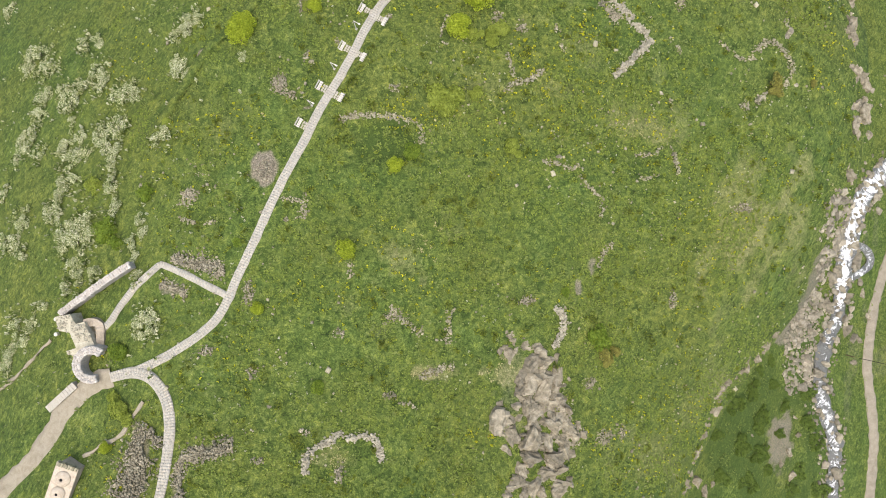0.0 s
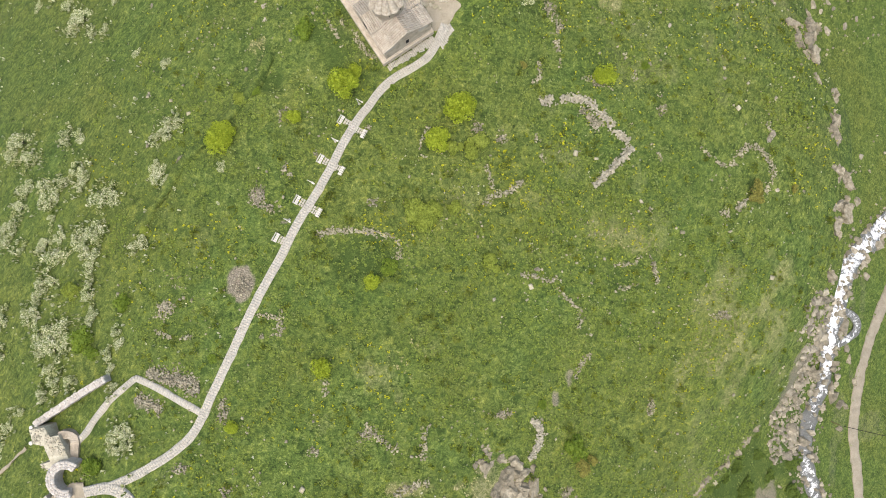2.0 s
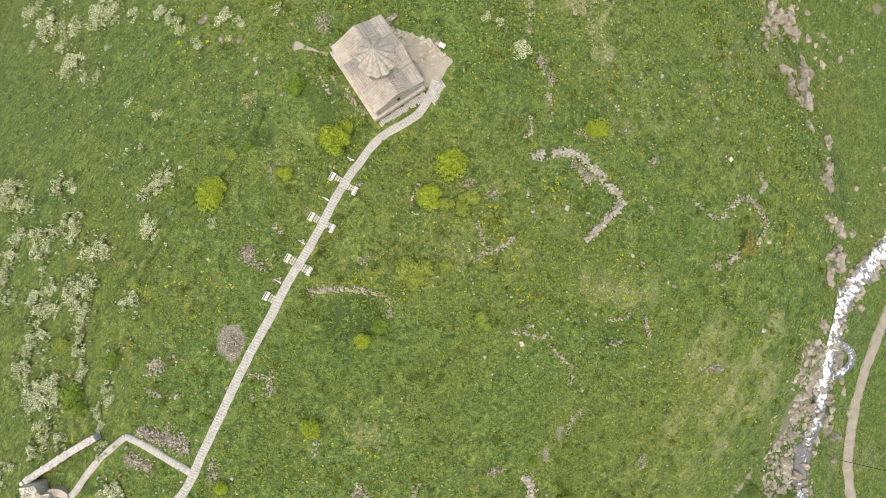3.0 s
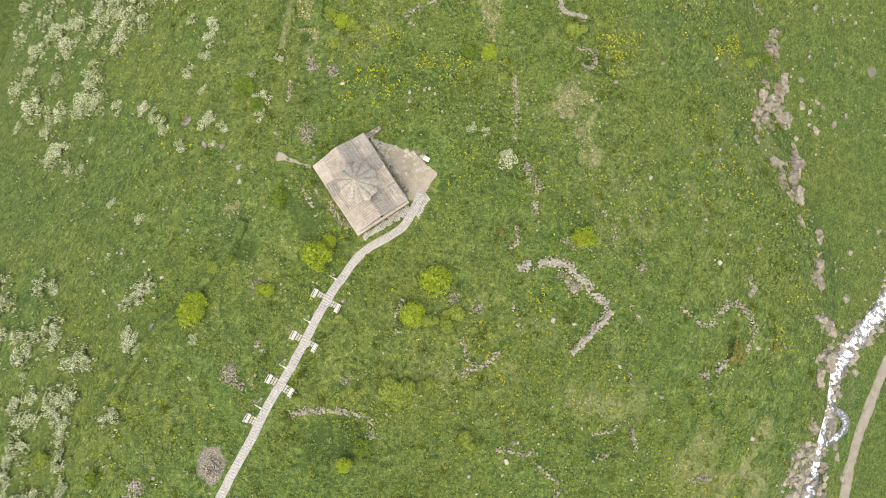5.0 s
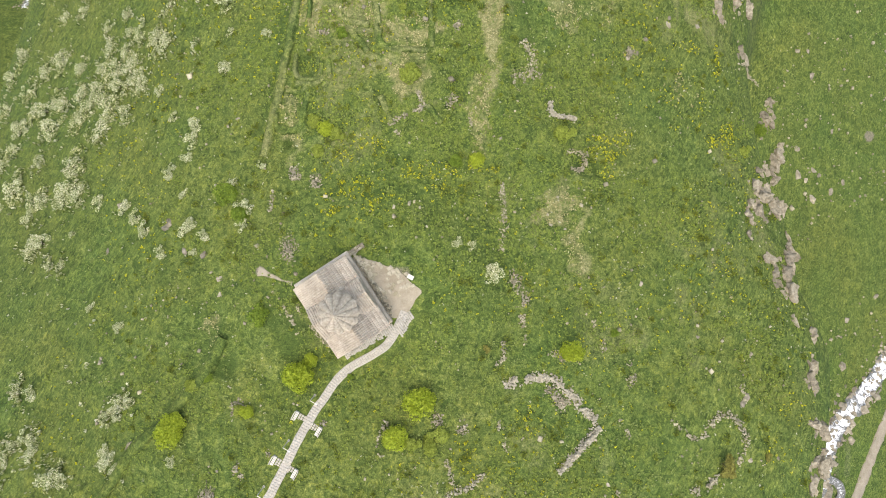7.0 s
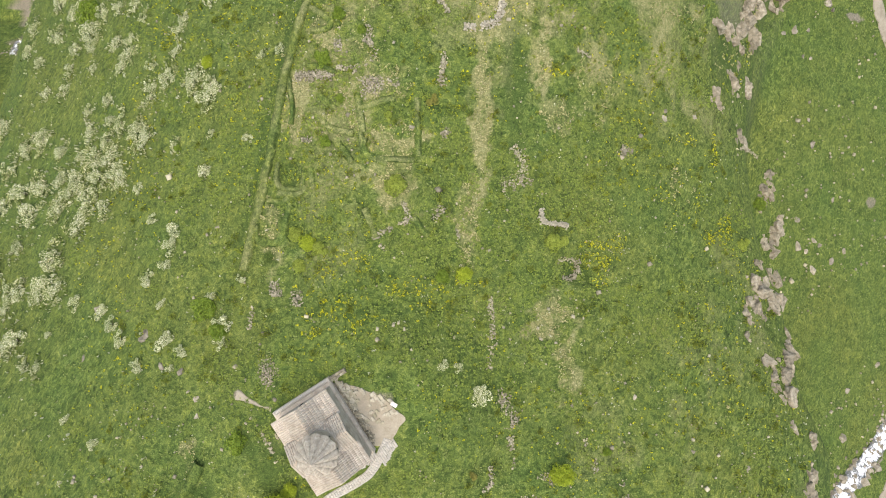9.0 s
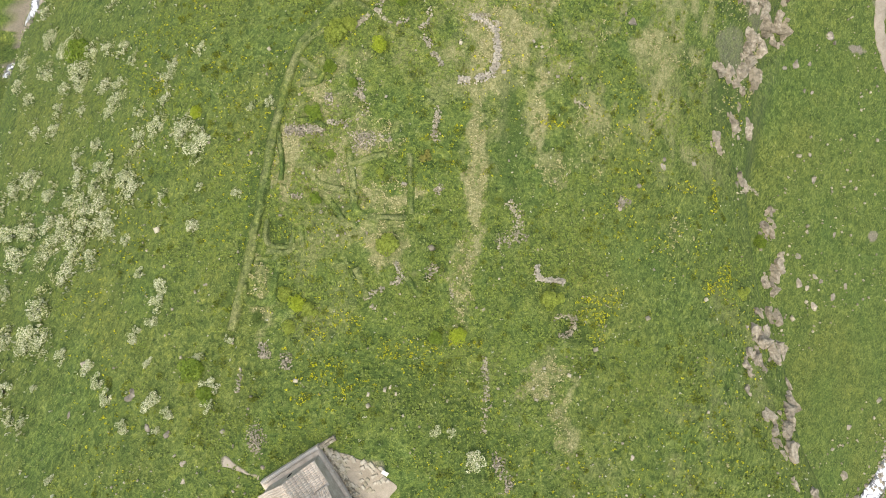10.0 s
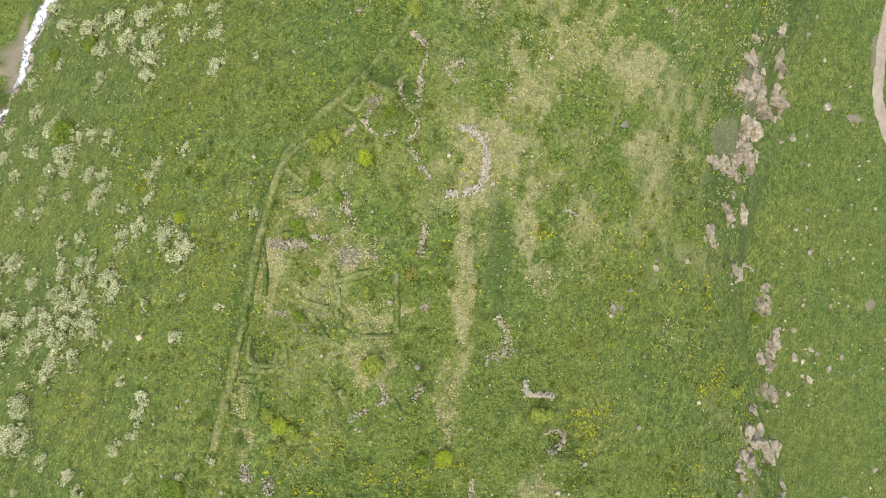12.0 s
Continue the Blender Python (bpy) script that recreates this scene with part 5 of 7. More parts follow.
# ---------------------------------------------------------------- the bath house
(b0x, b0y), (b1x, b1y), (b2x, b2y) = [(-57.8, -32.1), (-54.6, -32.7), (-59.6, -37.4)]
dx, dy = b2x - b0x, b2y - b0y
BL, BA = 10.5, math.atan2(dy, dx)
BW = abs(-(b1x - b0x) * math.sin(BA) + (b1y - b0y) * math.cos(BA))
bz = zat((b0x + b2x) / 2, (b0y + b2y) / 2)
side = 1 if -(b1x - b0x) * math.sin(BA) + (b1y - b0y) * math.cos(BA) > 0 else -1
bath = thing("bath_house", (b0x, b0y, bz), "low stone bath house with flat roof and two holed domes", "bath house", turn=BA)
ys = sorted((0.0, side * BW))
bm = bmesh.new()
box_bm(bm, 0, BL, ys[0], ys[1], -3, 2.6, 0.06)
part("walls", bm, bath, WALLSTONE, "grey stone walls")
bm = bmesh.new()
box_bm(bm, -0.15, BL, ys[0] - 0.12, ys[1] + 0.12, 2.6, 2.85, 0.05)
part("roof", bm, bath, TUFF, "flat pale mortared roof")
bm = bmesh.new()
for k in range(9):
    box_bm(bm, -0.35 - 0.1 * rng.rand(), 0.25, ys[0] + BW * k / 9, ys[0] + BW * (k + 0.9) / 9, 2.4, 2.95 + 0.25 * rng.rand(), 0.05)
part("front_blocks", bm, bath, RUBBLE, "broken blocks along the front edge of the roof")
ym = (ys[0] + ys[1]) / 2
for k, (x, r) in enumerate(((1.9, 1.2), (4.2, 1.1), (6.6, 1.1))):
    v, f = lathe([(r, 2.8), (r, 2.95), (r * 0.86, 3.12), (r * 0.6, 3.3), (r * 0.2, 3.42), (r * 0.2, 3.1)], 24)
    part("dome", mesh_np("dome", [(a + x, b + ym, c) for a, b, c in v], f, TUFF), bath, label="shallow mortared dome")
    v, f = lathe([(r * 0.21, 3.36), (0.01, 3.36)], 16)
    part("light_hole", mesh_np("light_hole", [(a + x, b + ym, c) for a, b, c in v], f, DARK), bath, label="dark round light hole")
# ---------------------------------------------------------------- river and stream
def stream_bed(name, pts, width, foam, label, lift=0.25):
    p = resample(pts, 0.4)
    n = normals(p)
    at = p[:, 1] if isinstance(width, dict) else np.linspace(0, 1, len(p))
    w = np.interp(at, list(width), list(width.values())) if isinstance(width, dict) else np.interp(at, np.linspace(0, 1, len(width)), width)
    fm = np.interp(at, list(foam), list(foam.values())) if isinstance(foam, dict) else np.interp(at, np.linspace(0, 1, len(foam)), foam)
    K = 17
    f = np.linspace(-0.5, 0.5, K)
    edge = 0.55 * (fuzz(p[:, 0], p[:, 1], 2.0, 2)[:, None] - 0.5) * np.sign(f)[None] * (np.abs(f) > 0.45)
    q = p[:, None] + n[:, None] * ((f[None] + edge) * w[:, None])[..., None]
    bed = np.max(ground_z(q[..., 0], q[..., 1]), axis=1)
    bed = np.convolve(np.pad(bed, 6, mode="edge"), np.ones(13) / 13, mode="valid") + lift
    z = bed[:, None] + 0.30 * (fuzz(q[..., 0], q[..., 1], 1.1, 1) - 0.5) - 0.5 * (np.abs(f)[None] > 0.45)
    v = np.concatenate([q, z[..., None]], -1)
    m, k = v.shape[:2]
    idx = np.arange(m * k).reshape(m, k)
    quads = np.stack([idx[:-1, 1:], idx[:-1, :-1], idx[1:, :-1], idx[1:, 1:]], -1).reshape(-1, 4)
    foam_v = (fm[:, None] - 0.25 * (np.abs(f)[None] * 2) ** 2 + 0 * z)
    me = mesh_np(name, v.reshape(-1, 3), quads, WATER, {"foam": foam_v.ravel()})
    me.polygons.foreach_set("use_smooth", [True] * len(me.polygons))
    return tagged(new(name, me), label, "river", kind="structure")


RIVER = [(153.6, 41.2), (148.6, 37.8), (140.8, 30.2), (134.1, 24.2), (127.8, 19.5), (124, 15), (121.2, 10.2), (119.5, 4.3), (117.3, -1.5), (115.6, -8.1), (115.1, -14.7), (114.6, -20.5), (110.2, -26), (108.4, -32.4), (107.3, -38.8), (109.1, -43.9), (111.3, -49.9), (114.4, -57), (114.3, -63.7), (113, -71.9), (113.4, -82)]
SIDE_ARM = [(118.6, 1.5), (123.5, 1.2), (127.3, -0.7), (128, -4.9), (123, -7.6), (116.6, -9.8)]
stream_bed("water_river", RIVER, {-90: 4.4, -45: 4.2, -28: 4.4, -18: 4.2, -5: 4.8, 5: 5.6, 40: 5.6, 120: 5.0}, {-90: 0.60, -45: 0.62, -38: 0.52, -30: 0.52, -22: 0.64, -14: 0.71, 0: 0.72, 40: 0.73, 120: 0.72}, "rocky mountain river foaming white between boulders")
stream_bed("water_side_arm", SIDE_ARM, [1.8, 2.6, 2.8, 2.4, 1.8], [0.66, 0.64, 0.62, 0.62, 0.66], "foaming side arm of the river round a boulder")
STREAM = [(-84.6, 179), (-89.4, 175.8), (-95.4, 170.6), (-98, 164.6), (-96.5, 158.3), (-96.8, 152.7), (-151.3, 162.7), (-151.2, 153.8)]
stream_bed("water_stream", STREAM, [3.0, 2.6, 2.4, 2.6, 2.8], [0.72, 0.70, 0.66, 0.68, 0.66], "small white stream in a narrow gully")


# ---------------------------------------------------------------- crags and boulders
def crag_mesh(seed):
    """A split block of rock: flat broken faces, a long side, and chipped edges."""
    rng = np.random.RandomState(seed)
    bm = bmesh.new()
    for _ in range(20):
        p = rng.uniform(-1, 1, 3)
        p /= max(np.abs(p).max(), 0.75) ** 0.8
        bm.verts.new((p[0] * 1.15, p[1] * 0.85, p[2] * 0.8))
    bmesh.ops.convex_hull(bm, input=bm.verts)
    bmesh.ops.delete(bm, geom=[v for v in bm.verts if not v.link_faces], context='VERTS')
    bmesh.ops.triangulate(bm, faces=bm.faces)
    bmesh.ops.subdivide_edges(bm, edges=bm.edges, cuts=3, use_grid_fill=True)
    off = Vector((seed * 7.3, seed * 3.1, seed * 1.7))
    for v in bm.verts:
        c = v.co.copy()
        d = (abs(noise.noise(c * 1.7 + off)) - 0.3) * 0.5 + noise.noise(c * 4.5 + off) * 0.16 + noise.noise(c * 10 + off) * 0.07
        step = 0.10 * (round((c.z + 0.3 * c.y) * 4) / 4 - c.z - 0.3 * c.y)
        v.co = c * (1 + d) + Vector((0, 1.5 * step, step))
    bmesh.ops.recalc_face_normals(bm, faces=bm.faces)
    me = bpy.data.meshes.new("rock")
    bm.to_mesh(me)
    bm.free()
    me.materials.append(CRAG)
    return me


CRAG_MESHES, RIVER_MESHES = [], []
rock_rng = np.random.RandomState(44)
CRAG_MESHES = [crag_mesh(k + 1) for k in range(9)]
for k in range(10):  # broken blocks with flat faces and sharp edges
    bm = bmesh.new()
    for _ in range(15):
        p = rock_rng.randn(3)
        p *= (0.9 + 0.2 * rock_rng.rand()) / np.linalg.norm(p)
        bm.verts.new((p[0] * 1.15, p[1] * 0.9, p[2] * 0.72))
    hull = bmesh.ops.convex_hull(bm, input=bm.verts)
    bmesh.ops.delete(bm, geom=[v for v in bm.verts if not v.link_faces], context='VERTS')
    bmesh.ops.recalc_face_normals(bm, faces=bm.faces)
    bmesh.ops.triangulate(bm, faces=bm.faces)
    m = bpy.data.meshes.new("rock")
    bm.to_mesh(m)
    bm.free()
    m.materials.append(BOULDER)
    RIVER_MESHES.append(m)


def rock(x, y, r, meshes, label, group, sink=0.15, tall=1.0, z=None, name="boulder", bearing=None):
    ob = new(name, meshes[rock_rng.randint(len(meshes))])
    zz = zat(x, y) if z is None else z
    ob.location = (x, y, zz - r * sink)
    ob.rotation_euler = (rock_rng.uniform(-0.3, 0.3), rock_rng.uniform(-0.3, 0.3), rock_rng.uniform(0, 6.28) if bearing is None else bearing + 0.35 * rock_rng.randn())
    ob.scale = (r * rock_rng.uniform(0.85, 1.15), r * rock_rng.uniform(0.8, 1.1), r * tall * rock_rng.uniform(0.85, 1.15))
    return tagged(ob, label, "rock", group)


def outcrop(x, y, r, count, spread, label, group, name, bearing):
    """Split blocks lying close together, the largest in the middle."""
    for k in range(count):
        a, d = rock_rng.uniform(0, 6.28), spread * r * math.sqrt(rock_rng.rand()) * (k > 0)
        rock(x + d * math.cos(a), y + d * math.sin(a), r * (1.0 if k == 0 else rock_rng.uniform(0.28, 0.7)), CRAG_MESHES, label, group, 0.25, 1.1, name=name, bearing=bearing)


CRAG_AT = [(10.7, -17, 1.2), (14.6, -18.6, 2.2), (17.5, -18.9, 1.8), (19.1, -21.3, 1.6), (14.1, -21.3, 2.5), (16.6, -23.9, 2.3), (13.7, -25.3, 2.0), (15.1, -27.4, 1.7), (8.8, -27.8, 2.1), (10.7, -30.2, 2.0), (18.7, -26.6, 2.0), (18.2, -30.1, 2.2), (20.8, -29.9, 1.9), (22.2, -31.8, 1.4), (20.8, -33.6, 1.6), (13.7, -31.7, 2.4), (14.6, -34.6, 2.4), (18.2, -35.1, 2.1), (19.2, -37.6, 1.9), (11.7, -38.4, 1.9), (15.6, -39.2, 2.3), (19.2, -40.5, 1.9), (10.7, -14.2, 0.6), (11.4, -14.9, 0.6), (13.6, -15.7, 0.8)]
for x, y, r in CRAG_AT:
    outcrop(x, y, r * 0.95, 7, 1.5, "big weathered grey-brown crag rock rising from the grass", "rocks of the crag", "crag_rock", None)
CLIFF_A = [(75.4, 158.3, 1.0), (84.6, 163.2, 1.3), (75.4, 154.9, 1.6), (88.4, 160, 1.9), (98.8, 162.2, 1.7), (78.1, 151.6, 1.6), (73.4, 149.1, 1.3), (76.7, 149.1, 1.5), (82.2, 150.4, 2.2), (97.3, 156.7, 1.9), (98.7, 153.7, 2.2), (83.9, 147.8, 2.2), (95.7, 150.6, 1.6), (78.1, 142.2, 1.9), (82.9, 143.1, 2.0), (78.1, 138.1, 1.9), (75, 134.4, 2.0), (80.3, 135.4, 2.1), (67.8, 133.6, 1.5), (70.8, 133.8, 1.4), (85.9, 137.8, 1.4), (76.6, 131.1, 0.9), (75.7, 127.7, 0.8), (72.6, 123.9, 1.0), (73.7, 122.3, 1.4), (79.5, 123, 1.6), (67, 118.7, 1.3), (67.9, 117.6, 1.1)]
CLIFF_B = [(75.6, 111.5, 1.2), (77.8, 110.4, 1.2), (95.8, 106.6, 1.2), (94.1, 103, 1.5), (96.7, 101.5, 1.4), (94.4, 98.6, 1.7), (99.3, 92.8, 2.0), (97.4, 91.4, 1.7), (95, 88.5, 1.4), (97.8, 85.6, 1.9), (96.3, 80.5, 1.7), (100.1, 78.9, 1.6), (76.1, 83.8, 1.1), (74.2, 79.9, 1.4), (76.1, 77.7, 1.9), (78.3, 75.8, 1.8), (81.3, 76.3, 1.4), (72, 76.2, 1.0), (73.8, 74.5, 1.5), (70.8, 73.9, 0.9), (71.2, 72.4, 0.8), (69.8, 69.9, 0.8), (81.7, 69.3, 1.0), (81, 66.3, 1.4), (79.6, 64.7, 1.6), (74.2, 65.2, 1.2)]
CLIFF_C = [(75, 61.9, 1.3), (78.2, 61.5, 1.6), (78.1, 58.6, 1.6), (82.6, 50.2, 1.2), (81, 44.8, 1.2), (79.9, 42.2, 1.5), (80.3, 40.5, 1.0), (79.7, 33.9, 1.2), (81.6, 33.1, 1.4), (82.5, 32.2, 1.1), (79.2, 27.2, 1.5), (81.3, 26.4, 1.9), (78.4, 23.8, 1.5), (77.3, 14.1, 1.2), (78, 53, 0.8)]
for x, y, r in CLIFF_A + CLIFF_B + CLIFF_C:
    outcrop(x, y, r * 1.12, 4, 1.4, "weathered rock outcrop on the brink of the cliff", "outcrops along the cliff", "rock_outcrop", 1.75)
LEDGE = resample([(67.2, -16.8), (64.2, -22.4), (59.2, -24.1), (54.6, -27.7), (54.6, -30.9), (53, -37.8), (50.8, -45.1), (49.8, -49.9)], 0.8)
for q in LEDGE:
    j = rock_rng.uniform(-1.0, 1.0, 2)
    if rock_rng.rand() < 0.8:
        rock(q[0] + j[0], q[1] + j[1], rock_rng.uniform(0.45, 1.15), CRAG_MESHES, "pale broken ledge rock at the meadow's edge", "ledge rocks", 0.3, 0.8, name="ledge_rock")


def joined_rocks(name, spots, label):
    vs, fs, base = [], [], 0
    for x, y, r in spots:
        me = RIVER_MESHES[rock_rng.randint(len(RIVER_MESHES))]
        co = np.empty(len(me.vertices) * 3)
        me.vertices.foreach_get("co", co)
        tri = np.empty(len(me.polygons) * 3, int)
        me.polygons.foreach_get("vertices", tri)
        co = co.reshape(-1, 3) * np.array([r * rock_rng.uniform(0.8, 1.2), r * rock_rng.uniform(0.7, 1.1), r * 0.9])
        a = rock_rng.uniform(0, 6.28)
        vs.append(np.column_stack([x + co[:, 0] * math.cos(a) - co[:, 1] * math.sin(a), y + co[:, 0] * math.sin(a) + co[:, 1] * math.cos(a), zat(x, y) + co[:, 2]]))
        fs.append(tri.reshape(-1, 3) + base)
        base += len(co)
    return tagged(new(name, mesh_np(name, np.concatenate(vs), np.concatenate(fs), BOULDER)), label, "boulders", kind="stuff")


SCREE = resample([(78.9, 10), (77, 4.5), (76.5, -1), (107.8, -9.5), (104, -16.7), (101.6, -23.8), (99.6, -31.7), (101.5, -39.9)], 0.42)
sn = normals(SCREE)
small = []
for k, (q, nn) in enumerate(zip(SCREE, sn)):
    for _ in range(7):
        x, y = q + nn * rock_rng.uniform(-5.6, 5.6) + rock_rng.uniform(-0.4, 0.4, 2)
        small.append((x, y, 0.25 + 0.3 * min(2.2, rock_rng.exponential())))
    if k % 2:
        continue
    x, y = q + nn * rock_rng.uniform(-4.0, 4.0)
    rock(x, y, min(2.0, 0.7 + 0.5 * rock_rng.exponential()), RIVER_MESHES, "grey-brown boulder heaped on the river bank", "boulders on the river bank", 0.1)
for x, y, r in [(65.1, -59.7, 1.75), (50.3, -49.1, 1.17), (67.8, -62.8, 1.47), (70.5, -61.3, 1.18), (96.9, -57, 1.27), (98.1, -63.9, 1.27), (94.3, -59.8, 1.1), (100, -52.6, 0.96), (98.9, -47.6, 0.8), (83.6, -50.4, 0.61), (124.4, -26.9, 1.35), (127.8, -20.3, 1.19), (122.1, -33.5, 1.18), (125.2, -13.3, 1.18)]:
    rock(x, y, r, CRAG_MESHES, "weathered rock on the shaded valley side", "rocks on the valley side", 0.25, name="slope_rock")
for x, y, r in [(110.2, -16.3, 2.77), (118.4, -24, 2.16), (130, 15.5, 2.38), (126.6, 33.8, 1.68), (112.2, -8, 1.96), (115, -26.3, 1.49), (122, -26.7, 2.02), (105.8, -19.2, 1.61), (123.9, -9.9, 1.35), (131.9, 11.3, 1.54), (122.6, -3.2, 2.6), (124.6, -1.8, 1.4), (120.8, -5.2, 1.3), (126.4, 12.0, 1.6)]:
    rock(x, y, r, RIVER_MESHES, "large rounded pale boulder beside the river", "boulders on the river bank", 0.1, 1.1)
rv = resample(RIVER, 0.9)
rn = normals(rv)
for k, (q, nn) in enumerate(zip(rv, rn)):
    for _ in range(3):
        x, y = q + nn * rock_rng.uniform(-6.5, 6.5)
        small.append((x, y, rock_rng.uniform(0.25, 0.8)))
    for _ in range(1 + (q[1] > -20)):
        x, y = q + nn * rock_rng.uniform(-3.4, 3.4)
        level = max(zat(*(q + nn * o)) for o in (-2.4, 0, 2.4)) + 0.25
        rock(x, y, min(1.7, 0.5 + 0.35 * rock_rng.exponential()), RIVER_MESHES, "wet grey boulder standing in the river", "boulders in the river", 0.0, 0.9, z=level, name="river_rock")
joined_rocks("river_stones", small, "grey-brown stones along the river and its banks")
sv = resample(STREAM, 1.2)
bank = []
for q, nn in zip(resample(STREAM, 0.3), normals(resample(STREAM, 0.3))):
    x, y = q + nn * rock_rng.uniform(-4, 4)
    bank.append((x, y, rock_rng.uniform(0.25, 0.7)))
joined_rocks("stream_stones", bank, "dark stones along the small stream")
for q, nn in zip(sv, normals(sv)):
    for o in (-2.6, 2.4)[: 1 + rock_rng.randint(2)]:
        x, y = q + nn * (o + rock_rng.uniform(-0.8, 0.8))
        rock(x, y, rock_rng.uniform(0.4, 1.2), RIVER_MESHES, "dark boulder beside the stream", "boulders by the stream", 0.1, name="stream_boulder")
for x, y, r in [(53.9, 112.8, 0.74), (53.5, 111.5, 0.63), (61.1, 113, 0.66), (114.9, 154.6, 1.05), (116.1, 153.3, 0.9), (102.5, 144.8, 1.02), (107.9, 146.4, 1.03), (108.8, 138.7, 0.59), (44.4, 104.3, 0.6), (43.8, 102.8, 0.5), (47.9, 107.3, 0.61), (46.1, 104.3, 0.51), (45.5, 137.1, 0.81), (44.3, 138, 0.6), (105.5, 171.7, 0.86), (109.4, 177.3, 0.74), (113.1, 167, 0.89), (-27, 87.9, 0.5), (-39.4, 68.7, 0.81), (-38.9, 69.7, 0.61), (45.1, 60.5, 0.52), (-14.1, 61.5, 0.47), (112.7, 90.1, 0.96), (115, 88.7, 0.8), (119.6, 84.3, 0.97), (65.9, 47.8, 0.63), (64.2, 40.3, 0.72), (63.5, 39.3, 0.61), (55.7, 50.9, 0.41), (69.8, 29.7, 0.41)] + [(-9.1, -11.6, 0.35), (19.1, 15.2, 0.47), (20, 15.3, 0.37), (-33.1, 34.7, 0.65), (27, -24.3, 0.49), (20.3, -9.8, 0.38), (64.2, 29.9, 0.51), (37.8, 27, 0.39), (-26.3, -23.8, 0.34), (-52.3, -17.8, 0.36), (-51.2, -17.5, 0.35), (-53, -18.4, 0.27)] + [(-39.2, 69.1, 0.9), (-51.1, 72.6, 0.8), (-52.4, 64.2, 0.6), (-35.1, 64.6, 0.6), (-31.3, 64, 0.7), (-27.9, 59.9, 0.6), (-27.4, 57.5, 0.5), (114, 154.4, 1.2), (103, 145.6, 1.0), (98.8, 143.6, 0.8), (106.1, 138.7, 0.8), (109, 122.4, 0.6), (110.9, 115.8, 0.9), (106.2, 95.6, 0.9), (106.7, 88.1, 1.3), (109.8, 87.2, 0.8), (112.6, 81.8, 1.2), (124.6, 87.5, 0.8), (139.7, 54.3, 0.9), (128.2, 47.6, 1.0), (119.3, 101.6, 0.8)]:
    rock(x, y, r * 1.15, RIVER_MESHES, "single pale boulder lying in the grass", "boulders in the meadow", 0.2, name="field_boulder")
(px0, py0), (px1, py1) = [(120, -31.5), (132.5, -34.3)]
pz = max(zat(px0, py0), zat(px1, py1)) + 5
bm = bmesh.new()
d = Vector((px1 - px0, py1 - py0, 0))
bmesh.ops.create_cone(bm, cap_ends=True, segments=6, radius1=0.09, radius2=0.09, depth=d.length + 14, matrix=Matrix.Translation(((px0 + px1) / 2 + 7 * d.normalized().x, (py0 + py1) / 2 + 7 * d.normalized().y, pz)) @ Vector((0, 0, 1)).rotation_difference(d.normalized()).to_matrix().to_4x4())
gantry = thing("pipe_bridge", (0, 0, 0), "thin dark pipe carried over the dirt road on posts", "pipe")
part("pipe", bm, gantry, DARK)
for f in (0.0, 1.0):
    x, y = px0 - 0.1 * d.x + f * (d.x * 1.1 + 13 * d.normalized().x), py0 - 0.1 * d.y + f * (d.y * 1.1 + 13 * d.normalized().y)
    g = zat(x, y)
    bm = bmesh.new()
    bmesh.ops.create_cone(bm, cap_ends=True, segments=6, radius1=0.12, radius2=0.1, depth=pz - g + 1, matrix=Matrix.Translation((x, y, (pz + g - 1) / 2)))
    part("post", bm, gantry, RUST)

# loose stones strewn over the meadow and the valley floor
srng = np.random.RandomState(8)
n = 5200
sx_, sy_ = srng.uniform(-50, 82, n), srng.uniform(-60, 172, n)
w = fuzz(sx_, sy_, 9, 3) * 0.6 + fuzz(sx_, sy_, 2.5, 5) * 0.6
ok = (w > 0.66) & (sx_ < brink(sy_) - 1) & (np.hypot(sx_ + 3, sy_ - 57) > 13)
sx_, sy_ = sx_[ok], sy_[ok]
me = stones("loose_stones", np.column_stack([sx_, sy_, ground_z(sx_, sy_) + 0.12]), 0.14 + 0.12 * srng.exponential(size=len(sx_)), RUBBLE, 12)
tagged(new("loose_stones", me), "small grey stones strewn through the grass", "stones", kind="stuff")
n = 600
vx, vy = srng.uniform(95, 150, n), srng.uniform(30, 172, n)
ok = (vx > brink(vy) + 16) & (fuzz(vx, vy, 14, 2) > 0.4)
vx, vy = vx[ok], vy[ok]
me = stones("valley_stones", np.column_stack([vx, vy, ground_z(vx, vy) + 0.2]), 0.18 + 0.2 * srng.exponential(size=len(vx)), RUBBLE, 13, 0.8)
tagged(new("valley_stones", me), "scattered pale stones on the valley meadow", "stones", kind="stuff")
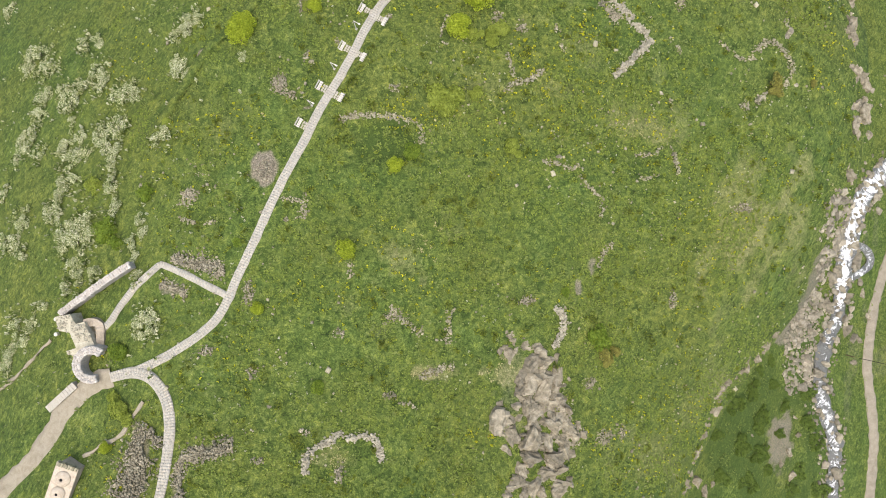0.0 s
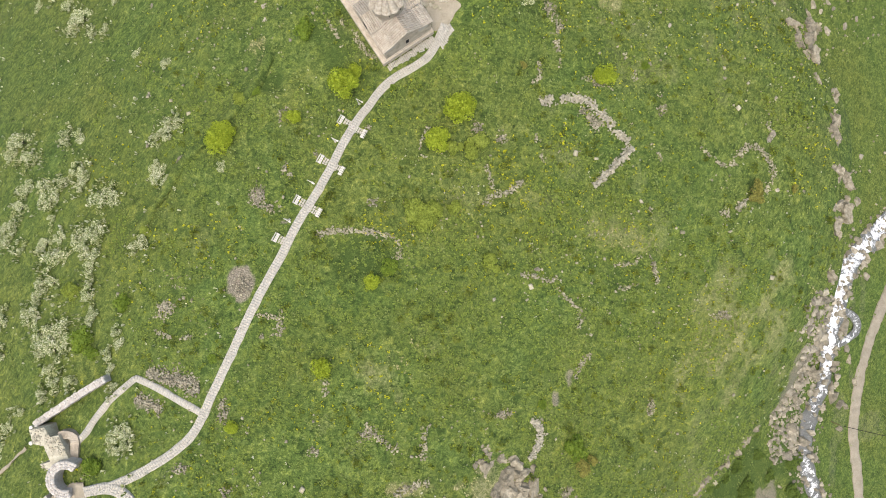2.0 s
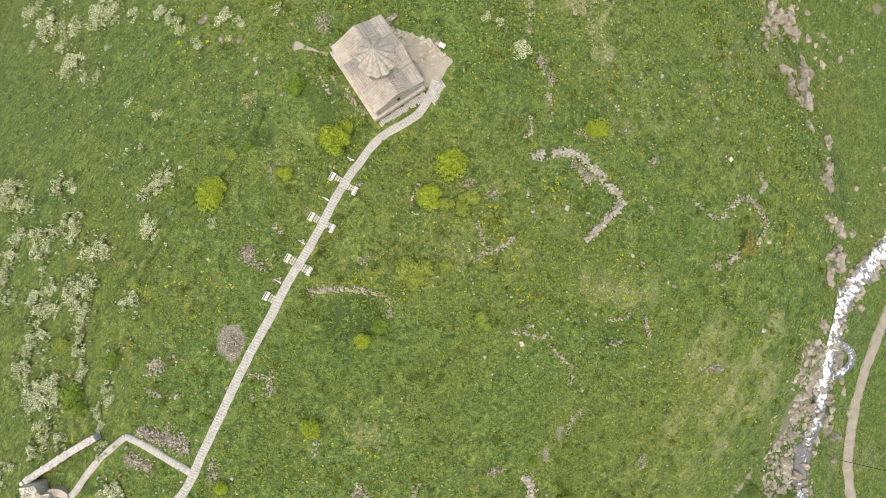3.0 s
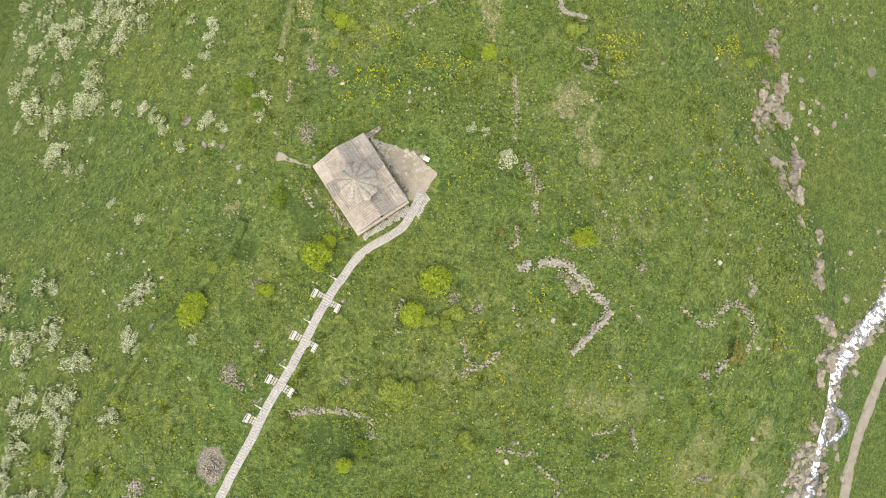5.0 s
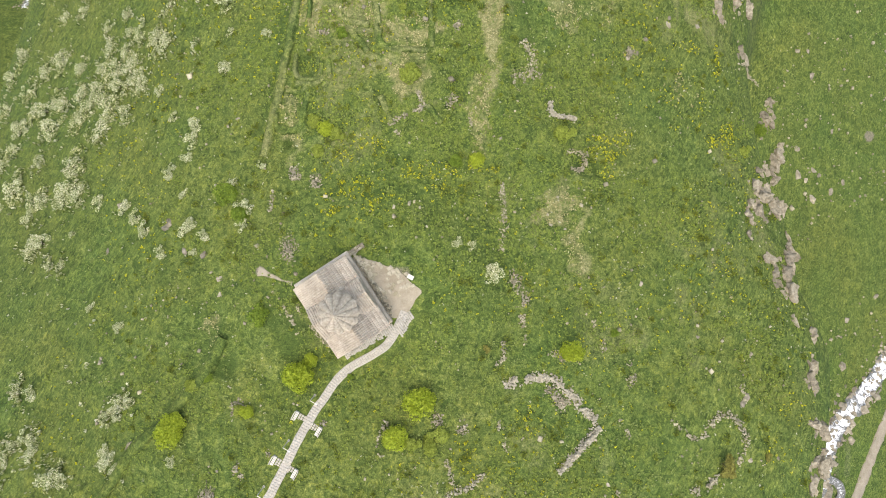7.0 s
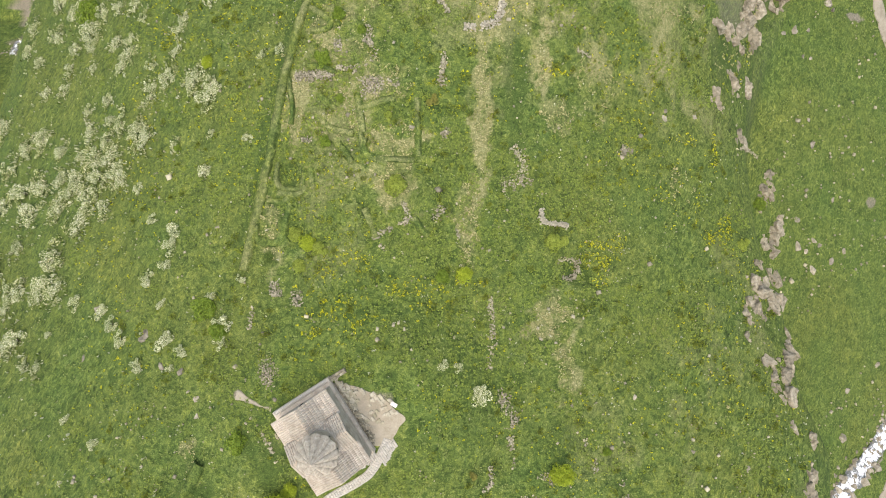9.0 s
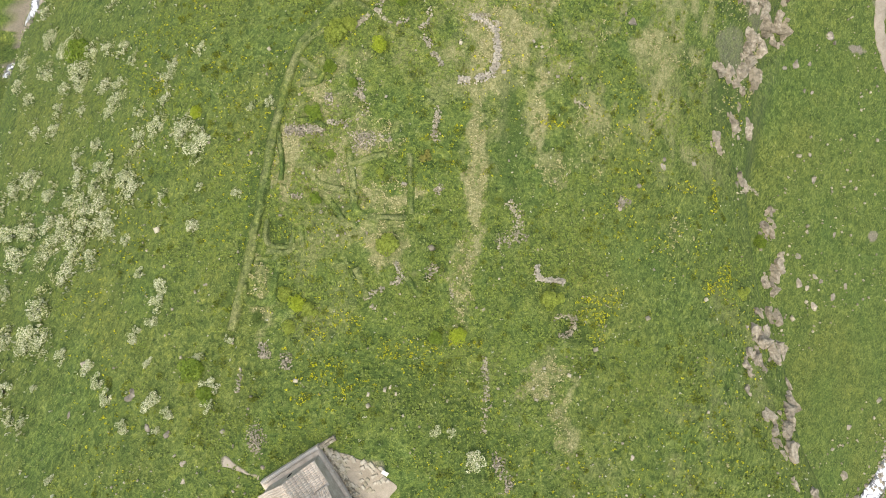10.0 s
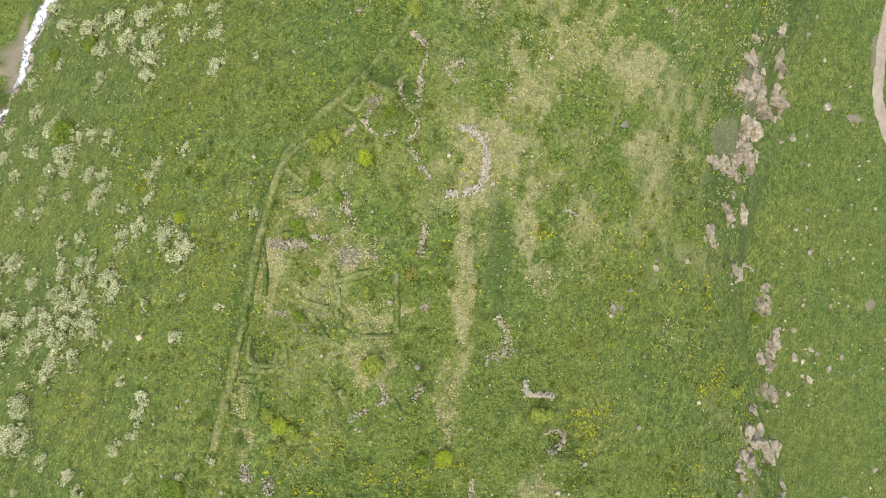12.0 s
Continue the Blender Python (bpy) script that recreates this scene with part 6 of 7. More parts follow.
# ---------------------------------------------------------------- trees and shrubs
def leaf_cloud(seed, lobes, leaves, leaf, flat=0.75, spread=0.62, lobe=0.42, gap=0.25):
    """Leaf quads on the outsides of several rounded lobes; the crown is about 1 in radius and stands on z = 0."""
    rng = np.random.RandomState(seed)
    a = rng.uniform(0, 6.28, lobes)
    r = np.sqrt(rng.rand(lobes)) * spread
    c = np.column_stack([r * np.cos(a), r * np.sin(a), 0.55 + 0.5 * flat * rng.uniform(-0.5, 1, lobes) * (1.1 - r)])
    rad = lobe * rng.uniform(0.6, 1.2, lobes)
    which = rng.randint(0, lobes, leaves)
    d = rng.randn(leaves, 3)
    d[:, 2] = np.abs(d[:, 2]) * 1.2 - 0.45
    d /= np.linalg.norm(d, axis=1)[:, None]
    p = c[which] + d * (rad[which] * rng.uniform(0.6, 1.1, leaves) ** 0.6)[:, None] * np.array([1, 1, flat])
    p[:, 2] = np.maximum(p[:, 2], 0.1)
    nrm = d + 0.65 * rng.randn(leaves, 3)
    nrm[:, 2] += 0.3
    nrm /= np.linalg.norm(nrm, axis=1)[:, None]
    t = np.cross(nrm, rng.randn(leaves, 3))
    t /= np.linalg.norm(t, axis=1)[:, None]
    b = np.cross(nrm, t)
    s = (leaf * rng.uniform(0.6, 1.4, leaves))[:, None]
    v = np.stack([p - t * s, p - b * s * 0.6 + nrm * s * 0.15, p + t * s, p + b * s * 0.6 + nrm * s * 0.15], 1)
    f = np.arange(leaves * 4).reshape(-1, 4)
    return v.reshape(-1, 3), f


def trunk_bm(height, radius, limbs, seed):
    rng = np.random.RandomState(seed)
    bm = bmesh.new()

    def limb(p0, p1, r0, r1):
        d = p1 - p0
        m = Matrix.Translation((p0 + p1) / 2) @ Vector((0, 0, 1)).rotation_difference(d.normalized()).to_matrix().to_4x4()
        bmesh.ops.create_cone(bm, cap_ends=True, segments=5, radius1=r0, radius2=r1, depth=d.length, matrix=m)

    top = Vector((0.03, -0.02, height))
    limb(Vector((0, 0, -0.25)), top, radius, radius * 0.7)
    for k in range(limbs):
        a = 6.28 * k / limbs + rng.uniform(-0.4, 0.4)
        mid = top + Vector((0.3 * math.cos(a), 0.3 * math.sin(a), 0.2))
        limb(top - Vector((0, 0, 0.06)), mid, radius * 0.6, radius * 0.4)
        limb(mid, mid + Vector((0.22 * math.cos(a + 0.4), 0.22 * math.sin(a + 0.4), 0.22)), radius * 0.4, radius * 0.15)
    return bm


def plant(name, seed, material, label, category, group, lobes, leaves, leaf, flat=0.75, spread=0.62, lobe=0.42):
    t = thing(name, (0, 0, -400), label, category, group)
    part("trunk", trunk_bm(0.2, 0.05, 4, seed), t, BARK)
    v, f = leaf_cloud(seed, lobes, leaves, leaf, flat, spread, lobe)
    part("crown", mesh_np("crown", v, f, material), t)
    return t


def drop(proto):
    for o in list(proto.children):
        bpy.data.objects.remove(o)
    bpy.data.objects.remove(proto)


veg = random.Random(21)


def set_out(protos, spots, tall=1.0, grow=1.08, streak=False):
    for k, (x, y, r) in enumerate(spots):
        p = protos[veg.randrange(len(protos))]
        s = r * grow * veg.uniform(0.92, 1.1)
        sc = Matrix.Diagonal((s * veg.uniform(0.9, 1.12) * (1.22 if streak else 1), s * veg.uniform(0.9, 1.12), s * tall * veg.uniform(0.85, 1.15), 1))
        copy_thing(p, Matrix.Translation((x, y, zat(x, y) - 0.05)) @ Matrix.Rotation(radians(66) + veg.uniform(-0.3, 0.3) + veg.choice((0, math.pi)) if streak else veg.uniform(0, 6.28), 4, 'Z') @ sc)


lime = [plant("tree", s, LIME, "round bushy tree with bright yellow-green leaves", "tree", "small trees in the meadow", 20, 3600, 0.062, 0.8) for s in (1, 2, 3)]
set_out(lime, [(6.2, 41.5, 2.75), (2.6, 36.1, 2.17), (-12.9, 45.2, 2.64), (-11.4, 47.6, 1.28), (-33.4, 35.6, 2.02), (31.5, 49.1, 2.15), (-20.9, 39.7, 1.18), (-14.9, 0, 1.75), (-7.5, 13.2, 1.25), (-28.3, -9, 1.04), (-51.2, -30.1, 1.12), (-32.8, 37.2, 1.88), (-10.8, 85.7, 1.32), (0.9, 128.2, 1.37), (-32.1, 118.1, 1.19), (14.9, 81, 1.25)])
green = [plant("bush", s, GREEN, "dense mid-green bush in the grass", "bush", "green bushes", 13, 2000, 0.08, 0.7) for s in (4, 5, 6)]
set_out(green, [(-5, 15.5, 1.34), (26.6, -15.1, 2.31), (-50.9, -16.1, 1.95), (-55.2, 3.3, 2.05), (-53.2, 1, 1.29), (-48.2, 9.3, 1.47), (20.3, -7.1, 0.85), (-31.9, 1, 0.79), (-18.9, -21, 1.12), (-9.4, 116.7, 1.82), (-8.6, 102.5, 1.25), (11.3, 80.7, 1.33), (-69.6, 136.5, 2.74), (-81.9, 158.2, 1.94), (-68.3, 158.6, 1.83), (-36.8, 102.2, 0.79), (-27.8, 74.4, 1.97), (-24.8, 70.8, 1.56), (-27.9, 44.5, 0.93), (39.7, 51.8, 1), (-5, 45.1, 0.55), (92.7, 98.7, 1.81), (-19.9, 54.8, 1.87), (-7.1, 124.4, 1.28), (-3.2, 121.6, 0.91), (4.5, 135.8, 0.92), (-6.2, 109.8, 0.81)], 0.8)
olive = [plant("bush", s, OLIVE, "loose olive-green bush in the grass", "bush", "olive bushes", 16, 2300, 0.085, 0.7, 0.68, 0.36) for s in (7, 8)]
set_out(olive, [(-49.5, -24.5, 1.74), (-50.9, -22.9, 1.14), (-48.1, -26, 1.04), (-0.7, 24.2, 2.13), (1.7, 24.1, 1.78), (0.6, 22.8, 1.6), (5.4, 25.2, 1.17), (9.3, 36, 1.56), (8, 34.9, 1.09), (-30.7, 43.1, 1.3), (-12.9, 87.1, 1.17), (11.6, 16.5, 1.75), (-45.3, 20.9, 1.12), (-58.7, 10.6, 1.72), (5.2, 35.3, 1.67), (8, 34.3, 1.3), (-22.2, 39.8, 1.11), (3.3, 95.5, 2.13), (-6.5, 130.5, 2.04), (-4.2, 131.9, 1.29), (-8.5, 85, 1.41), (-11.9, 81.9, 1.14), (30.7, 87.2, 1.88), (2, 106.9, 0.98), (7.9, 154.1, 1.34), (72.2, 87.8, 1.34)], 0.75)
dark = [plant("bush", s, DARKLEAF, "dark green bush on the shaded valley side", "bush", "bushes on the valley side", 14, 800, 0.105, 0.7, 0.75, 0.36) for s in (24, 25)]
TDARK = [(72.1, -48.1, 1.78), (77.7, -42, 2.11), (83.4, -38, 1.83), (86.5, -46.1, 2.16), (79.8, -52.9, 2.43), (86.7, -56.2, 2.01), (74.2, -60.4, 2.09), (93.7, -50.1, 1.41), (102, -41.5, 1.76), (104.3, -49.1, 2.1), (107.7, -55.2, 1.96), (102.4, -62.6, 2.25), (109.2, -69.5, 1.97), (81.9, -62.5, 1.99), (91.4, -37.3, 1.4), (106.3, -40.3, 1.46), (98.2, -67.6, 1.75), (58.2, -29.8, 1.04), (85.3, -33.6, 1.23), (89.2, -30.8, 1.24), (94.6, -43.9, 1.26), (89.8, -60.6, 1.4)]
set_out(dark, [(x + veg.uniform(-1, 1) * r, y + veg.uniform(-1, 1) * r, r * veg.uniform(0.45, 0.85)) for x, y, r in TDARK for _ in range(4)], 0.7, 1.2)
russet = [plant("bush", s, RUSSET, "sparse russet-olive bush in the grass", "bush", "russet bushes", 11, 1300, 0.08, 0.7, 0.68, 0.36) for s in (9, 10)]
set_out(russet, [(58.8, 29.5, 1.99), (60.1, 28.3, 1.2), (16.7, 49.6, 0.85), (27.3, -18.5, 1.94), (29.4, -17.7, 1.17), (67.9, 30.1, 0.93), (9, 109.8, 1.26)], 0.75)
white = [plant("flowering_shrub", s, BLOSSOM, "shrub covered in cream-white blossom on the slope", "shrub", "blossoming shrubs", 13 + s % 5, 1500, 0.062, 0.7, 0.85, 0.33) for s in range(11, 17)]
SHRUBS_A = [(-97.6, 53.8, 1.28), (-80.1, 38.5, 2.03), (-82.9, 36.5, 1.36), (-76.2, 34.7, 1.54), (-68, 38.7, 1.18), (-61.8, 31.8, 1.33), (-60.6, 29.4, 1.21), (-67.8, 26.4, 1.76), (-70.4, 29.1, 1.05), (-75.1, 28.9, 1.4), (-75.5, 25.1, 1.38), (-65.5, 29.9, 0.93), (-66.6, 23, 0.92), (-80, 21.1, 0.97), (-76.7, 21.3, 1.06), (-78.4, 18.7, 1.17), (-73.9, 17.2, 1.04), (-80.3, 16.6, 0.85), (-68.1, 17.8, 0.91), (-63.7, 19.5, 1), (-66.9, 18.4, 1.11), (-64.8, 15.5, 1.68), (-62.7, 16.3, 0.98), (-59, 19.2, 1.37), (-55.5, 20.4, 1.45), (-55.2, 26.4, 1.57), (-52.7, 26.4, 1.17), (-55.4, 16.4, 1.15), (-57.5, 17.5, 1.16), (-46.1, 18.8, 1.12)] + [(-47.4, 17.9, 0.84), (-44.3, 30.5, 1.15), (-45.4, 31.8, 0.87), (-43.8, 39.1, 0.98)]
SHRUBS_B = [(-42.2, 40, 0.88), (-46.3, 36.8, 0.88), (-44.8, 38.2, 0.88), (-65.9, 10.9, 1.18), (-63.4, 11.8, 1.17), (-66.8, 9, 1.08), (-67, 6.5, 1.37), (-63.2, 3.9, 1.73), (-60.1, 4.4, 1.52), (-60.8, 1, 1.7), (-64, 0.9, 1.15), (-58.1, 2.9, 1.13), (-55.7, 14.4, 0.86), (-55.1, 10.5, 1.04), (-53.9, 6.6, 1.21), (-48.8, 4.8, 0.82), (-48, 2.8, 0.82), (-50, 1, 0.82), (-49.2, -1.3, 0.81), (-48.4, -4, 0.81), (-74.7, 4.6, 1.31), (-77.2, 1.6, 1.63), (-74.2, -0.9, 1.1), (-82, 10.2, 0.85), (-60, -4.6, 1.03), (-61.5, -2.7, 1.03), (-56.6, -3.6, 0.92), (-62.2, -6.6, 0.94), (-66.9, -9.4, 0.86), (-73.4, -13.5, 1.17)] + [(-71.3, -15.5, 1.15), (-74.2, -17.9, 1.17), (-74.5, -20.3, 1.07), (-69.2, -12.3, 0.86), (-46.8, -11.6, 1.41), (-45.1, -12.2, 1.14), (-47.3, -13.2, 1.06), (-45.9, -10.5, 1.06)]
SHRUBS_C = [(-98.1, 112.9, 1.75), (-79.1, 107.9, 1.59), (-85.2, 106.1, 1.36), (-101.7, 107.4, 1.77), (-90.7, 101.5, 1.79), (-81.6, 95.3, 2.22), (-75.4, 95.6, 1.66), (-77.8, 90.5, 2.17), (-89.4, 92.3, 2.15), (-100.2, 98.9, 1.86), (-94.5, 82.8, 1.88), (-85.2, 77.4, 2.17), (-91.6, 86.8, 1.47), (-79.3, 83.1, 1.13), (-67.1, 81.1, 2.02), (-67.4, 76.4, 2), (-68.3, 73.7, 1.64), (-75.9, 74.3, 1.94), (-63.6, 75.5, 1.5), (-78.3, 70.6, 1.33), (-71.6, 65.4, 1.97), (-74.8, 64.3, 1.41), (-67.4, 61.2, 0.9), (-64, 61.1, 0.89), (-60.4, 89, 1.87), (-68.3, 91.6, 1.71), (-65.5, 95.1, 1.58), (-57.1, 97.3, 1.87), (-58.8, 93.6, 1.64), (-54.2, 91.5, 1.26)] + [(-50.4, 97.2, 1.36), (-54.6, 101.9, 1.52), (-63.6, 102.7, 1.34), (-70.8, 104.4, 1.14)]
SHRUBS_D = [(-45.5, 95, 0.88), (-41.1, 89.4, 0.85), (-35.6, 87.2, 1.25), (-36.2, 84.5, 1.24), (-36.8, 81.3, 0.93), (-40.5, 78.4, 0.94), (-39.8, 79.9, 0.73), (-36.6, 74.8, 0.71), (-46.9, 70.6, 1.16), (-50.1, 72.4, 1.07), (-57.2, 73.5, 1.11), (-44.4, 68.3, 1.24), (-39.9, 64.3, 0.91), (-35.1, 68.7, 1.4), (-31.5, 67.4, 0.89), (-33.4, 64.4, 0.59), (-24.4, 72.3, 1.36), (-24.6, 69.3, 1.07), (-26.9, 76.4, 0.79), (-21.8, 79.6, 0.69), (-30.5, 98.1, 0.93), (-53.6, 54.2, 0.83), (-46.6, 51.3, 0.8), (17.8, 61.7, 1.55), (17.6, 62.4, 0.97), (-62.8, 67.4, 0.67), (-89.5, 72.6, 1.15), (-63.9, 38.5, 1.14), (-43.9, 37.3, 0.95), (-42, 39.3, 0.86)] + [(-44.4, 31, 0.84), (-32.8, 31.5, 0.82), (-43, 29.4, 0.84), (11.7, 66.9, 0.86), (14.1, 66.5, 0.77)]
SHRUBS_E = [(-87.9, 172.5, 1.61), (-80.5, 165.8, 1.68), (-69.9, 162.8, 2.13), (-61.5, 163.3, 2.06), (-64.5, 156.4, 1.4), (-52.3, 162.7, 1.98), (-47.2, 155.4, 1.88), (-55.6, 157.5, 1.72), (-50.3, 152.2, 1.42), (-45.4, 150, 1.72), (-45.9, 146.2, 1.36), (-61.7, 148.8, 1.36), (-78.5, 155.3, 0.95), (-38.5, 155.2, 1.01), (-35.8, 156, 0.78), (-32.4, 159.3, 1.22), (-30.2, 153.6, 1.29), (-28.2, 146.2, 1.35), (-29, 144.9, 0.93), (-20.3, 147.2, 0.6), (-41.2, 161.5, 1.17), (-89.3, 151.9, 1.27), (-83.3, 143.6, 1.48), (-81.9, 133.6, 1.58), (-87.4, 128.5, 1.21), (-74.5, 138.3, 1.92), (-68.2, 132.2, 1.97), (-65.3, 136.1, 1.46), (-60.3, 135.6, 1.19), (-54.6, 135, 1.04)] + [(-66.9, 128.3, 1.45), (-73.5, 129, 1.25), (-58.7, 126.9, 1.16), (-54.1, 126.7, 1.13), (-54, 123.2, 1.34), (-55.2, 120.9, 1.01), (-74, 123.9, 1.24), (-74.5, 119.1, 1.11), (-81.5, 119.5, 1.02)]
SHRUBS_F = [(-65.1, 122.4, 0.71), (-50.9, 131.1, 1.01), (-40.2, 126, 1.05), (-40.1, 121.7, 0.93), (-39.2, 128.1, 0.94), (-32.9, 130.9, 0.81), (-46.5, 119.7, 0.96), (-57.9, 114.1, 1.01), (-64.2, 112.9, 1.04), (-45.4, 114.3, 1.37), (-41.3, 116.5, 1.34), (-34.3, 115.5, 1.59), (-30.3, 113.6, 1.46), (-31.5, 111.5, 1.56), (-35.3, 113.5, 1.19), (-17.5, 119.1, 0.75), (-21.1, 118.1, 0.66), (-79.2, 107.6, 1.49), (-71.5, 104.4, 1.3), (-62.5, 107.2, 1.25), (-53, 108.8, 1.41), (-56.5, 105.4, 1.32), (-55.9, 109.7, 0.99), (-47.7, 106.9, 1.57), (-45.6, 104.5, 1.45), (-37.5, 102.6, 0.89), (-29.7, 104.6, 0.67), (-22.4, 103.2, 0.83), (-69.1, 97.7, 1.62), (-63.1, 97.2, 1.9)] + [(-59, 101.7, 1.66), (-30, 97.7, 0.66), (-77.1, 97, 1.44), (-52.7, 97.8, 1.38), (-51.6, 99.9, 1.06), (75.9, 154.7, 0.93), (-95.4, 139.3, 1.42), (-95.5, 133.3, 1.41)]
for spots in (SHRUBS_A, SHRUBS_B, SHRUBS_C, SHRUBS_D, SHRUBS_E, SHRUBS_F):
    set_out(white, spots, 0.9, 1.14, True)
beside = []
for spots in (SHRUBS_A, SHRUBS_B, SHRUBS_C, SHRUBS_E, SHRUBS_F):
    for x, y, r in spots:
        for _ in range(2 if r > 1.25 else 1):
            a = radians(68) + veg.choice((0, math.pi)) + veg.gauss(0, 0.7)
            d = r * veg.uniform(1.0, 2.1)
            beside.append((x + d * math.cos(a), y + d * math.sin(a), r * veg.uniform(0.4, 0.75)))
vs, n_leaf = [], 260
for k, (x, y, r) in enumerate(beside):
    v, f = leaf_cloud(300 + k, 9, n_leaf, 0.12, 0.6, 0.8, 0.34)
    a = radians(66) + veg.uniform(-0.3, 0.3)
    u, w = v[:, 0] * r * 1.5, v[:, 1] * r * 0.9
    vs.append(np.column_stack([x + u * math.cos(a) - w * math.sin(a), y + u * math.sin(a) + w * math.cos(a), zat(x, y) - 0.05 + v[:, 2] * r]))
vs = np.concatenate(vs)
tagged(new("budding_shrubs", mesh_np("budding_shrubs", vs, np.arange(len(vs)).reshape(-1, 4), BUDDING)), "small green shrubs with opening cream blossom", "shrubs", kind="stuff")
for p in lime + green + olive + dark + russet + white:
    drop(p)

# ---------------------------------------------------------------- weeds, grass and flowers
LINES = [np.array(p, float) for p in (PATH_MAIN, PATH_GATE, PATH_BRANCH, TRACK_LINE, ROAD_LINE)]
LINES = np.concatenate([resample(p, 0.8) for p in LINES] + [rv, sv])


def free(x, y, clear=1.35):
    c, s = math.cos(CH_A), math.sin(CH_A)
    u, v = (x - CH_O.x) * c + (y - CH_O.y) * s, -(x - CH_O.x) * s + (y - CH_O.y) * c
    ok = ~((u > -0.4) & (u < 14.6) & (v > -0.4) & (v < 10.2))
    ok &= ~((v > 9.5) & (v < 10.9 + 0.72 * u) & (u > -0.5) & (u < 17.5 - 0.5 * (v - 9.7)))
    for part_ in np.array_split(LINES, 12):
        ok &= np.min(np.hypot(x[:, None] - part_[None, :, 0], y[:, None] - part_[None, :, 1]), axis=1) > clear
    ok &= blot(x, y, SOIL) < 0.5
    return ok


def tufts(name, x, y, r, high, leaves, material, label, category, seed, up=0.5, broad=0.45):
    """Clumps of leaves that spread from their foot, one mesh for all."""
    rng = np.random.RandomState(seed)
    n = len(x)
    a = rng.uniform(0, 6.28, (n, leaves))
    l = r[:, None] * rng.uniform(0.55, 1.15, (n, leaves))
    z0 = ground_z(x, y)[:, None] + 0 * a
    h = high[:, None] * rng.uniform(0.4, 1.1, (n, leaves))
    cx, cy = np.cos(a), np.sin(a)
    ox, oy = x[:, None] + 0.2 * l * cx, y[:, None] + 0.2 * l * cy
    w = l * broad
    base = np.stack([ox, oy, z0 + 0.1 * h], -1)
    left = np.stack([x[:, None] + 0.62 * l * cx - w * cy, y[:, None] + 0.62 * l * cy + w * cx, z0 + h], -1)
    right = np.stack([x[:, None] + 0.62 * l * cx + w * cy, y[:, None] + 0.62 * l * cy - w * cx, z0 + h], -1)
    tip = np.stack([x[:, None] + l * cx, y[:, None] + l * cy, z0 + h * up], -1)
    v = np.stack([base, right, tip, left], 2).reshape(-1, 3)
    f = np.arange(n * leaves * 4).reshape(-1, 4)
    return tagged(new(name, mesh_np(name, v, f, material)), label, category, kind="stuff")


def strew(n, seed, x0, x1, y0, y1):
    rng = np.random.RandomState(seed)
    return rng.uniform(x0, x1, n), rng.uniform(y0, y1, n), rng


# leafy weeds on the spur, thicker in drifts
x, y, rng = strew(86000, 31, -62, 84, -62, 174)
dens = 1.25 * fuzz(x, y, 11, 1) + 0.8 * fuzz(x, y, 3, 4) - 0.75 * blot(x, y, DRY + DRY_MORE) - 0.35 * smooth((x - 40) / 30) - 0.4 * smooth((-35 - x) / 15) - 0.22 * smooth((y - 92) / 15) * smooth((x - 8) / 15)
ok = (dens > 0.84 + 0.2 * rng.rand(len(x))) & (x < brink(y) - 0.5)
x, y = x[ok], y[ok]
ok = free(x, y)
x, y = x[ok], y[ok]
r = rng.uniform(0.16, 0.36, len(x)) * (0.8 + 0.5 * fuzz(x, y, 6, 2))
tufts("leafy_weeds", x, y, r, r * 0.9, 6, WEED, "broad-leaved green weeds all over the meadow", "weeds", 32)
# yellow-green cushions of weeds, each of many small leaves
x, y, rng = strew(4200, 35, -46, 80, -58, 172)
ok = (fuzz(x, y, 9, 2) + 0.7 * fuzz(x, y, 3, 5) > 0.72) & (x < brink(y) - 2) & (blot(x, y, DRY + DRY_MORE) < 0.5)
x, y = x[ok], y[ok]
size = np.minimum(1.0, 0.22 + 0.2 * rng.exponential(size=len(x)))
k = np.repeat(np.arange(len(x)), np.where(size > 0.55, 18, 8))
a, d = rng.uniform(0, 6.28, len(k)), np.sqrt(rng.rand(len(k))) * size[k]
cx, cy = x[k] + d * np.cos(a), y[k] + d * np.sin(a)
ok = free(cx, cy)
cx, cy, rise = cx[ok], cy[ok], (size[k] * 1.1 * (1.1 - (d / size[k]) ** 2))[ok]
tufts("weed_cushions", cx, cy, 0.13 + 0.10 * rng.rand(len(cx)), rise + 0.1, 5, CUSHION, "yellow-green cushions of leafy weeds in the meadow", "weeds", 36, 0.8)
# grass in tussocks everywhere
x, y, rng = strew(42000, 41, -112, 150, -62, 176)
ok = (fuzz(x, y, 4, 2) + fuzz(x, y, 1.5, 3) > 0.85) & ~((x > brink(y)) & (x < brink(y) + 14))
x, y = x[ok], y[ok]
ok = free(x, y, 1.2)
x, y = x[ok], y[ok]
r = rng.uniform(0.25, 0.6, len(x))
tufts("grass_tussocks", x, y, r, r * 0.8, 5, GRASS, "green grass tussocks", "grass", 42, 0.75, 0.22)
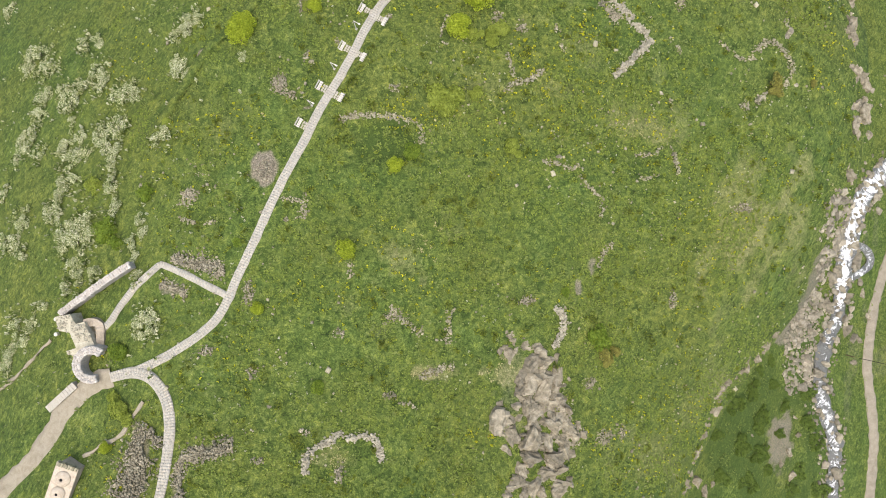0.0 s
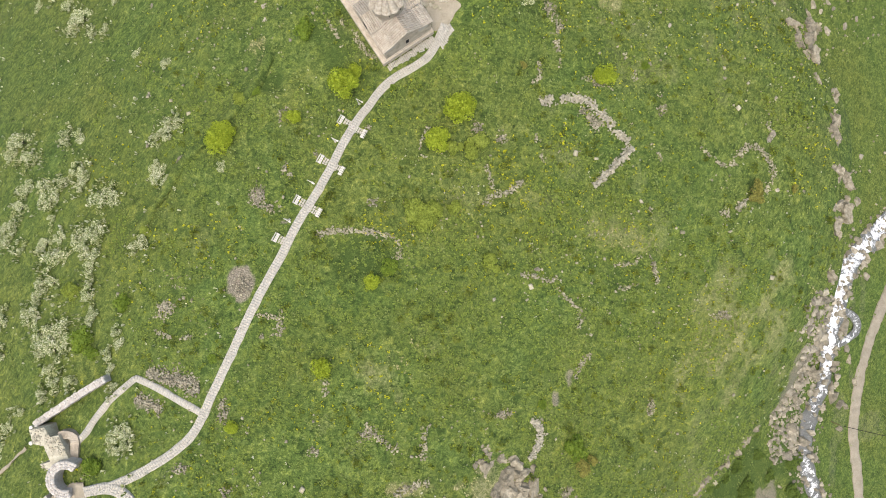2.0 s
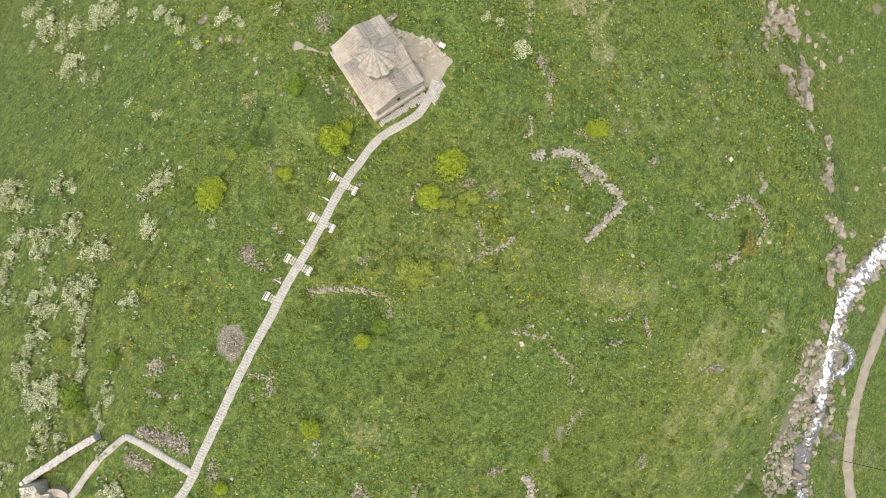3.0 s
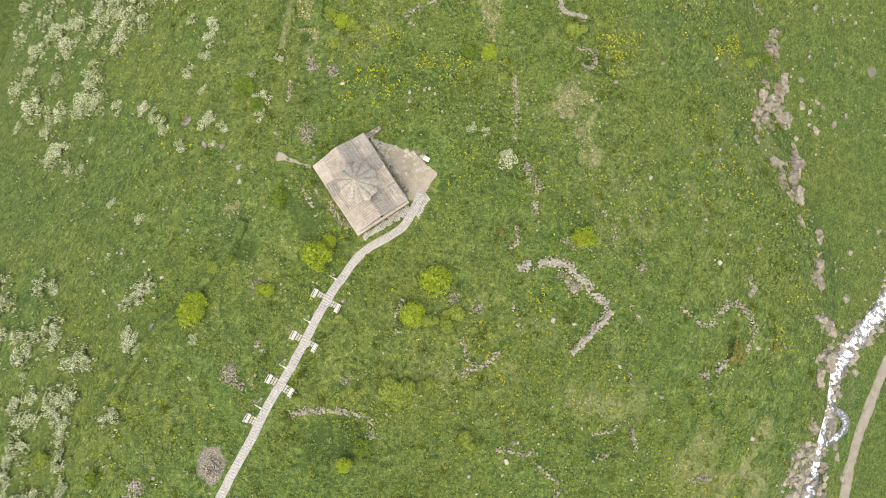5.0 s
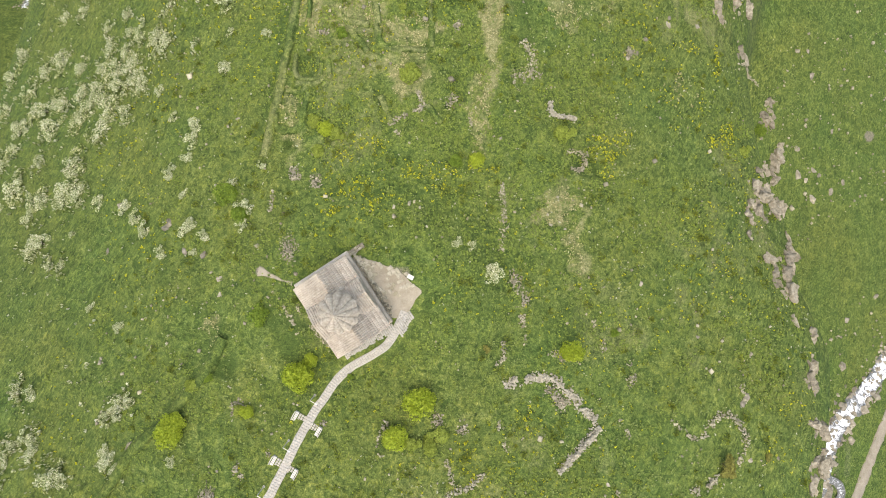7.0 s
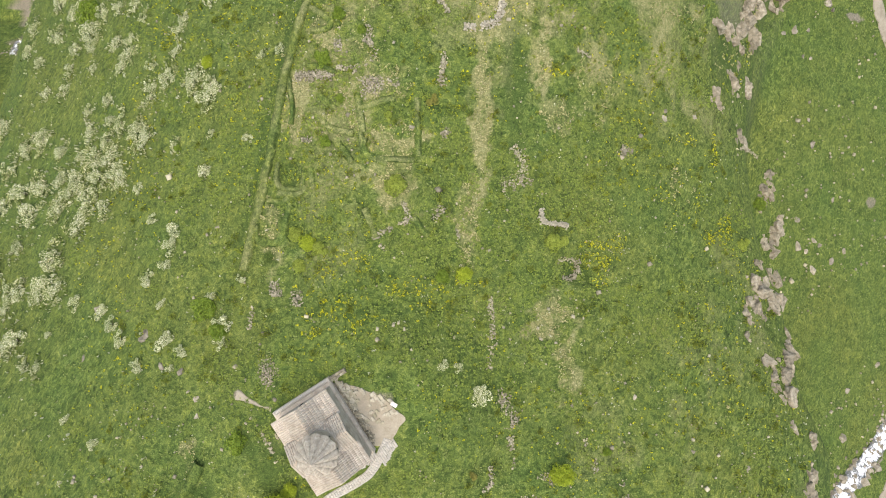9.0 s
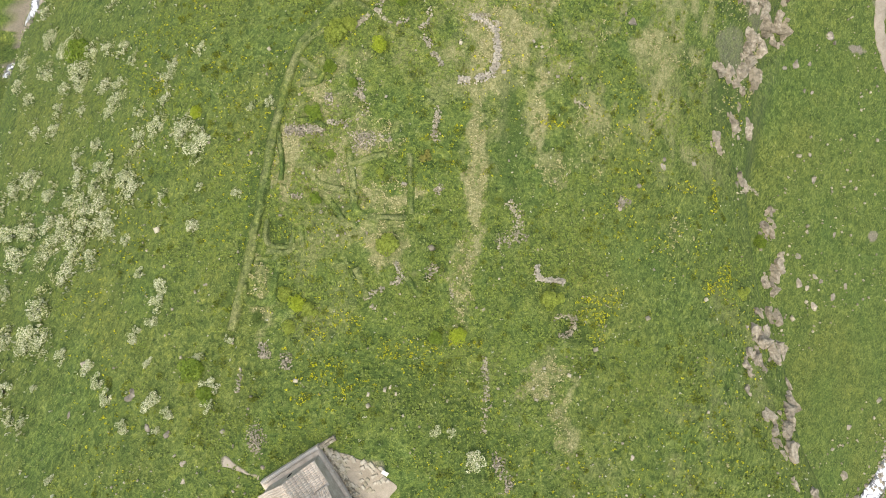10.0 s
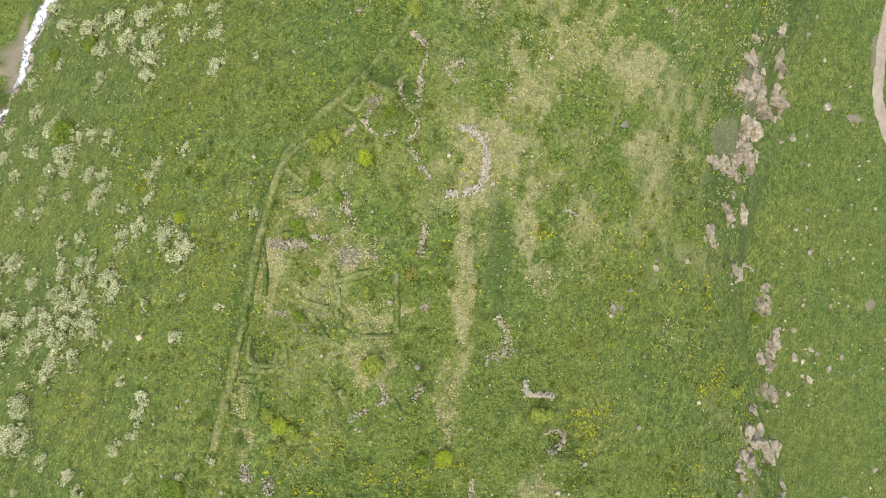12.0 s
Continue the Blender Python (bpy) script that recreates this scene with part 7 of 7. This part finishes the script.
# straw-coloured tussocks in the dry patches and on the windward slope
x, y, rng = strew(60000, 51, -60, 84, -62, 174)
side = 0.5 * smooth((x - 38) / 25) * smooth((95 - y) / 40)
top = smooth((y - 112) / 25) * smooth((x - 5) / 15)
dd = np.maximum(blot(x, y, DRY + DRY_MORE), 0.55 * np.maximum(side, top) * smooth(fuzz(x * 1.5, y, 8, 2) * 1.7 - 0.4))
ok = (dd > 0.25 + 0.5 * rng.rand(len(x))) & (x < brink(y) - 0.5)
x, y = x[ok], y[ok]
ok = free(x, y, 1.2)
x, y = x[ok], y[ok]
r = rng.uniform(0.25, 0.55, len(x))
tufts("dry_tussocks", x, y, r, r * 0.6, 6, STRAW, "straw-coloured dry grass tussocks", "dry grass", 52, 0.7, 0.2)
# yellow flowers, in patches and singly
YPATCH = [(0.1, 73.5, 3.3, 1.7, 0.7), (-7.8, 81, 2.7, 1.7, 0.5), (-5.7, 75.6, 4.8, 2.4, 0.4), (39.2, 84.5, 3, 2.1, 0.75), (42.9, 87.5, 1.6, 1.3, 0.6), (-8.9, 71.7, 1.4, 1, 0.6), (7.7, 78, 5.8, 2.9, 0.3), (67.8, 89.3, 1.8, 3.5, 0.5), (66.6, 108.3, 1, 3, 0.6), (58.9, 107.8, 2.7, 1.3, 0.5), (66.2, 104.4, 0.9, 1.7, 0.6), (41.6, 84.6, 1.8, 1.4, 0.6), (39.4, 80.1, 1.3, 1.3, 0.6), (63.4, 88.7, 1.6, 1.3, 0.6), (20.3, 131.8, 0.9, 0.9, 0.2), (30.5, 117.3, 2.4, 1.4, 0.5), (17.6, 79.1, 1.8, 1.3, 0.4), (-4.9, 82.8, 4.4, 2.2, 0.5)] + [(-42.8, 123.9, 2.1, 2.6, 0.4), (4.6, -29.8, 1.4, 1.1, 0.6), (7.9, -31, 0.9, 0.9, 0.6), (-7.9, 3.3, 0.5, 0.4, 0.9), (24.7, 36.8, 2.9, 2.4, 0.25), (13.7, 33, 2.8, 2.8, 0.25), (-5.8, 21.7, 4.5, 2.7, 0.2), (16.5, 27.3, 3.8, 2.8, 0.25)]
x, y, rng = strew(110000, 61, -60, 84, -50, 174)
d = np.maximum(1.5 * blot(x, y, YPATCH, 0.8), 0.09 * smooth(fuzz(x, y, 13, 5) * 2.2 - 0.9))
ok = (rng.rand(len(x)) < d * 1.5) & (x < brink(y))
x, y = x[ok], y[ok]
ok = free(x, y)
x, y = x[ok], y[ok]
r = rng.uniform(0.08, 0.30, len(x))
tufts("yellow_flowers", x, y, r, 0.4 + 0 * r, 5, YELLOW, "yellow-flowering weeds in patches", "flowers", 62, 0.9)
x, y, rng = strew(15000, 71, -105, 84, -60, 174)
ok = rng.rand(len(x)) < 0.4 * smooth(fuzz(x, y, 10, 3) * 2 - 0.6)
ok &= (x < brink(y))
x, y = x[ok], y[ok]
ok = free(x, y)
x, y = x[ok], y[ok]
r = rng.uniform(0.08, 0.24, len(x))
tufts("white_flowers", x, y, r, 0.35 + 0 * r, 5, PETAL, "small white flower heads in the grass", "flowers", 72, 0.9)

# blossom sprigs and seedlings between the shrubs of the western slope
x, y, rng = strew(60000, 81, -112, -30, -40, 174)
near = np.zeros(len(x))
for spots in (SHRUBS_A, SHRUBS_B, SHRUBS_C, SHRUBS_E, SHRUBS_F):
    for cx, cy, r in spots:
        near = np.maximum(near, np.clip(1.6 - np.hypot(x - cx, (y - cy) * 0.8) / (r * 1.7), 0, 1))
ok = rng.rand(len(x)) < near * 0.55 * (fuzz(x, y, 2.2, 1) > 0.45) + 0.008
x, y = x[ok], y[ok]
r = rng.uniform(0.15, 0.5, len(x))
tufts("blossom_sprigs", x, y, r, 0.5 + r, 6, BLOSSOM, "low sprigs of cream blossom between the shrubs", "shrubs", 82, 0.95)
